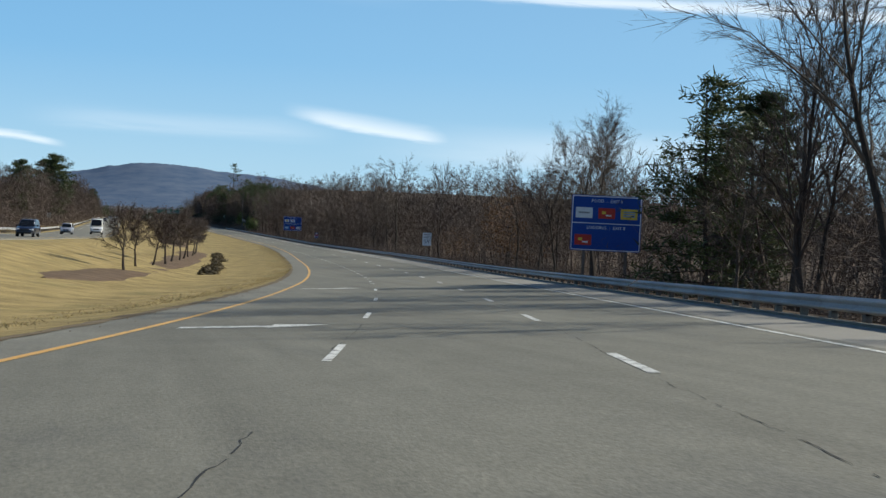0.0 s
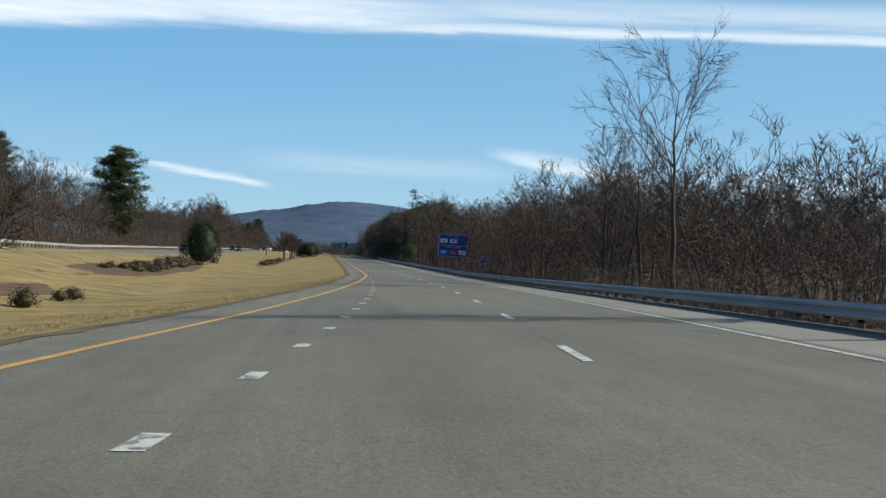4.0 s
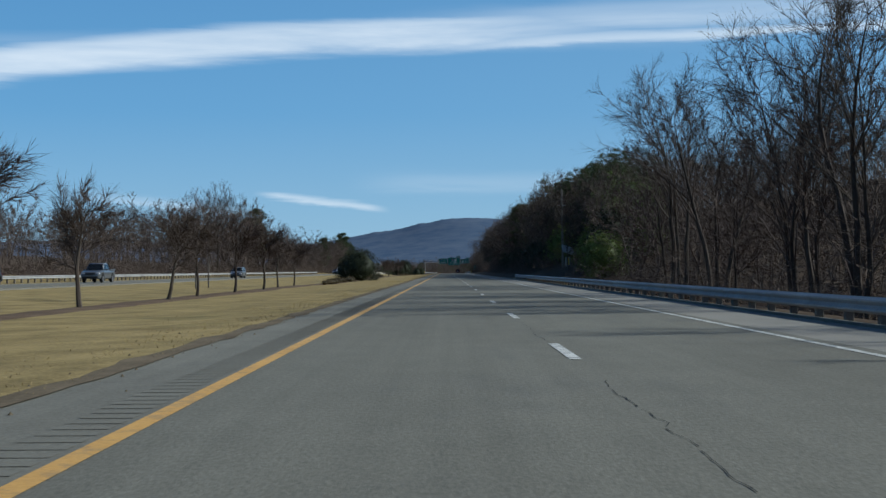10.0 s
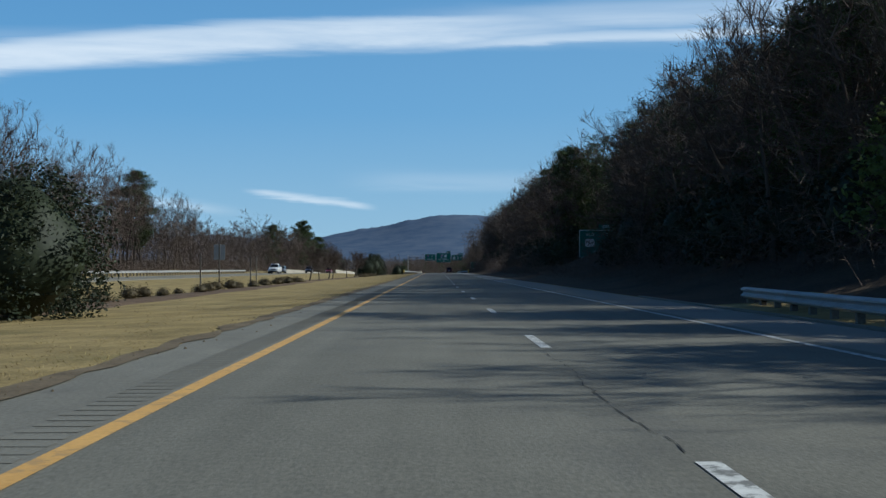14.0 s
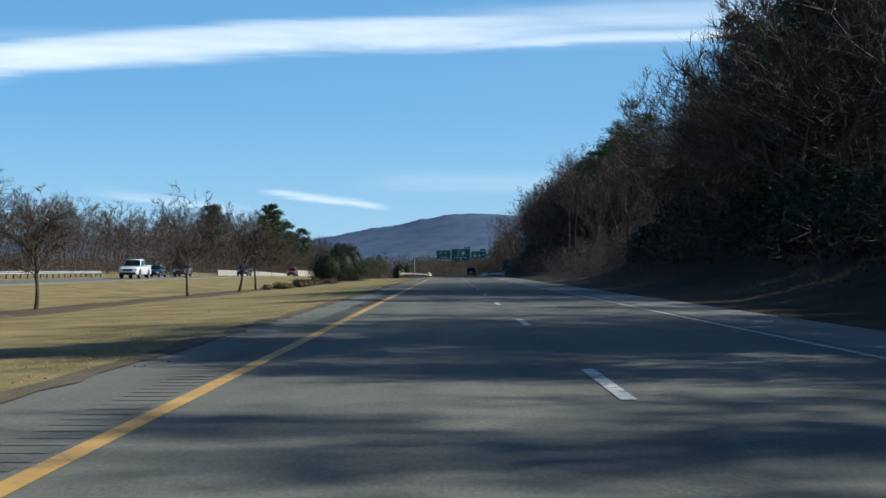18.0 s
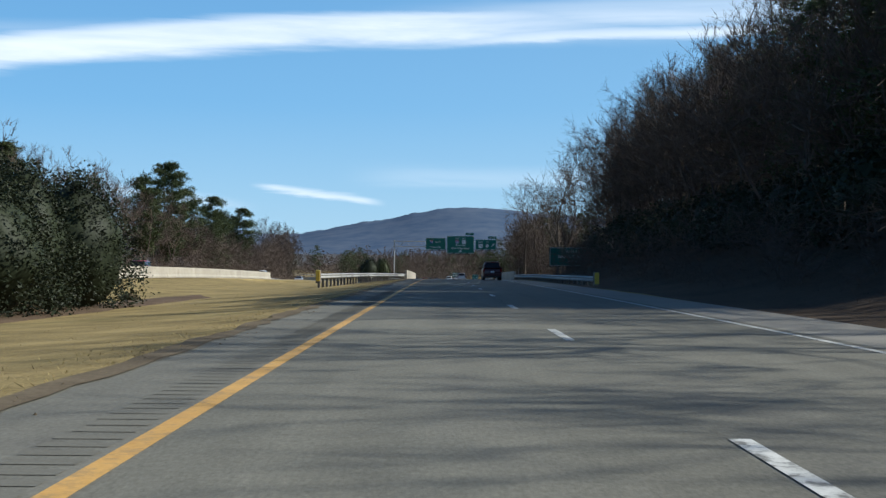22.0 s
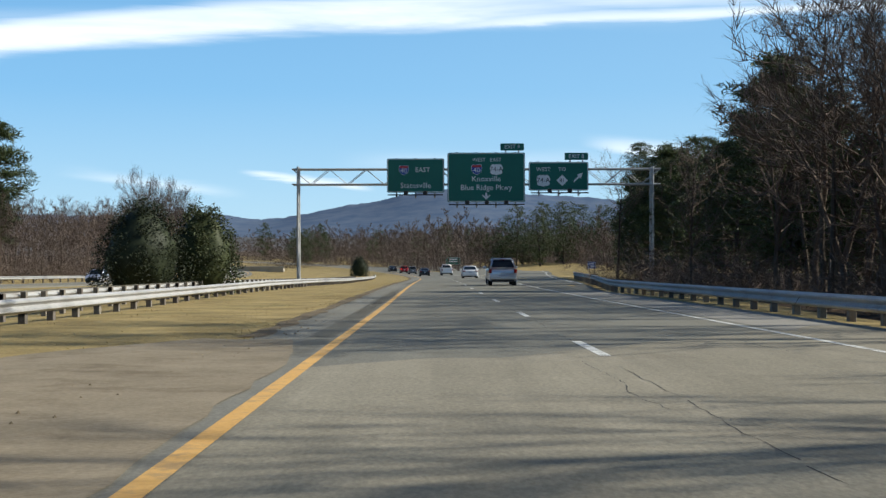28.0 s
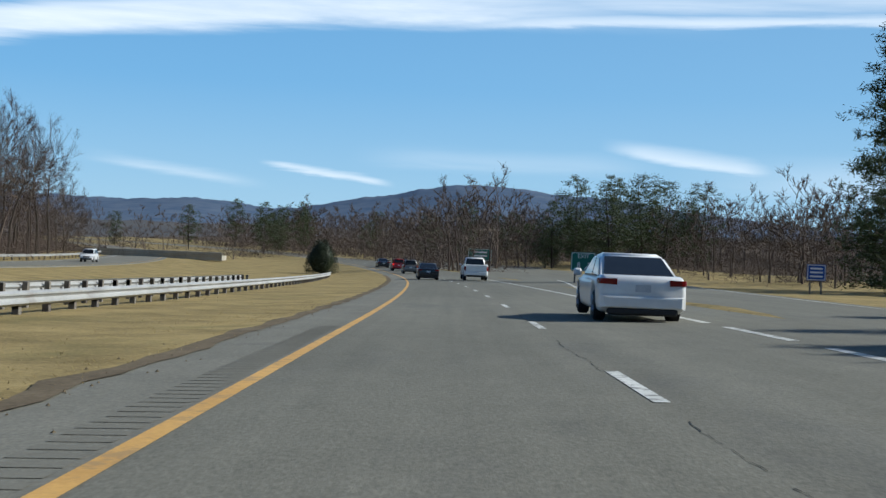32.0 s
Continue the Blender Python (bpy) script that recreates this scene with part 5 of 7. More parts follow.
    # evergreens and undergrowth, many added to darken the bank and shade the road
    for a, b, n0, n1, k0, k1 in ((468, 560, 15.5, 19, 0.68, 0.82), (560, 640, 15.5, 19, 0.66, 0.84), (478, 640, 21, 30, 0.6, 0.8), (466, 545, 21, 27, 0.74, 0.88), (702, 732, 17.5, 21, 0.82, 0.98), (703, 738, 23, 32, 0.85, 1.05), (702, 736, 20, 25, 0.85, 1.0), (744, 802, 22, 27, 0.45, 0.6)) :
        s = a
        while s < b:
            n = random.uniform(n0, n1)
            if (573 < s < 601 and n < 24) or (546 < s < 560 and n < 20):
                s += 3.0
                continue
            plant("pine_tree", PINES[(4 if n > 23 else 6) + int(random.random() < 0.5)], s, n + (4.0 if sight(s, n) else 0.0), "dense dark evergreen in the shade of the wooded bank", "tree", random.uniform(k0, k1) * (1.15 if 602 < s < 636 else 1.0), group="pines")
            s += random.uniform(4.0, 8.0)
    for a, b in ((466, 640), (700, 800)):
        s = a
        while s < b:
            n = random.uniform(13.2, 15.0) + (1.5 if s > 680 else 5.5 if sight(s, 14) else 0)
            plant("evergreen_undergrowth", random.choice(UNDER), s, n, "dark broadleaf evergreen undergrowth on the shaded bank", "bush", random.uniform(0.7, 1.15), group="shaded undergrowth", names=("heart", "crown"))
            s += random.uniform(2.6, 5.0)
    # the pines before the exit ramp
    s = 884.0
    while s < 998:
        for n0 in (18.5, 22.5):
            n = n0 + random.uniform(-1, 1.2) + (max(0.0, s - 955) * 0.16)
            plant("pine_tree", PINES[random.choice((0, 1, 7))], s, n, "dark green pine in the row beside the exit lane", "tree", random.uniform(0.62, 0.76) + 0.12 * float(step(s, 925, 950)), group="pines")
        s += random.uniform(5.0, 8.0)


UNDER = [bush_meshes(2.2, 2.2, 3.6, 71, M_LEAF, 2100, 0.40), bush_meshes(1.9, 2.4, 2.8, 72, M_LEAF, 1900, 0.40)]
right_woods()


def left_height(s):
    """How tall the woods beyond the opposite carriageway stand."""
    return float(np.interp(s, (40, 250, 340, 385, 470, 512, 535, 560, 640, 670, 730, 790, 815, 850, 900, 960, 1010, 1080, 1130, 1180, 1250), (9, 12, 13, 8, 7.5, 8.5, 13, 16, 15, 12, 8.5, 12, 16, 14, 11, 9, 10, 13, 15, 11, 9)))


def left_woods():
    for s, n, k, i in ((1098, -50, 1.15, 0), (1106, -53, 1.2, 1), (1113, -50, 1.25, 0), (1120, -54, 1.3, 1), (1126, -50, 1.3, 0), (1133, -53, 1.35, 1), (1139, -50, 1.35, 0), (1146, -55, 1.35, 1), (1151, -51, 1.3, 0), (1158, -50.5, 1.3, 1), (1164, -54, 1.25, 0), (1170, -51, 1.1, 2), (1176, -50.5, 1.05, 2), (1183, -51, 0.95, 2), (1117, -58, 1.4, 1), (1131, -59, 1.4, 1), (1143, -60, 1.4, 1)):
        plant("bare_tree", MID[i], s, n, "tall bare tree in the stand beyond the opposite road", "tree", k, group="trees beyond the opposite road")
    s = 150.0
    while s < 1165:
        n = -46 + float(opp(s)) - random.uniform(0, 8)
        plant("bare_tree", random.choice(MID), s, n, "sunlit leafless brown tree beyond the opposite carriageway", "tree", random.uniform(0.85, 1.1) * left_height(s) / 15.0, group="trees beyond the opposite road")
        s += random.uniform(6, 12)
    back = []
    for row, n0 in enumerate((-46.5, -50, -55, -61, -69)):
        s = 40.0 if row else 260.0
        while s < 1250:
            back.append((s, n0 + float(opp(s)) + random.uniform(-3, 3), random.uniform(0.82, 1.12) * left_height(s) / 12.0))
            s += random.uniform(5, 9)
    front = [q for q in back if q[1] - float(opp(q[0])) > -52.5]
    back = [q for q in back if q[1] - float(opp(q[0])) <= -52.5]
    scatter_stuff("woods_edge_left", FRONT, front, M_FARTWIG, "sunlit fine-twigged trees beyond the opposite carriageway", "woods", 1.2)
    scatter_stuff("woods_left", LOW, back, M_FARTWIG, "sunlit brown leafless woods beyond the opposite carriageway", "woods", 1.3)
    deep = [(random.uniform(230, 1180), random.uniform(-135, -72), random.uniform(1.0, 1.35)) for _ in range(300)]
    scatter_stuff("woods_left_deep", FAR, deep, M_FARTWIG, "brown depth of the leafless woods beyond the opposite carriageway", "woods", 1.6)
    low = []
    for n0 in (-44, -46.5, -49, -52):
        s = 100.0
        while s < 1200:
            low.append((s, n0 + float(opp(s)) + random.uniform(-1, 1), random.uniform(0.8, 1.6)))
            s += random.uniform(4.5, 8)
    scatter_stuff("underbrush_left", [(b,) for b in BRUSH[:2]], low, M_FARTWIG, "brown brush along the edge of the far woods", "underbrush", 1.5)


left_woods()


def far_woods():
    """The wooded lowland that closes the view beyond the exit."""
    ps = []
    while len(ps) < 620:
        s = random.uniform(1090, 1480)
        edge = float(np.interp(s, (1060, 1120, 1240), (26, 38, 72)))
        n = random.uniform(7.5, 130)
        if s < 1240 and not (n > edge or (s > 1125 and n < edge - 26)):
            continue
        ps.append((s, n, random.uniform(0.8, 1.25)))
    while len(ps) < 720:
        s = random.uniform(1180, 1560)
        ps.append((s, random.uniform(-140, -16), random.uniform(0.6, 0.9)))
    low = [(s, n, random.uniform(1.2, 2.0)) for s, n, k in ps if random.random() < 0.7]
    low += [(1212 + random.uniform(0, 22), n, random.uniform(1.7, 2.6)) for n in range(6, 84, 2)]
    low += [(1262 + random.uniform(0, 30), n, random.uniform(1.8, 2.8)) for n in range(-16, 60, 2)]
    for _ in range(26):
        s = random.uniform(1195, 1330)
        n = random.uniform(-6, 75) if s > 1240 else random.uniform(30, 75)
        plant("pine_tree", PINES[random.choice((4, 5))], s, n, "rounded dark green pine in the far woods", "tree", random.uniform(0.55, 0.9), group="pines")
    scatter_stuff("underbrush_far", [(b,) for b in BRUSH], low, M_FARTWIG, "brown brush under the far woods", "underbrush", 1.4)
    scatter_stuff("woods_far", FAR, ps, M_FARTWIG, "far brown leafless woods closing the view", "woods", 1.35)


far_woods()


def named_trees():
    P = "dark green pine standing among bare trees"
    for s, n, k, i, label in (
            (58, 13.5, 0.95, 1, "bushy dark green pine at the roadside behind the blue sign"), (62, 17, 0.85, 0, P),
            (372, -46.5, 1.1, 0, "tall green pine beyond the opposite carriageway"), (380, -50, 0.95, 2, P), (290, -50, 0.8, 0, P),
            (886, -49.5, 1.12, 0, "tall broad green pine beyond the opposite carriageway"), (915, -52, 0.9, 2, P), (935, -50, 0.85, 1, P), (960, -55, 1.0, 2, P), (1000, -54.5, 1.0, 2, P),
            (1006, -60, 0.95, 0, P), (860, -47, 0.8, 2, P), (805, -50, 0.8, 0, P), (640, -52, 0.9, 2, P),
            (564, 15.5, 0.88, 0, "dark pine in deep shade on the wooded bank"), (569, 19, 0.9, 1, P), (604, 17, 0.9, 0, P), (500, 22, 0.8, 0, P), (478, 18, 0.8, 1, P), (490, 24, 0.9, 0, P), (515, 19, 0.85, 1, P), (530, 25, 0.95, 0, P), (545, 21, 0.9, 1, P), (556, 27, 0.9, 0, P), (600, 22, 0.9, 1, P), (615, 18, 0.8, 0, P), (590, 28, 1.0, 2, P), (708, 19, 0.85, 0, P), (718, 24, 0.9, 2, P), (742, 21, 0.85, 0, P), (768, 23, 0.9, 2, P), (440, 20, 0.7, 1, P), (455, 20, 0.8, 1, P),
            (820, 41, 1.62, 3, "lone tall open-crowned pine rising above the hilltop"),
            (905, 16, 0.8, 0, P), (925, 21, 0.9, 2, P), (950, 26, 0.9, 0, "dark evergreen at the start of the exit ramp"), (1060, 36.8, 1.0, 8, "large dark conifer beside the exit ramp"), (1066, 46, 0.98, 8, P), (1054, 47, 1.0, 8, P), (1074, 42, 0.85, 8, P),
            (1190, 40, 1.15, 2, P), (1196, 56, 1.3, 0, "green pine beyond the exit ramp"), (1187, 46, 1.15, 0, P), (1200, 51, 1.2, 2, P), (1204, 64, 1.25, 0, P), (1198, 69, 1.2, 0, P), (1208, 60, 1.1, 1, P), (1210, 24, 0.85, 2, P), (1230, 55, 0.9, 1, P),
            (1330, 8, 0.95, 0, P), (1345, 18, 1.0, 2, P), (1370, 26, 0.9, 0, P), (1385, -8, 0.95, 2, P), (1395, -30, 0.8, 1, "dark spruce on the far lowland"), (1320, 34, 0.9, 0, P), (1400, 12, 1.1, 2, P)):
        if s > 1150 or (n > 17 and s < 800):
            i = 4 if i < 2 else 5 if i == 2 else i
        plant("pine_tree", PINES[i], s, n, label, "tree", k * (1.25 if n < -40 else 1.0), group="pines")


named_trees()
for s, n, k, i in ((119, 16.5, 0.85, 1), (125, 15.6, 1.0, 0), (131, 17.2, 1.05, 0), (137, 18.5, 0.95, 1), (152, 16.5, 0.62, 1), (163, 17.0, 0.6, 0)):
    plant("oak_tree", OAK[i], s, n, "roadside oak still holding its dead brown leaves", "tree", k, group="roadside trees", names=("trunk", "crown", "foliage"))

HOLLY = [bush_meshes(2.7, 2.6, 4.3, 51, M_LEAF, 12000, 0.19), bush_meshes(2.9, 2.7, 4.1, 52, M_LEAF, 12000, 0.19, taper=2.2), bush_meshes(2.6, 2.5, 4.9, 53, M_LEAF, 12000, 0.19, taper=1.5), bush_meshes(2.3, 2.6, 5.4, 59, M_LEAF, 12000, 0.19, taper=1.4), bush_meshes(1.9, 1.8, 4.2, 60, M_OLIVE, 9000, 0.19, taper=1.6)]
VINE = [bush_meshes(3.2, 2.6, 4.6, 54, M_VINE, 3600, 0.42), bush_meshes(2.6, 2.6, 6.2, 55, M_LEAF, 3400, 0.5), bush_meshes(2.9, 2.6, 8.2, 64, M_VINE, 7000, 0.40, taper=2.6)]
HEDGE = [bush_meshes(0.80, 0.62, 0.60, 56, M_SHRUB, 600, 0.15), bush_meshes(0.95, 0.60, 0.52, 57, M_SHRUB, 600, 0.15), bush_meshes(0.62, 0.56, 0.64, 58, M_SHRUB, 520, 0.15)]


def median_plants():
    for s, n, k, i, label in ((252, -18.4, 0.90, 2, "dark domed evergreen holly on the grass median"), (457, -10.9, 0.98, 1, "broad dark evergreen bush on the grass median"), (462, -12.4, 0.72, 0, "dark evergreen bush beside a larger one on the median"),
                              (699, -15.2, 0.92, 1, "broad dense dark evergreen holly in a row on the median"), (702.5, -13.9, 1.0, 0, "dark evergreen holly in the middle of a row"), (706.5, -14.2, 0.94, 3, "tall dark evergreen holly in a median row"), (710, -13.4, 1.0, 2, "pointed dark evergreen at the end of a median row"),
                              (907, -14.7, 1.0, 2, "tall dark evergreen on the median behind the guardrail"), (909.5, -12.2, 1.12, 4, "olive-green evergreen beside a darker one on the median"), (1130, -10.4, 0.95, 2, "small dark evergreen at the end of the median")):
        plant("evergreen_bush", HOLLY[i], s, n, label, "bush", k, group="median evergreens", names=("heart", "crown"))
    for s, n, k, i in ((420, 14.5, 0.9, 0), (427, 16, 1.0, 1), (433, 15.8, 1.0, 0), (440, 17.0, 1.1, 1), (446, 18.5, 1.2, 0), (455, 17.5, 1.2, 1), (462, 15, 1.0, 0), (437, 17.2, 0.9, 2), (442, 19.5, 1.05, 2), (448, 18.2, 0.95, 2), (454, 21, 1.1, 2), (432, 20.5, 1.0, 2)):
        plant("vine_thicket", VINE[i], s, n, "evergreen vine-covered thicket on the wooded bank", "bush", k, group="vine thickets", names=("heart", "crown"))
    for a, b, n in ((96, 172, -13.6), (206, 246, -19.5), (210, 243, -17.8), (262, 318, -12.6), (418, 452, -11.4), (452, 545, -13.0), (628, 676, -12.0), (660, 720, -14.0)):
        s = a
        while s < b:
            plant("low_hedge", random.choice(HEDGE), s, n + random.uniform(-0.5, 0.5), "low brown winter shrub in the median bed", "shrub", random.uniform(0.5, 0.95), group="median shrubs", names=("heart", "crown"))
            s += random.uniform(1.7, 3.6)


median_plants()

MYRTLE = [bare_tree_meshes(4.6, 0.10, 61, 0.30, 0.85, droop=0.14, lean=(0.18, 0), width=1.35, sub=6), bare_tree_meshes(4.2, 0.10, 62, 0.28, 0.9, droop=0.12, lean=(-0.10, 0.1), width=1.45, sub=6), bare_tree_meshes(4.9, 0.11, 63, 0.34, 0.8, droop=0.16, lean=(0.30, 0.05), width=1.3, sub=6)]


def median_trees():
    for s in list(np.arange(84, 174, 8.5)) + [328, 337, 349, 360, 369, 379, 390, 401, 410] + [554, 564, 576, 585, 606, 619, 627]:
        n = -13.0 if s > 200 else -14.5 + float(lane_left(s)) + 2.2
        plant("median_tree", random.choice(MYRTLE), float(s) + random.uniform(-0.6, 0.6), n + random.uniform(-0.3, 0.3), "small leaning leafless tree planted on the median", "tree", random.uniform(0.85, 1.1) * (0.82 if s < 200 else 0.88 if s < 500 else 0.70), turn=random.uniform(-40, 40), group="median trees")


median_trees()


def grass_blades():
    """Dry tufts along the pavement's edge."""
    random.seed(5)
    verts, faces = [], []
    for _ in range(34000):
        s = random.uniform(5, 1010)
        if 806 < s < 861:
            continue
        e = float(lane_left(s)) - 1.38
        n = e - 0.02 - abs(random.gauss(0, 0.9 if random.random() < 0.6 else 2.6))
        if noise.noise((s * 0.13, n * 0.6, 0)) < -0.25:
            continue
        g = ground_place(s, n - (float(lane_left(s)) + 2.2), 0)
        x, y, _ = S(s, n)
        g.x, g.y = float(x), float(y)
        for _ in range(3):
            a = random.uniform(0, 6.28)
            t = Vector((math.cos(a), math.sin(a), 0))
            h = random.uniform(0.025, 0.06)
            o = len(verts)
            b = g + Vector((random.gauss(0, 0.05), random.gauss(0, 0.05), -0.02))
            verts += [b - t * 0.010, b + t * 0.010, b + Vector((random.gauss(0, 0.05), random.gauss(0, 0.05), h))]
            faces.append((o, o + 1, o + 2))
    tagged(put("grass_tufts", mesh_of("grass_tufts", verts, faces, M_BLADE)), "tan dry grass tufts along the shoulder", "grass", kind="stuff")


grass_blades()


# ---- signs ----
def text_mesh(words, cap, material, spacing=1.0):
    """Words as a flat mesh in the x-z plane, facing -y, centred; cap is the capitals' height."""
    cu = bpy.data.curves.new("words", "FONT")
    cu.body, cu.size, cu.align_x, cu.align_y, cu.extrude, cu.resolution_u, cu.space_character = words, cap / 0.69, "CENTER", "CENTER", 0.002, 2, spacing
    ob = bpy.data.objects.new("words", cu)
    scene.collection.objects.link(ob)
    dg = bpy.context.evaluated_depsgraph_get()
    me = bpy.data.meshes.new_from_object(ob.evaluated_get(dg))
    bpy.data.objects.remove(ob)
    bpy.data.curves.remove(cu)
    me.transform(Matrix.Rotation(radians(90), 4, "X"))
    me.materials.clear()
    me.materials.append(material)
    return me


def plate(points, y=-0.02, thick=0.006):
    """A flat shape from x, z points, facing -y."""
    bm = bmesh.new()
    front = [bm.verts.new((x, y, z)) for x, z in points]
    back = [bm.verts.new((x, y + thick, z)) for x, z in points]
    bm.faces.new(front)
    bm.faces.new(list(reversed(back)))
    n = len(points)
    for i in range(n):
        bm.faces.new((front[i], back[i], back[(i + 1) % n], front[(i + 1) % n]))
    bmesh.ops.recalc_face_normals(bm, faces=bm.faces[:])
    return bm


def rect(x0, x1, z0, z1, r=0.0):
    if not r:
        return [(x0, z0), (x1, z0), (x1, z1), (x0, z1)]
    pts = []
    for cx, cz, a in ((x1 - r, z0 + r, -90), (x1 - r, z1 - r, 0), (x0 + r, z1 - r, 90), (x0 + r, z0 + r, 180)):
        for k in range(4):
            t = radians(a + 30 * k)
            pts.append((cx + r * math.cos(t), cz + r * math.sin(t)))
    return pts


def moved(points, x, z, k=1.0):
    return [(x + a * k, z + b * k) for a, b in points]


INTERSTATE = [(0, -0.5), (0.26, -0.36), (0.43, -0.14), (0.48, 0.12), (0.42, 0.40), (0.30, 0.44), (0.15, 0.40), (0, 0.46), (-0.15, 0.40), (-0.30, 0.44), (-0.42, 0.40), (-0.48, 0.12), (-0.43, -0.14), (-0.26, -0.36)]
BAND = [(-0.46, 0.20), (0.46, 0.20), (0.40, 0.37), (0.29, 0.41), (0.15, 0.37), (0, 0.42), (-0.15, 0.37), (-0.29, 0.41), (-0.40, 0.37)]
US = [(0, -0.5), (0.15, -0.44), (0.38, -0.42), (0.52, -0.28), (0.50, -0.08), (0.56, 0.12), (0.46, 0.34), (0.30, 0.46), (0.14, 0.40), (0, 0.46), (-0.14, 0.40), (-0.30, 0.46), (-0.46, 0.34), (-0.56, 0.12), (-0.50, -0.08), (-0.52, -0.28), (-0.38, -0.42), (-0.15, -0.44)]
DIAMOND = [(0, -0.5), (0.5, 0), (0, 0.5), (-0.5, 0)]
UPRIGHT = [(-0.55, -0.42), (-0.42, -0.55), (0.12, 0.0), (0.28, -0.16), (0.5, 0.5), (-0.16, 0.28), (0.0, 0.12)]
DOWN = [(0, -0.45), (0.55, 0.08), (0.45, 0.18), (0.14, -0.04), (0.12, 0.42), (-0.12, 0.42), (-0.14, -0.04), (-0.45, 0.18), (-0.55, 0.08)]


def panel_on(t, w, h, z0, material, border=True, x=0.0, name="panel", r=0.12):
    p = part(name, plate(rect(x - w / 2, x + w / 2, z0, z0 + h, r), -0.01, 0.03), material, t)
    part("back", plate(rect(x - w / 2 + 0.02, x + w / 2 - 0.02, z0 + 0.02, z0 + h - 0.02, r), 0.022, 0.02), M_SIGNBACK, t)
    if border:
        bm = bmesh.new()
        o, i = rect(x - w / 2 + 0.04, x + w / 2 - 0.04, z0 + 0.04, z0 + h - 0.04, r), rect(x - w / 2 + 0.085, x + w / 2 - 0.085, z0 + 0.085, z0 + h - 0.085, r * 0.8)
        vo, vi = [bm.verts.new((a, -0.014, b)) for a, b in o], [bm.verts.new((a, -0.014, b)) for a, b in i]
        for k in range(len(o)):
            bm.faces.new((vo[k], vo[(k + 1) % len(o)], vi[(k + 1) % len(o)], vi[k]))
        part("border", bm, M_SIGNWHITE, t)
    return p


def words(t, text, cap, x, z, material=None, y=-0.014, name="lettering"):
    return put(name, text_mesh(text, cap, material or M_SIGNWHITE), t, Matrix.Translation((x, y, z)))


def shape(t, points, material, y=-0.016, name="emblem", label=""):
    return part(name, plate(points, y, 0.004), material, t, label)


def posts_under(t, xs, depth, top, r=0.06, steel=False):
    for x in xs:
        bm = bmesh.new()
        if steel:
            box(bm, x - 0.05, x + 0.05, 0.05, 0.15, -depth, top)
            box(bm, x - 0.09, x + 0.09, 0.04, 0.055, -depth, top)
        else:
            box(bm, x - r, x + r, 0.045, 0.045 + 2 * r, -depth, top, 0.01)
        part("post", bm, M_POST, t)


def interstate(t, x, z, k, number, cap):
    shape(t, moved(INTERSTATE, x, z, k * 1.06), M_SIGNWHITE, -0.018, "shield_rim")
    shape(t, moved(INTERSTATE, x, z, k), M_SIGNBLUE, -0.022, "shield")
    shape(t, moved(BAND, x, z, k), M_SIGNRED, -0.026, "shield_band")
    words(t, number, cap, x, z - 0.08 * k, y=-0.030)


def us_route(t, x, z, k, number, cap):
    shape(t, moved(US, x, z, k), M_SIGNWHITE, -0.018, "route_shield")
    words(t, number, cap, x, z, M_SIGNBLACK, -0.024)


def diamond(t, x, z, k, number, cap):
    shape(t, moved(DIAMOND, x, z, k), M_SIGNWHITE, -0.018, "route_diamond")
    words(t, number, cap, x, z, M_SIGNBLACK, -0.024)


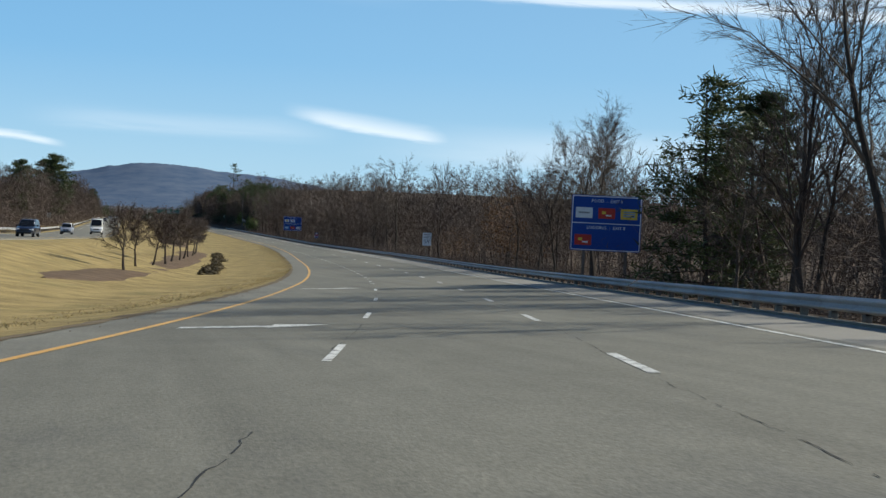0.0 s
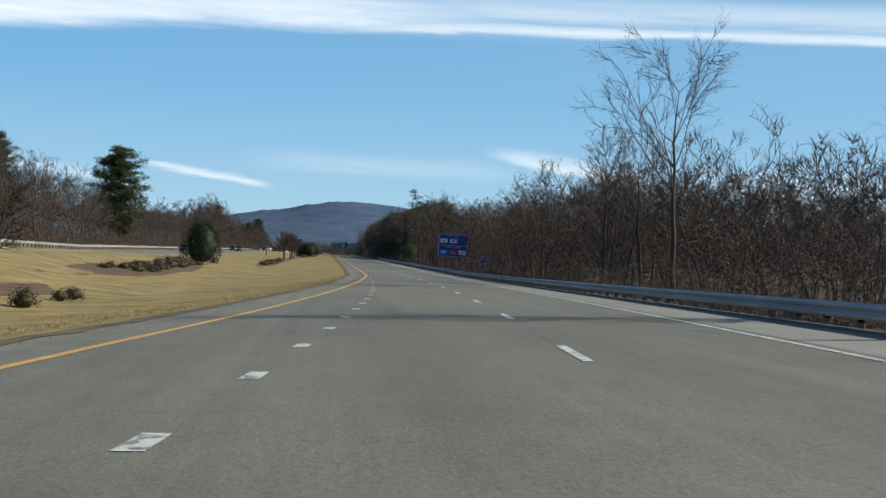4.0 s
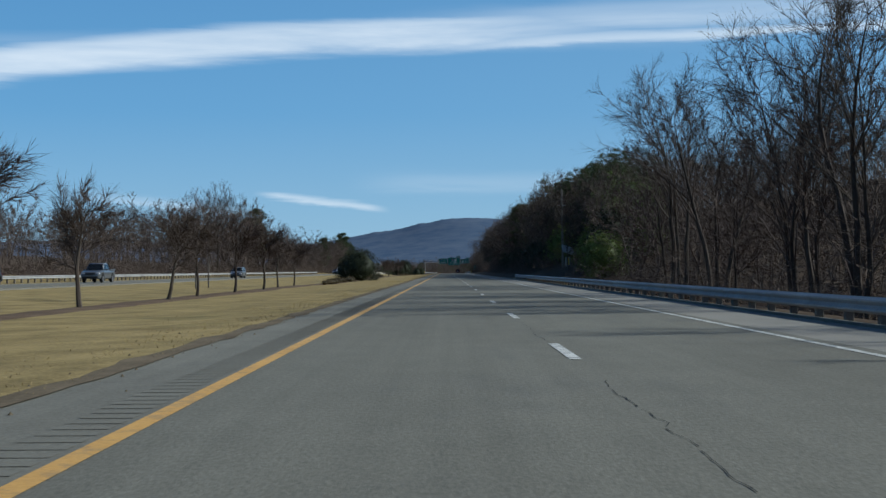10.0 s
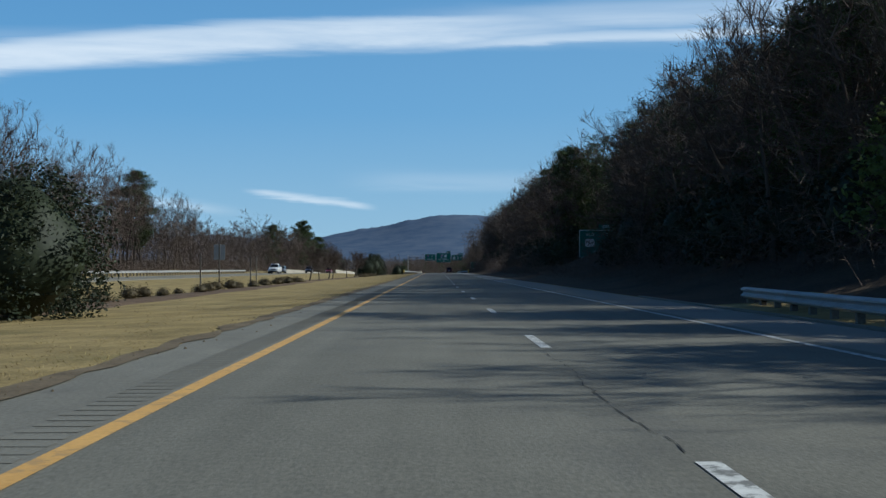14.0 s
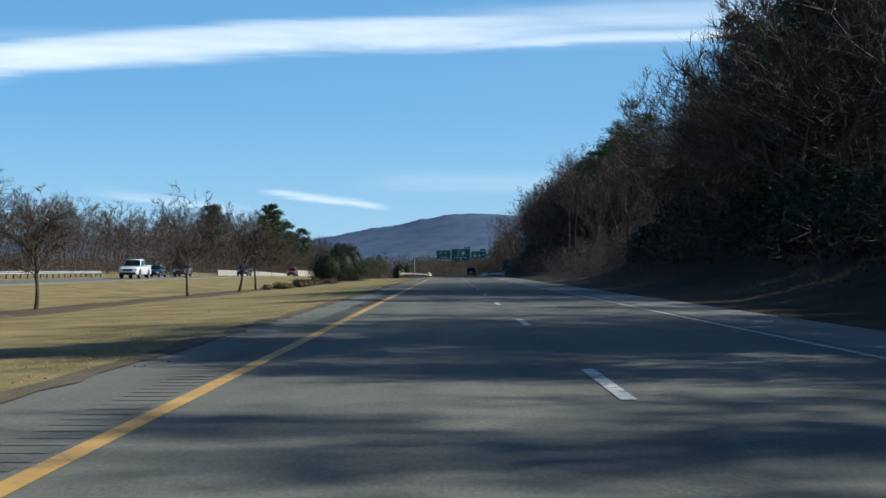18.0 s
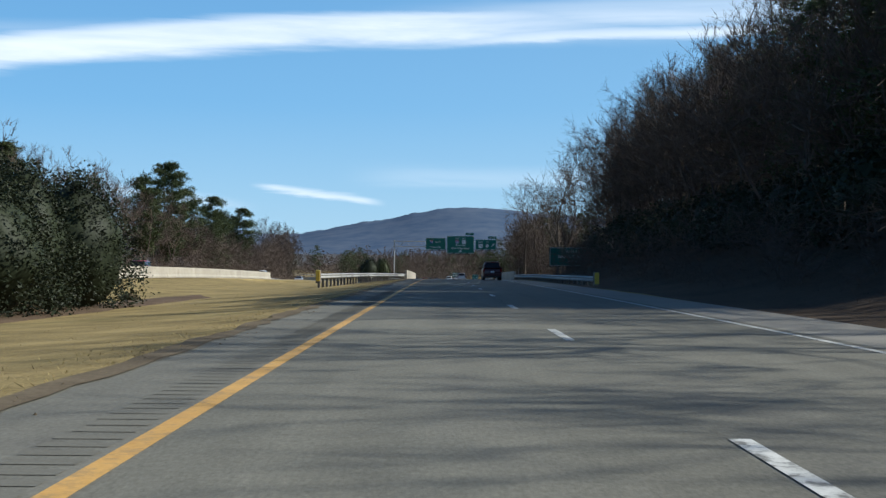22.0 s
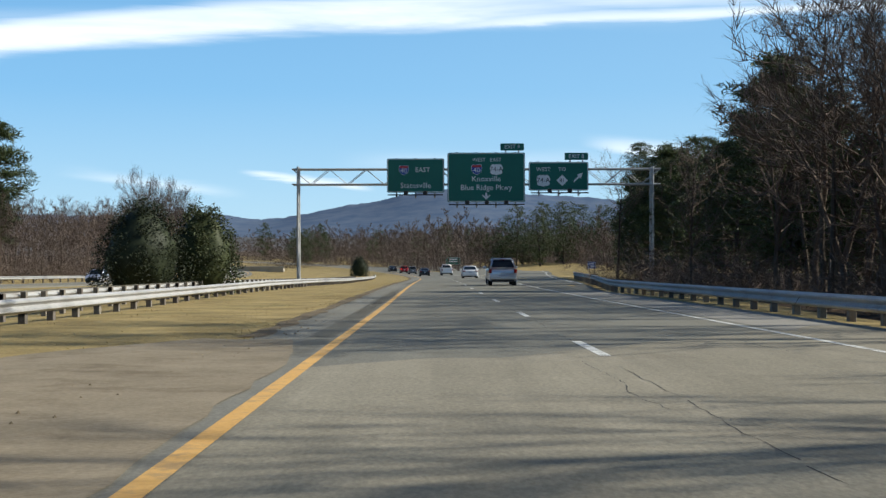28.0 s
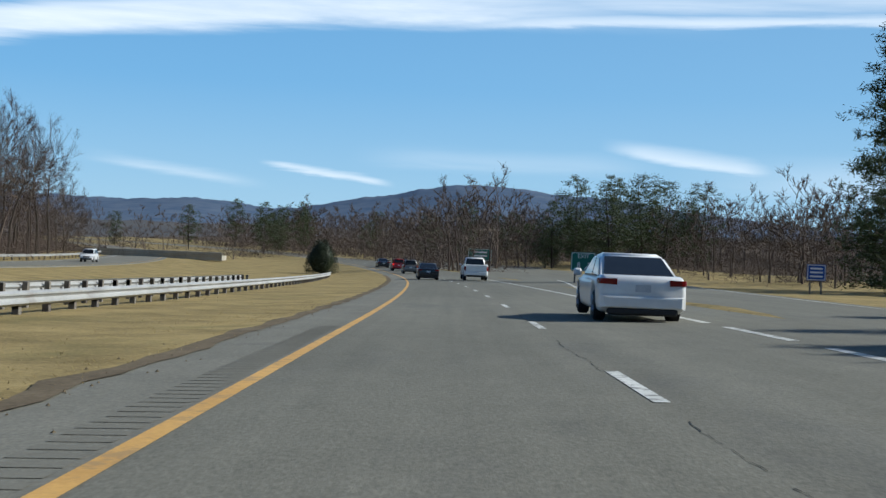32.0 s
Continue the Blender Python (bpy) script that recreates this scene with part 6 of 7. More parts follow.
def service_sign(s, n, z0, w, h, label, rows, turn=0.0):
    t = thing("service_sign", at_road(s, n, z0, turn), label, "road sign", "blue service signs")
    panel_on(t, w, h, 0, M_SIGNBLUE)
    part("divider", plate(rect(-w / 2 + 0.06, w / 2 - 0.06, h * 0.49, h * 0.505), -0.014, 0.003), M_SIGNWHITE, t)
    for top, text, logos in rows:
        words(t, text, h * 0.055, 0, top)
        for x, z, kind in logos:
            lw, lh = w * 0.24, h * 0.19
            base = {"white": M_SIGNWHITE, "red": M_SIGNRED, "yellow": M_SIGNYEL, "blue": M_SIGNLBLUE, "shell": M_SIGNWHITE, "tri": M_SIGNWHITE}[kind]
            lg = shape(t, rect(x * w - lw / 2, x * w + lw / 2, z - lh / 2, z + lh / 2, 0.04), base, -0.018, "logo_board")
            cx = x * w
            if kind == "shell":
                a = [(cx + 0.22 * math.cos(k * 0.5236), z + 0.22 * math.sin(k * 0.5236)) for k in range(12)]
                shape(t, a, M_SIGNYEL, -0.024)
            elif kind == "tri":
                shape(t, [(cx - 0.24, z - 0.10), (cx + 0.24, z - 0.10), (cx, z + 0.24)], M_SIGNRED, -0.024)
                shape(t, rect(cx - 0.28, cx + 0.28, z - 0.22, z - 0.15), M_SIGNLBLUE, -0.024, "bar")
            elif kind == "red":
                shape(t, rect(cx - 0.30, cx - 0.05, z - 0.05, z + 0.12, 0.03), M_SIGNYEL, -0.024)
                shape(t, rect(cx - 0.05, cx + 0.30, z - 0.18, z - 0.08), M_SIGNWHITE, -0.024, "bar")
            elif kind == "yellow":
                for q in (-0.14, 0.0, 0.14):
                    shape(t, rect(cx - 0.38, cx + 0.38, z + q - 0.03, z + q + 0.03), M_SIGNLBLUE, -0.024, "bar")
            elif kind == "blue":
                shape(t, rect(cx - 0.34, cx + 0.34, z - 0.02, z + 0.16, 0.03), M_SIGNWHITE, -0.024, "bar")
                shape(t, rect(cx - 0.28, cx + 0.28, z - 0.17, z - 0.11), M_SIGNWHITE, -0.024, "bar")
            else:
                shape(t, rect(cx - 0.34, cx + 0.34, z - 0.05, z + 0.06, 0.03), M_SIGNRED if text.startswith("FOOD") and x > 0 else M_SIGNBACK, -0.024, "bar")
    low = float(rise(s, n)) - z0 - 0.5
    posts_under(t, (-w * 0.3, w * 0.3), -low, h - 0.1, steel=True)
    return t


service_sign(75.0, 12.3, 1.72, 4.35, 3.4, "blue food and lodging sign on steel posts before bare trees",
             ((3.06, "FOOD  -  EXIT 8", ((-0.32, 2.32, "white"), (0.0, 2.32, "red"), (0.32, 2.32, "yellow"))), (1.42, "LODGING  -  EXIT 8", ((-0.32, 0.66, "red"),))), -2)
service_sign(314.0, 13.75, 1.85, 4.55, 3.5, "blue gas and food sign on steel posts before bare woods",
             ((3.20, "GAS  -  EXIT 8", ((-0.32, 2.44, "shell"), (0.0, 2.44, "tri"))), (1.46, "FOOD  -  EXIT 8", ((-0.32, 0.70, "blue"), (0.0, 0.70, "red"), (0.32, 0.70, "white")))))

t = thing("speed_limit_sign", at_road(142.8, 10.1, 1.5), "white speed limit sign on a post before woods", "road sign")
panel_on(t, 1.05, 1.5, 0, M_SIGNWHITE, False, r=0.06)
for text, cap, z in (("SPEED", 0.19, 1.28), ("LIMIT", 0.19, 0.98), ("55", 0.42, 0.46)):
    words(t, text, cap, 0, z, M_SIGNBLACK)
posts_under(t, (0,), 5.0, 1.4, 0.05)

t = thing("route_marker", at_road(263.0, 12.2, 0.9), "blue east marker over an interstate shield on a post", "road sign")
part("banner", plate(rect(-0.34, 0.34, 0.98, 1.26, 0.04), -0.01, 0.02), M_SIGNBLUE, t)
words(t, "EAST", 0.17, 0, 1.12)
interstate(t, 0, 0.46, 0.86, "240", 0.27)
posts_under(t, (0,), 4.0, 1.2, 0.04)


def green_sign(s, n, z0, w, h, label, steel=True):
    t = thing("guide_sign", at_road(s, n, z0), label, "road sign", "green guide signs")
    panel_on(t, w, h, 0, M_SIGNGREEN)
    low = float(rise(s, n)) - z0 - 0.5
    posts_under(t, (-w * 0.3, w * 0.3), -low, h - 0.1, steel=True)
    return t


t = green_sign(551.0, 16.5, 2.1, 3.9, 2.85, "dark green exit guide sign in deep shade before woods")
part("exit_tab", plate(rect(0.05, 1.85, 2.87, 3.42, 0.06), -0.01, 0.03), M_SIGNGREEN, t)
words(t, "EXIT 8", 0.26, 0.95, 3.14)
words(t, "WEST", 0.25, -0.85, 2.32)
words(t, "TO", 0.25, 1.05, 2.32)
us_route(t, -0.85, 1.52, 0.92, "74 A", 0.34)
diamond(t, 1.05, 1.52, 0.9, "81", 0.26)
words(t, "1/2  MILE", 0.28, 0.1, 0.55)

t = green_sign(794.0, 12.85, 1.45, 4.6, 1.95, "green guide sign to a nature center beside the woods")
words(t, "W N C", 0.30, 0, 1.52)
words(t, "Nature Center", 0.32, 0, 0.98)
words(t, "EXIT 8", 0.26, 0, 0.42)

t = thing("exit_gore_sign", at_road(1058.0, 11.3, 0.9), "green exit sign with a white arrow at the gore", "road sign")
panel_on(t, 1.9, 1.45, 0, M_SIGNGREEN)
words(t, "EXIT", 0.30, 0, 1.13)
words(t, "8", 0.40, -0.35, 0.46)
shape(t, moved(UPRIGHT, 0.42, 0.46, 0.6), M_SIGNWHITE, -0.016, "arrow")
posts_under(t, (-0.6, 0.6), 1.4, 1.3, 0.06)

t = thing("service_sign", at_road(1050.0, 26.6, 0.9), "small blue sign on two posts beside the exit ramp", "road sign", "blue service signs")
panel_on(t, 1.35, 1.15, 0, M_SIGNBLUE, r=0.06)
for z in (0.85, 0.58, 0.30):
    shape(t, rect(-0.45, 0.45, z - 0.06, z + 0.06), M_SIGNWHITE, -0.016, "bar")
posts_under(t, (-0.4, 0.4), 1.8, 1.0, 0.05)
t = thing("guide_sign", at_road(1150.0, 14.0, 1.4), "distant green guide sign before dark woods", "road sign", "green guide signs")
panel_on(t, 3.6, 1.8, 0, M_SIGNGREEN)
for z in (1.3, 0.75):
    shape(t, rect(-1.1, 1.1, z - 0.12, z + 0.12), M_SIGNWHITE, -0.016, "bar")
posts_under(t, (-1.1, 1.1), 2.2, 1.6, 0.06)


# ---- overhead gantry ----
def gantry():
    s = 945.0
    t = thing("sign_gantry", at_road(s, 0.0, 0.0), "galvanised lattice gantry spanning the carriageway", "gantry")
    zl, zu, x0, x1, dy = 7.75, 8.95, -11.7, 17.4, 1.1
    for y in (0, dy):
        for z in (zl, zu):
            part("chord", rod(bmesh.new(), (x0, y, z), (x1, y, z), 0.065, sides=8), M_STEEL, t)
    bays = 20
    for y in (0, dy):
        for i in range(bays):
            a, b = x0 + (x1 - x0) * i / bays, x0 + (x1 - x0) * (i + 1) / bays
            part("brace", rod(bmesh.new(), (a, y, zl if i % 2 else zu), (b, y, zu if i % 2 else zl), 0.028, sides=5), M_STEEL, t)
    for i in range(0, bays + 1, 2):
        a = x0 + (x1 - x0) * i / bays
        for z in (zl, zu):
            part("strut", rod(bmesh.new(), (a, 0, z), (a, dy, z), 0.028, sides=5), M_STEEL, t)
    for x in (-11.25, 16.8):
        for y in (0, dy):
            part("upright", rod(bmesh.new(), (x, y, -1.2), (x, y, zu + 0.2), 0.10, 0.09, 10), M_STEEL, t)
        for i in range(7):
            z = 0.4 + i * 1.1
            part("brace", rod(bmesh.new(), (x, 0 if i % 2 else dy, z), (x, dy if i % 2 else 0, z + 1.1), 0.03, sides=5), M_STEEL, t)
        part("footing", rod(bmesh.new(), (x, dy / 2, -1.3), (x, dy / 2, 0.25), 0.75, sides=14), M_CONC, t)

    def board(x, z, w, h, label):
        b = thing("overhead_sign", at_road(s - 0.35, x + w / 2, z), label, "road sign", "overhead signs")
        panel_on(b, w, h, 0, M_SIGNGREEN)
        k = 3 if w < 5 else 4
        for i in range(k):
            q = -w / 2 + w * (i + 0.5) / k
            part("hanger", boxed(q - 0.06, q + 0.06, 0.05, 0.2, -0.42, h + 0.05), M_STEEL, b)
            part("light_arm", boxed(q - 0.05, q + 0.05, -0.95, 0.1, -0.30, -0.22), M_SIGNBLACK, b)
        part("light_rail", boxed(-w / 2 + 0.1, w / 2 - 0.1, -0.95, -0.85, -0.26, -0.17), M_SIGNBLACK, b)
        for i in range(k - 1):
            q = -w / 2 + w * (i + 1.0) / k
            part("lamp_box", boxed(q - 0.17, q + 0.17, -1.05, -0.8, -0.17, 0.10, 0.03), M_SIGNBLACK, b)
        return b

    def tab(b, x, w, h, text):
        part("exit_tab", plate(rect(x - w / 2, x + w / 2, h + 0.16, h + 0.72, 0.06), -0.01, 0.03), M_SIGNGREEN, b)
        for q in (-0.5, 0.5):
            part("bracket", boxed(x + q - 0.05, x + q + 0.05, 0.0, 0.05, h - 0.05, h + 0.2), M_STEEL, b)
        words(b, text, 0.30, x, h + 0.44)

    b = board(-4.2, 7.1, 4.5, 2.68, "green overhead sign for the eastbound interstate")
    interstate(b, -0.93, 1.78, 0.78, "40", 0.36)
    words(b, "EAST", 0.36, 0.55, 1.78)
    words(b, "Statesville", 0.42, 0.0, 0.55)
    b = board(0.55, 6.24, 6.1, 3.9, "large green overhead sign with a white down arrow")
    tab(b, 2.05, 1.85, 3.9, "EXIT 9")
    words(b, "WEST   EAST", 0.28, 0.05, 3.32)
    interstate(b, -0.75, 2.58, 0.85, "40", 0.38)
    us_route(b, 0.80, 2.58, 0.92, "74-A", 0.36)
    words(b, "Knoxville", 0.42, 0.0, 1.82)
    words(b, "Blue Ridge Pkwy", 0.42, 0.0, 1.14)
    shape(b, moved(DOWN, 0.0, 0.48, 0.62), M_SIGNWHITE, -0.016, "arrow")
    b = board(6.95, 7.04, 4.7, 2.25, "green overhead exit sign with a slanting white arrow")
    tab(b, 1.40, 1.85, 2.25, "EXIT 8")
    words(b, "WEST", 0.30, -1.2, 1.66)
    words(b, "TO", 0.30, 0.28, 1.66)
    us_route(b, -1.2, 0.80, 0.98, "74-A", 0.36)
    diamond(b, 0.28, 0.80, 0.88, "81", 0.28)
    shape(b, moved(UPRIGHT, 1.55, 1.05, 0.72), M_SIGNWHITE, -0.016, "arrow")


gantry()


# ---- roadside fixtures ----
t = thing("signal_pole", at_road(452.0, 13.7, float(rise(452, 13.7)) - 0.1), "dark wooden pole carrying a tilted solar panel", "pole")
part("pole", rod(bmesh.new(), (0, 0, -0.5), (-0.12, 0, 9.4), 0.15, 0.10, 10), M_POST, t)
pb = bmesh.new()
box(pb, -0.75, 0.75, -0.03, 0.03, -0.62, 0.62, 0.01)
panel = part("solar_panel", pb, M_PANEL, t, "pale tilted solar panel", Matrix.Translation((0.55, -0.45, 2.15)) @ pose(0, 0, 0, -42, 14, 22))
part("panel_arm", rod(bmesh.new(), (0, 0, 1.8), (0.55, -0.35, 2.15), 0.04, sides=6), M_STEEL, t)
part("crossbar", boxed(-0.5, 0.3, -0.05, 0.05, 7.4, 7.5), M_STEEL, t)
c = thing("equipment_cabinet", at_road(451.5, 14.2, float(rise(451.5, 14.2)) - 0.1), "cream roadside equipment cabinet with a yellow label", "cabinet")
part("body", boxed(-0.28, 0.28, -0.25, 0.25, 0.0, 1.15, 0.02), M_CABINET, c)
part("door", boxed(-0.24, 0.24, -0.275, -0.252, 0.08, 1.08, 0.01), M_CABINET, c)
part("label_plate", boxed(-0.12, 0.14, -0.285, -0.276, 0.2, 1.0), M_SIGNYEL, c)
for s, n in ((536, -16.5), (541, -16.7), (398, -19.0), (404, -19.2), (515, -17.0)):
    t = thing("sign_post", at_road(s, n, float(rise(s, n))), "thin wooden sign post standing on the median", "post", "median posts")
    part("post", boxed(-0.05, 0.05, -0.05, 0.05, -0.3, 2.4, 0.01), M_POST, t)
for s, n in ((524, -17.2), (300, -44.0)):
    t = thing("reversed_sign", at_road(s, n, float(rise(s, n))), "grey back of a road sign facing the other way", "road sign", "reversed signs")
    part("post", boxed(-0.05, 0.05, -0.05, 0.05, -0.3, 3.2, 0.01), M_POST, t)
    part("board", boxed(-0.45, 0.45, 0.05, 0.07, 2.0, 3.2, 0.005), M_SIGNBACK, t)

# the overpass far ahead to the left
t = thing("overpass", at_road(1205.0, -46.0, 0.0, -8), "distant low road bridge crossing the lowland", "bridge")
part("deck", boxed(-22, 22, -4, 4, -0.3, 0.6, 0.05), M_CONC, t)
part("parapet", boxed(-22, 22, -4.2, -3.9, 0.6, 1.25, 0.03), M_CONC, t)
for x in (-14, 0, 14):
    part("pier", boxed(x - 0.5, x + 0.5, -2.5, 2.5, -9, -0.25, 0.05), M_CONC, t)


# ---- vehicles ----
def paint(name, colour, rough=0.28, metal=0.35):
    m = surface(name, tuple(c * 0.92 for c in colour), tuple(min(1, c * 1.06) for c in colour), scale=0.7, rough=rough, bump=0, metal=metal, fine=5.0, spec=0.5)
    m.node_tree.nodes["Principled BSDF"].inputs["Coat Weight"].default_value = 0.5
    return m


M_GLASS = surface("tinted_car_glass", (0.008, 0.010, 0.012), (0.014, 0.017, 0.020), scale=1.0, rough=0.06, bump=0, fine=4.0, spec=0.35)
M_TYRE = surface("tyre_rubber", (0.012, 0.012, 0.012), (0.026, 0.026, 0.025), scale=0.5, rough=0.85, bump=0.1, fine=30.0)
M_RIM = surface("alloy_rim", (0.30, 0.30, 0.31), (0.46, 0.46, 0.47), scale=0.4, rough=0.35, bump=0, metal=0.8, fine=8.0)
M_TRIM = surface("black_plastic_trim", (0.014, 0.014, 0.015), (0.030, 0.030, 0.031), scale=0.5, rough=0.6, bump=0.05, fine=20.0)
M_LAMP = surface("clear_lamp", (0.55, 0.56, 0.58), (0.75, 0.76, 0.78), scale=0.3, rough=0.12, bump=0, fine=6.0)
M_RED = surface("red_lamp_glass", (0.13, 0.006, 0.006), (0.22, 0.012, 0.010), scale=0.3, rough=0.12, bump=0, fine=6.0)
M_BRAKE = glow("lit_brake_lamp", (0.75, 0.02, 0.012), 1.1)
M_PLATE = surface("number_plate", (0.42, 0.44, 0.48), (0.55, 0.57, 0.60), scale=0.3, rough=0.4, bump=0, fine=9.0)
PAINTS = {"dark red": paint("dark_red_paint", (0.045, 0.006, 0.010)), "silver": paint("silver_paint", (0.46, 0.47, 0.50), 0.3, 0.6), "white": paint("white_paint", (0.74, 0.74, 0.73), 0.3, 0.0), "black": paint("black_paint", (0.014, 0.015, 0.018)),
          "grey": paint("grey_paint", (0.12, 0.13, 0.14)), "blue": paint("blue_paint", (0.03, 0.10, 0.30)), "navy": paint("navy_paint", (0.018, 0.024, 0.045)), "red": paint("red_paint", (0.26, 0.012, 0.020))}


def loft(sections, cap=True):
    """A skin over rings of x, y, z points."""
    bm = bmesh.new()
    rings = [[bm.verts.new(p) for p in ring] for ring in sections]
    n = len(rings[0])
    for a, b in zip(rings, rings[1:]):
        for i in range(n):
            bm.faces.new((a[i], a[(i + 1) % n], b[(i + 1) % n], b[i]))
    if cap:
        bm.faces.new(rings[0])
        bm.faces.new(list(reversed(rings[-1])))
    bmesh.ops.recalc_face_normals(bm, faces=bm.faces[:])
    return bm


def quad_pane(pts, lift, inset=0.06):
    """A pane laid just over four corners, shrunk towards their middle, with thickness."""
    v = [Vector(p) for p in pts]
    c = sum(v, Vector()) / 4
    nrm = (v[1] - v[0]).cross(v[3] - v[0]).normalized()
    if nrm.dot(c - Vector((0, c.y * 0.6, 0.9))) < 0:
        nrm = -nrm
    v = [p + (c - p).normalized() * inset for p in v]
    return loft([[p - nrm * 0.012 for p in v], [p + nrm * lift for p in v]])


def car(m, label, kind, colour, braking=False, group="", plate_front=False):
    """kind: suv, sedan, pickup or van. The nose looks along +y; the origin lies on the road under the middle."""
    L, W, H = {"suv": (4.45, 1.74, 1.67), "sedan": (4.85, 1.86, 1.45), "pickup": (5.7, 2.02, 1.93), "van": (5.6, 2.0, 2.55)}[kind]
    body_paint = PAINTS[colour]
    t = thing("car" if kind in ("suv", "sedan") else "pickup_truck" if kind == "pickup" else "van", m, label, "car" if kind in ("suv", "sedan") else "truck" if kind == "pickup" else "van", group)
    w, y0, y1 = W / 2, -L / 2, L / 2
    belt = {"suv": 1.04, "sedan": 0.93, "pickup": 1.22, "van": 1.30}[kind]
    hood = {"suv": 0.98, "sedan": 0.84, "pickup": 1.18, "van": 1.18}[kind]
    tail = {"suv": 1.02, "sedan": 1.00, "pickup": 1.24, "van": 1.30}[kind]
    zb = {"suv": 0.30, "sedan": 0.22, "pickup": 0.38, "van": 0.32}[kind]

    r = {"suv": 0.345, "sedan": 0.33, "pickup": 0.41, "van": 0.36}[kind]
    ya, yb = y0 + L * 0.20, y1 - L * 0.19

    def ring(y, half, lo, hi):
        d = hi - lo
        right = [(half * 0.88, lo), (half * 0.955, lo + 0.05), (half * 0.985, lo + d * 0.25), (half, lo + d * 0.52), (half * 0.99, lo + d * 0.74), (half * 0.965, hi - 0.09), (half * 0.925, hi - 0.03), (half * 0.86, hi)]
        return [(x, y, z) for x, z in right] + [(-x, y, z) for x, z in reversed(right)]
    # stations along the side; the sill rises over each wheel
    outline = ((y0, 0.86, 0.20, tail - 0.16), (y0 + 0.03, 0.925, 0.10, tail - 0.07), (y0 + 0.10, 0.965, 0.04, tail - 0.02), (y0 + 0.30, 0.99, 0.0, tail), (y0 + L * 0.32, 1.0, 0.0, belt), (y1 - L * 0.27, 1.0, 0.0, belt),
               (y1 - 0.62, 0.98, 0.0, hood - 0.03), (y1 - 0.26, 0.93, 0.0, hood - 0.10), (y1 - 0.08, 0.86, 0.03, hood - 0.20), (y1, 0.74, 0.10, hood - 0.32))
    oy, ow, ol, oh = (np.array(c) for c in zip(*outline))
    ys = sorted(set([float(v) for v in oy] + [yc + (r + 0.075) * math.cos(math.pi * k / 12) for yc in (ya, yb) for k in range(13)] + [yc + sgn * (r + 0.079) for yc in (ya, yb) for sgn in (-1, 1)] + [float(v) for v in np.linspace(y0 + 0.2, y1 - 0.3, 12)]))
    rings = []
    for y in ys:
        lo = zb + float(np.interp(y, oy, ol))
        for yc in (ya, yb):
            if abs(y - yc) < r + 0.076:
                lo = max(lo, r + math.sqrt(max(0.0, (r + 0.075) ** 2 - (y - yc) ** 2)))
        rings.append(ring(y, w * float(np.interp(y, oy, ow)), lo, float(np.interp(y, oy, oh))))
    part("body", loft(rings), body_paint, t, smooth=True)
    part("underbody", boxed(-w * 0.70, w * 0.70, y0 + 0.25, y1 - 0.25, zb + 0.02, belt - 0.2, 0.02), M_TRIM, t)
    # cabin: base and roof outlines by their ends along y
    rb, rt, ft, fb = {"suv": (y0 + 0.10, y0 + 0.42, y0 + 2.55, y0 + 3.30), "sedan": (y0 + 0.42, y0 + 1.75, y0 + 2.70, y0 + 3.70), "pickup": (y0 + 1.95, y0 + 2.10, y0 + 3.45, y0 + 4.15), "van": (y0 + 0.06, y0 + 0.14, y0 + 4.05, y0 + 4.75)}[kind]
    bw, rw = w * 0.91, w * (0.74 if kind != "van" else 0.84)
    base = [(-bw, rb, belt - 0.04), (bw, rb, belt - 0.04), (bw, fb, belt - 0.05), (-bw, fb, belt - 0.05)]
    top = [(-rw, rt, H - 0.05), (rw, rt, H - 0.05), (rw, ft, H - 0.04), (-rw, ft, H - 0.04)]
    bm = loft([base, top])
    bmesh.ops.bevel(bm, geom=[e for e in bm.edges if e.calc_face_angle(0) > 0.4], offset=0.05, segments=3, affect="EDGES")
    part("cabin", bm, body_paint, t, smooth=True)
    bm = loft([[(-rw * 0.93, rt + 0.04, H - 0.06), (rw * 0.93, rt + 0.04, H - 0.06), (rw * 0.93, ft - 0.05, H - 0.06), (-rw * 0.93, ft - 0.05, H - 0.06)],
               [(-rw * 0.82, rt + 0.18, H), (rw * 0.82, rt + 0.18, H), (rw * 0.82, ft - 0.22, H - 0.005), (-rw * 0.82, ft - 0.22, H - 0.005)]])
    part("roof", bm, body_paint, t, smooth=True)

    def on(a, b, f):
        return tuple(Vector(a).lerp(Vector(b), f))
    part("rear_window", quad_pane([on(base[0], top[0], 0.16), on(base[1], top[1], 0.16), on(base[1], top[1], 0.97), on(base[0], top[0], 0.97)], 0.012, 0.10), M_GLASS, t)
    part("windscreen", quad_pane([on(base[3], top[3], 0.08), on(base[2], top[2], 0.08), on(base[2], top[2], 0.97), on(base[3], top[3], 0.97)], 0.012, 0.09), M_GLASS, t)
    cuts = {"suv": (0.04, 0.30, 0.64, 0.97), "sedan": (0.06, 0.46, 0.97), "pickup": (0.04, 0.42, 0.97), "van": (0.72, 0.97)}[kind]
    for sgn in (0, 1):
        b0, b1, t0, t1 = (base[0], base[3], top[0], top[3]) if sgn == 0 else (base[1], base[2], top[1], top[2])
        for a, b in zip(cuts, cuts[1:]):
            lo_a, lo_b, hi_a, hi_b = on(b0, b1, a), on(b0, b1, b), on(t0, t1, a), on(t0, t1, b)
            part("side_window", quad_pane([on(lo_a, hi_a, 0.12), on(lo_b, hi_b, 0.12), on(lo_b, hi_b, 0.92), on(lo_a, hi_a, 0.92)], 0.012, 0.05), M_GLASS, t)
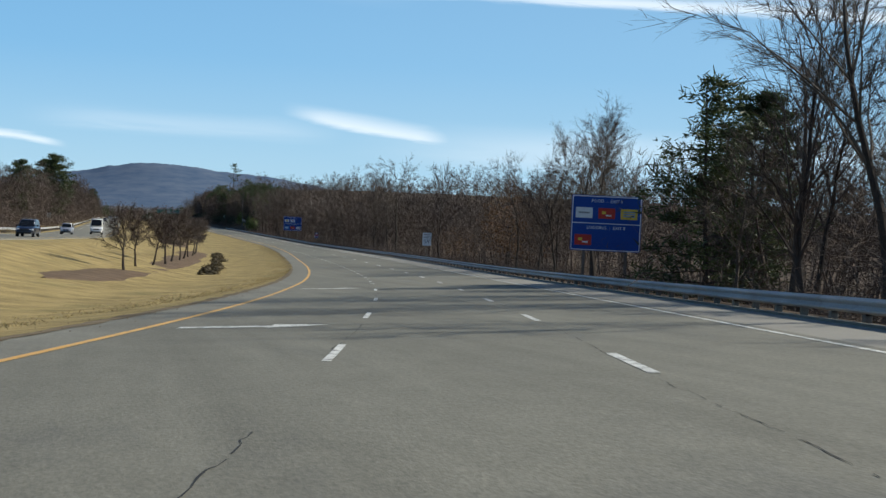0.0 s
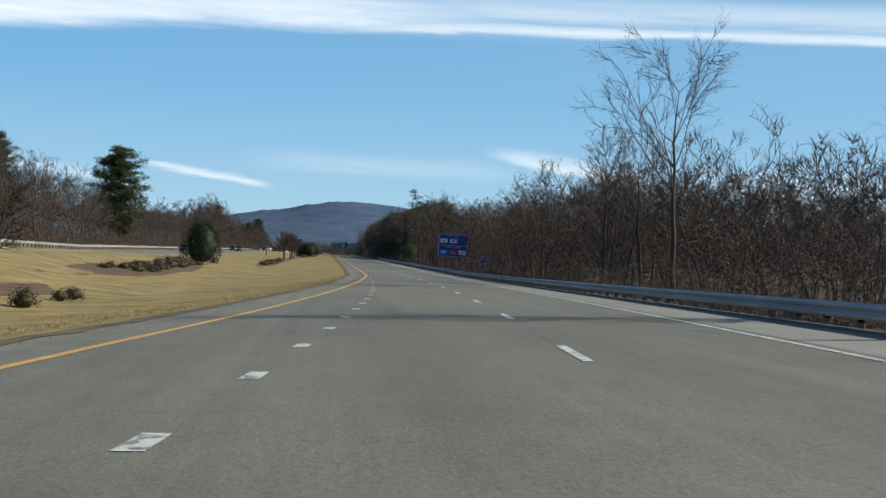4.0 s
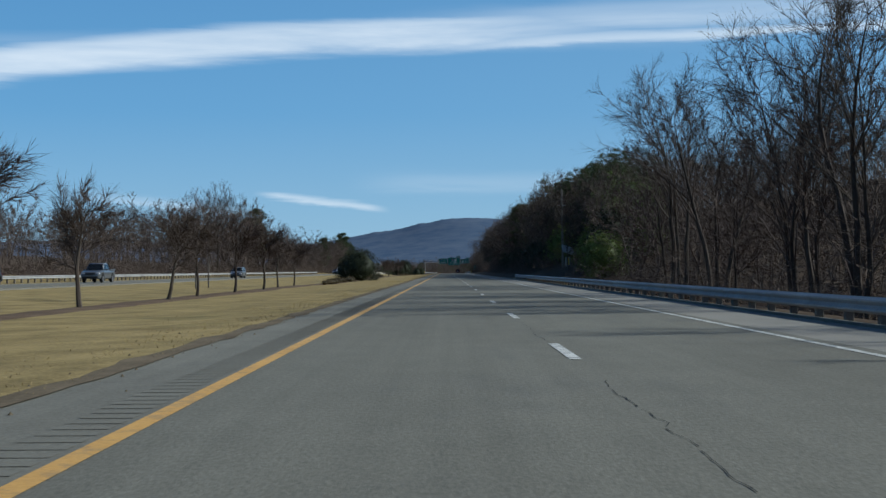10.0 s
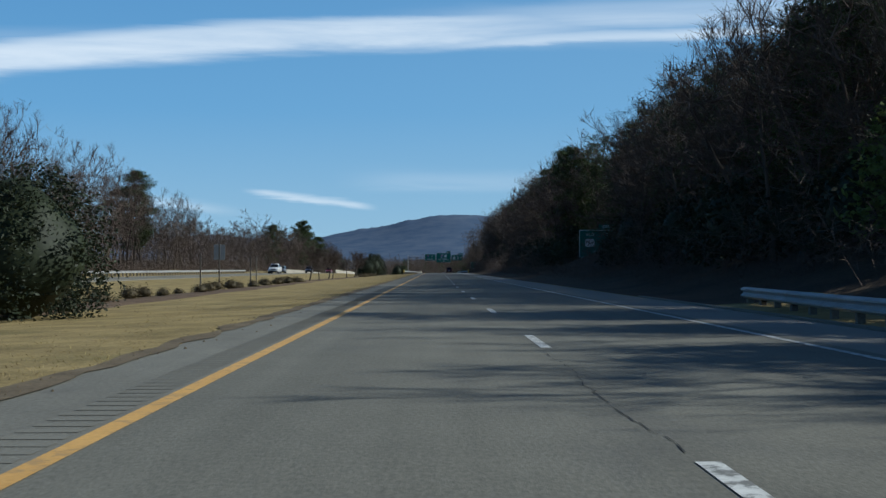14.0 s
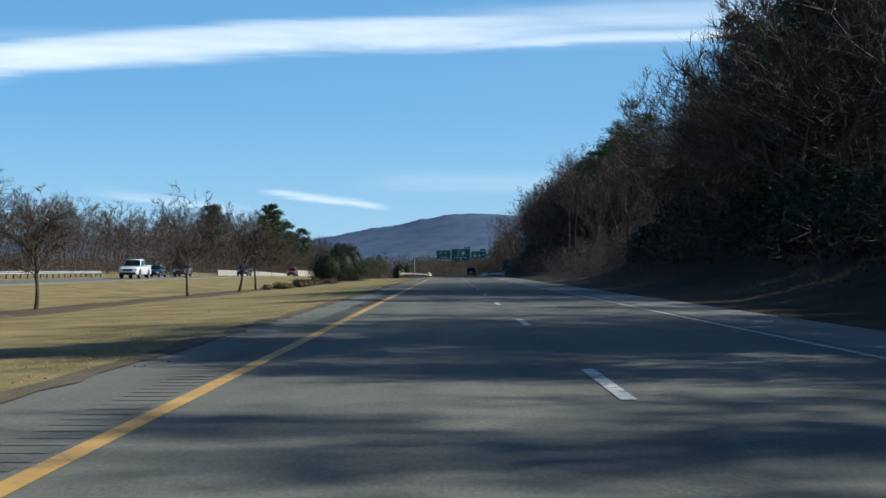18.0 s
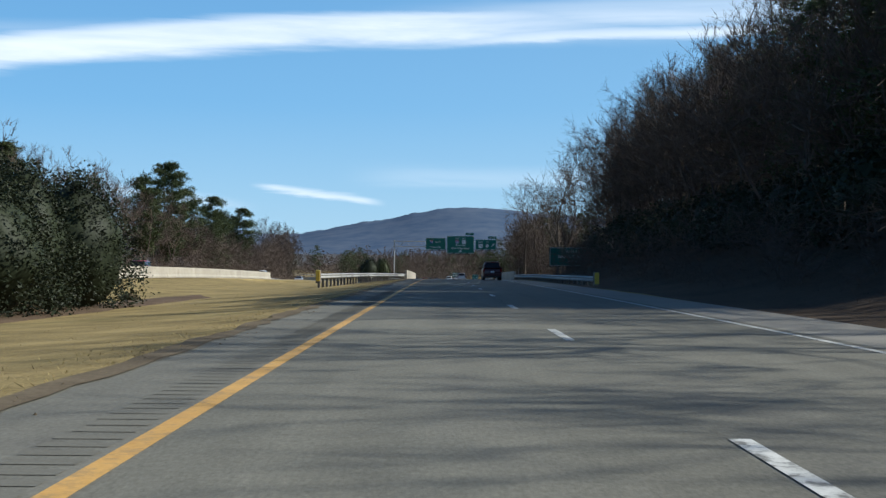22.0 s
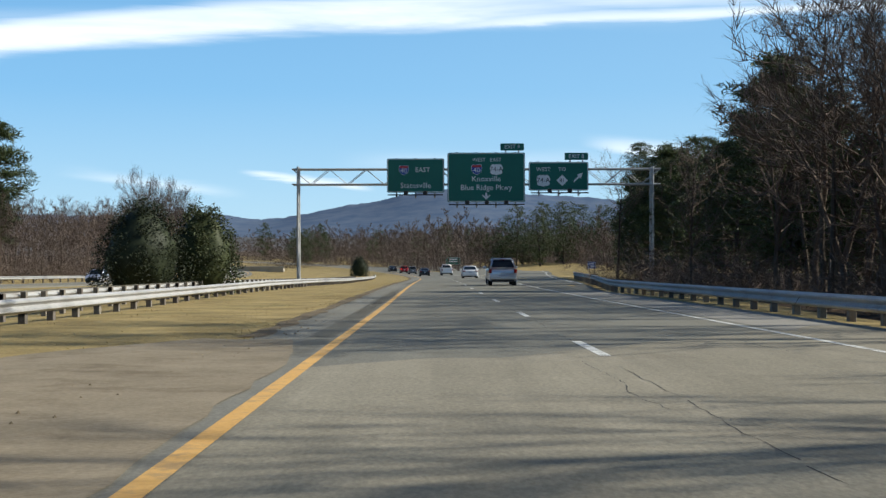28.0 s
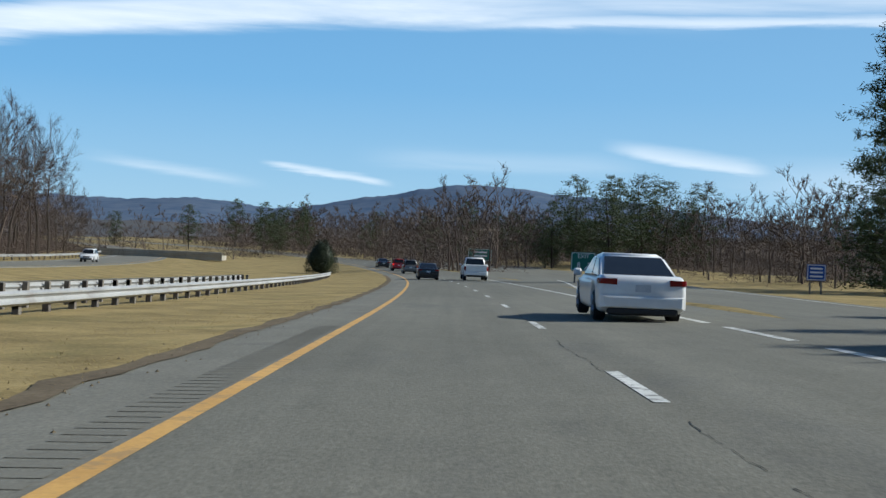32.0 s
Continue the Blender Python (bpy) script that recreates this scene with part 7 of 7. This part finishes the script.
    # wheels
    for sx in (-1, 1):
        for y in (ya, yb):
            wheel = new("wheel")
            wheel.parent = t
            wheel.matrix_basis = Matrix.Translation((sx * (w - 0.145), y, r))
            bm = bmesh.new()
            rod(bm, (-0.12, 0, 0), (0.12, 0, 0), r, sides=26)
            bmesh.ops.bevel(bm, geom=[e for e in bm.edges if e.calc_face_angle(0) > 0.8], offset=0.03, segments=2, affect="EDGES")
            part("tyre", bm, M_TYRE, wheel)
            bm = bmesh.new()
            rod(bm, (sx * 0.05, 0, 0), (sx * 0.123, 0, 0), r * 0.66, sides=20)
            part("rim", bm, M_TRIM, wheel)
            for k in range(5):
                a = radians(72 * k)
                bm = bmesh.new()
                rod(bm, (sx * 0.128, math.cos(a) * r * 0.10, math.sin(a) * r * 0.10), (sx * 0.128, math.cos(a) * r * 0.64, math.sin(a) * r * 0.64), 0.035, sides=5)
                part("spoke", bm, M_RIM, wheel)
    # lamps, bumpers, plate, mirrors
    for sx in (-1, 1):
        zl = {"suv": 0.90, "sedan": 0.86, "pickup": 1.02, "van": 1.0}[kind]
        hl = {"suv": 0.13, "sedan": 0.065, "pickup": 0.20, "van": 0.22}[kind]
        wl = {"suv": 0.76, "sedan": 0.58, "pickup": 0.84, "van": 0.86}[kind]
        lens = []
        for y, k in ((y0 - 0.012, 0.845), (y0 + 0.012, 0.925), (y0 + 0.06, 0.958), (y0 + 0.24, 0.992)):
            lens.append([(sx * w * wl, y, zl - hl), (sx * w * k, y, zl - hl * 0.8), (sx * w * (k + 0.012), y, zl), (sx * w * k, y, zl + hl * 0.9), (sx * w * wl, y, zl + hl)])
        bm = loft(lens)
        part("tail_lamp", bm, M_BRAKE if braking else M_RED, t, "red tail lamp")
        part("headlamp", boxed(sx * w * 0.70 - 0.20, sx * w * 0.70 + 0.17, y1 - 0.26, y1 - 0.035, hood - 0.36, hood - 0.20, 0.03), M_LAMP, t, "clear headlamp")
        part("door_mirror", boxed(sx * (w + 0.09) - 0.09, sx * (w + 0.09) + 0.09, fb - 0.55, fb - 0.42, belt - 0.03, belt + 0.14, 0.04), body_paint, t)
    bump = []
    for y, k, in_ in ((y0 - 0.06, 0.74, 0.05), (y0 - 0.05, 0.86, 0.02), (y0 + 0.0, 0.935, 0.0), (y0 + 0.14, 0.975, 0.0), (y0 + 0.34, 0.985, 0.0)):
        bump.append([(-w * k, y, zb + 0.10 + in_), (w * k, y, zb + 0.10 + in_), (w * k, y, zb + 0.36 - in_), (-w * k, y, zb + 0.36 - in_)])
    part("rear_bumper", loft(bump), body_paint, t)
    part("rear_valance", boxed(-w * 0.78, w * 0.78, y0 - 0.045, y0 + 0.2, zb - 0.04, zb + 0.115, 0.04), M_TRIM, t)
    part("number_plate", boxed(-0.16, 0.16, y0 - 0.005, y0 + 0.03, tail - 0.32 if kind != "sedan" else 0.66, tail - 0.17 if kind != "sedan" else 0.81), M_PLATE, t)
    part("front_bumper", boxed(-w * 0.80, w * 0.80, y1 - 0.22, y1 + 0.03, zb + 0.02, zb + 0.26, 0.06), M_TRIM, t)
    part("grille", boxed(-w * 0.48, w * 0.48, y1 - 0.20, y1 + 0.005, hood - 0.42, hood - 0.22, 0.02), M_TRIM, t)
    if kind == "suv":
        for sx in (-1, 1):
            bm = bmesh.new()
            rod(bm, (sx * rw * 0.90, rt + 0.15, H + 0.03), (sx * rw * 0.90, ft - 0.15, H + 0.02), 0.022, sides=6)
            rod(bm, (sx * rw * 0.90, rt + 0.15, H - 0.06), (sx * rw * 0.90, rt + 0.15, H + 0.03), 0.022, sides=6)
            rod(bm, (sx * rw * 0.90, ft - 0.15, H - 0.06), (sx * rw * 0.90, ft - 0.15, H + 0.02), 0.022, sides=6)
            part("roof_rail", bm, M_TRIM, t)
        part("spoiler", boxed(-rw * 0.86, rw * 0.86, rt - 0.10, rt + 0.12, H - 0.09, H - 0.03, 0.02), body_paint, t)
    if kind in ("suv", "sedan"):
        bm = bmesh.new()
        rod(bm, (0, rt + 0.28, H - 0.02), (0, rt + 0.16, H + 0.07), 0.035, 0.012, 6)
        part("aerial_fin", bm, M_TRIM, t)
        part("brake_light_bar", boxed(-0.14, 0.14, rt - 0.115 if kind == "suv" else rt - 0.02, rt - 0.10 if kind == "suv" else rt + 0.0, H - 0.085, H - 0.06), M_BRAKE if braking else M_RED, t)
    if kind == "pickup":
        for sx in (-1, 1):
            part("bed_side", boxed(sx * w * 0.93 - 0.05, sx * w * 0.93 + 0.05, y0 + 0.1, rb, belt - 0.05, belt + 0.12, 0.02), body_paint, t)
        part("tailgate", boxed(-w * 0.86, w * 0.86, y0 - 0.02, y0 + 0.06, zb + 0.36, tail + 0.10, 0.03), body_paint, t)
    return t


car(at_road(778.4, 3.98, 0.0), "dark red wagon with silver roof rails and dark rear window", "suv", "dark red")
car(at_road(923.5, 3.56, 0.0), "dusty silver wagon with a dark rear window", "suv", "silver")
car(at_road(991.4, 3.7, 0.0), "white sedan casting a dark shadow on the asphalt", "sedan", "white")
car(at_road(1071.0, -0.2, 0.0), "dark sedan keeping to the lane far ahead", "sedan", "black")
car(at_road(1068.0, 3.6, 0.0), "white pickup truck far ahead near the exit", "pickup", "white")
car(at_road(1112.0, 0.0, 0.0), "distant grey car rounding the bend", "suv", "grey")
car(at_road(1134.0, 0.1, 0.0), "distant dark red car with lit brake lamps rounding the bend", "suv", "red", True)
car(at_road(1160.0, 0.2, 0.0), "distant black car rounding the bend", "sedan", "black")
for s, n, kind, colour, label in (
        (124, -31.4, "suv", "navy", "dark oncoming car on the opposite carriageway"), (193, -34.8, "suv", "silver", "silver oncoming wagon on the opposite carriageway"), (214, -31.4, "van", "white", "white oncoming van on the opposite carriageway"),
        (381, -34.8, "sedan", "navy", "dark blue oncoming sedan before the pale guardrail"), (397, -34.8, "suv", "black", "black oncoming wagon before the pale guardrail"), (428, -34.8, "pickup", "grey", "grey oncoming pickup truck before the pale guardrail"),
        (491, -31.4, "suv", "grey", "dark grey oncoming wagon beyond the median"), (510, -34.8, "suv", "black", "black oncoming wagon following another"),
        (669, -31.4, "pickup", "white", "bright white oncoming pickup truck"), (692, -34.8, "sedan", "navy", "dark oncoming sedan behind a white pickup"), (707, -34.8, "suv", "grey", "grey oncoming wagon beyond the median"),
        (735, -31.4, "suv", "navy", "dark blue oncoming wagon near the bridge"), (793, -31.4, "suv", "red", "red oncoming wagon beside the concrete parapet"),
        (903, -34.8, "suv", "white", "white oncoming wagon behind the guardrails"), (982, -34.8, "sedan", "silver", "silver oncoming sedan behind the guardrails"), (1125, -33.5, "suv", "white", "white oncoming wagon before the overpass")):
    car(at_road(s, n + float(opp(s)), 0.0, 180), label, kind, colour, group="oncoming traffic")
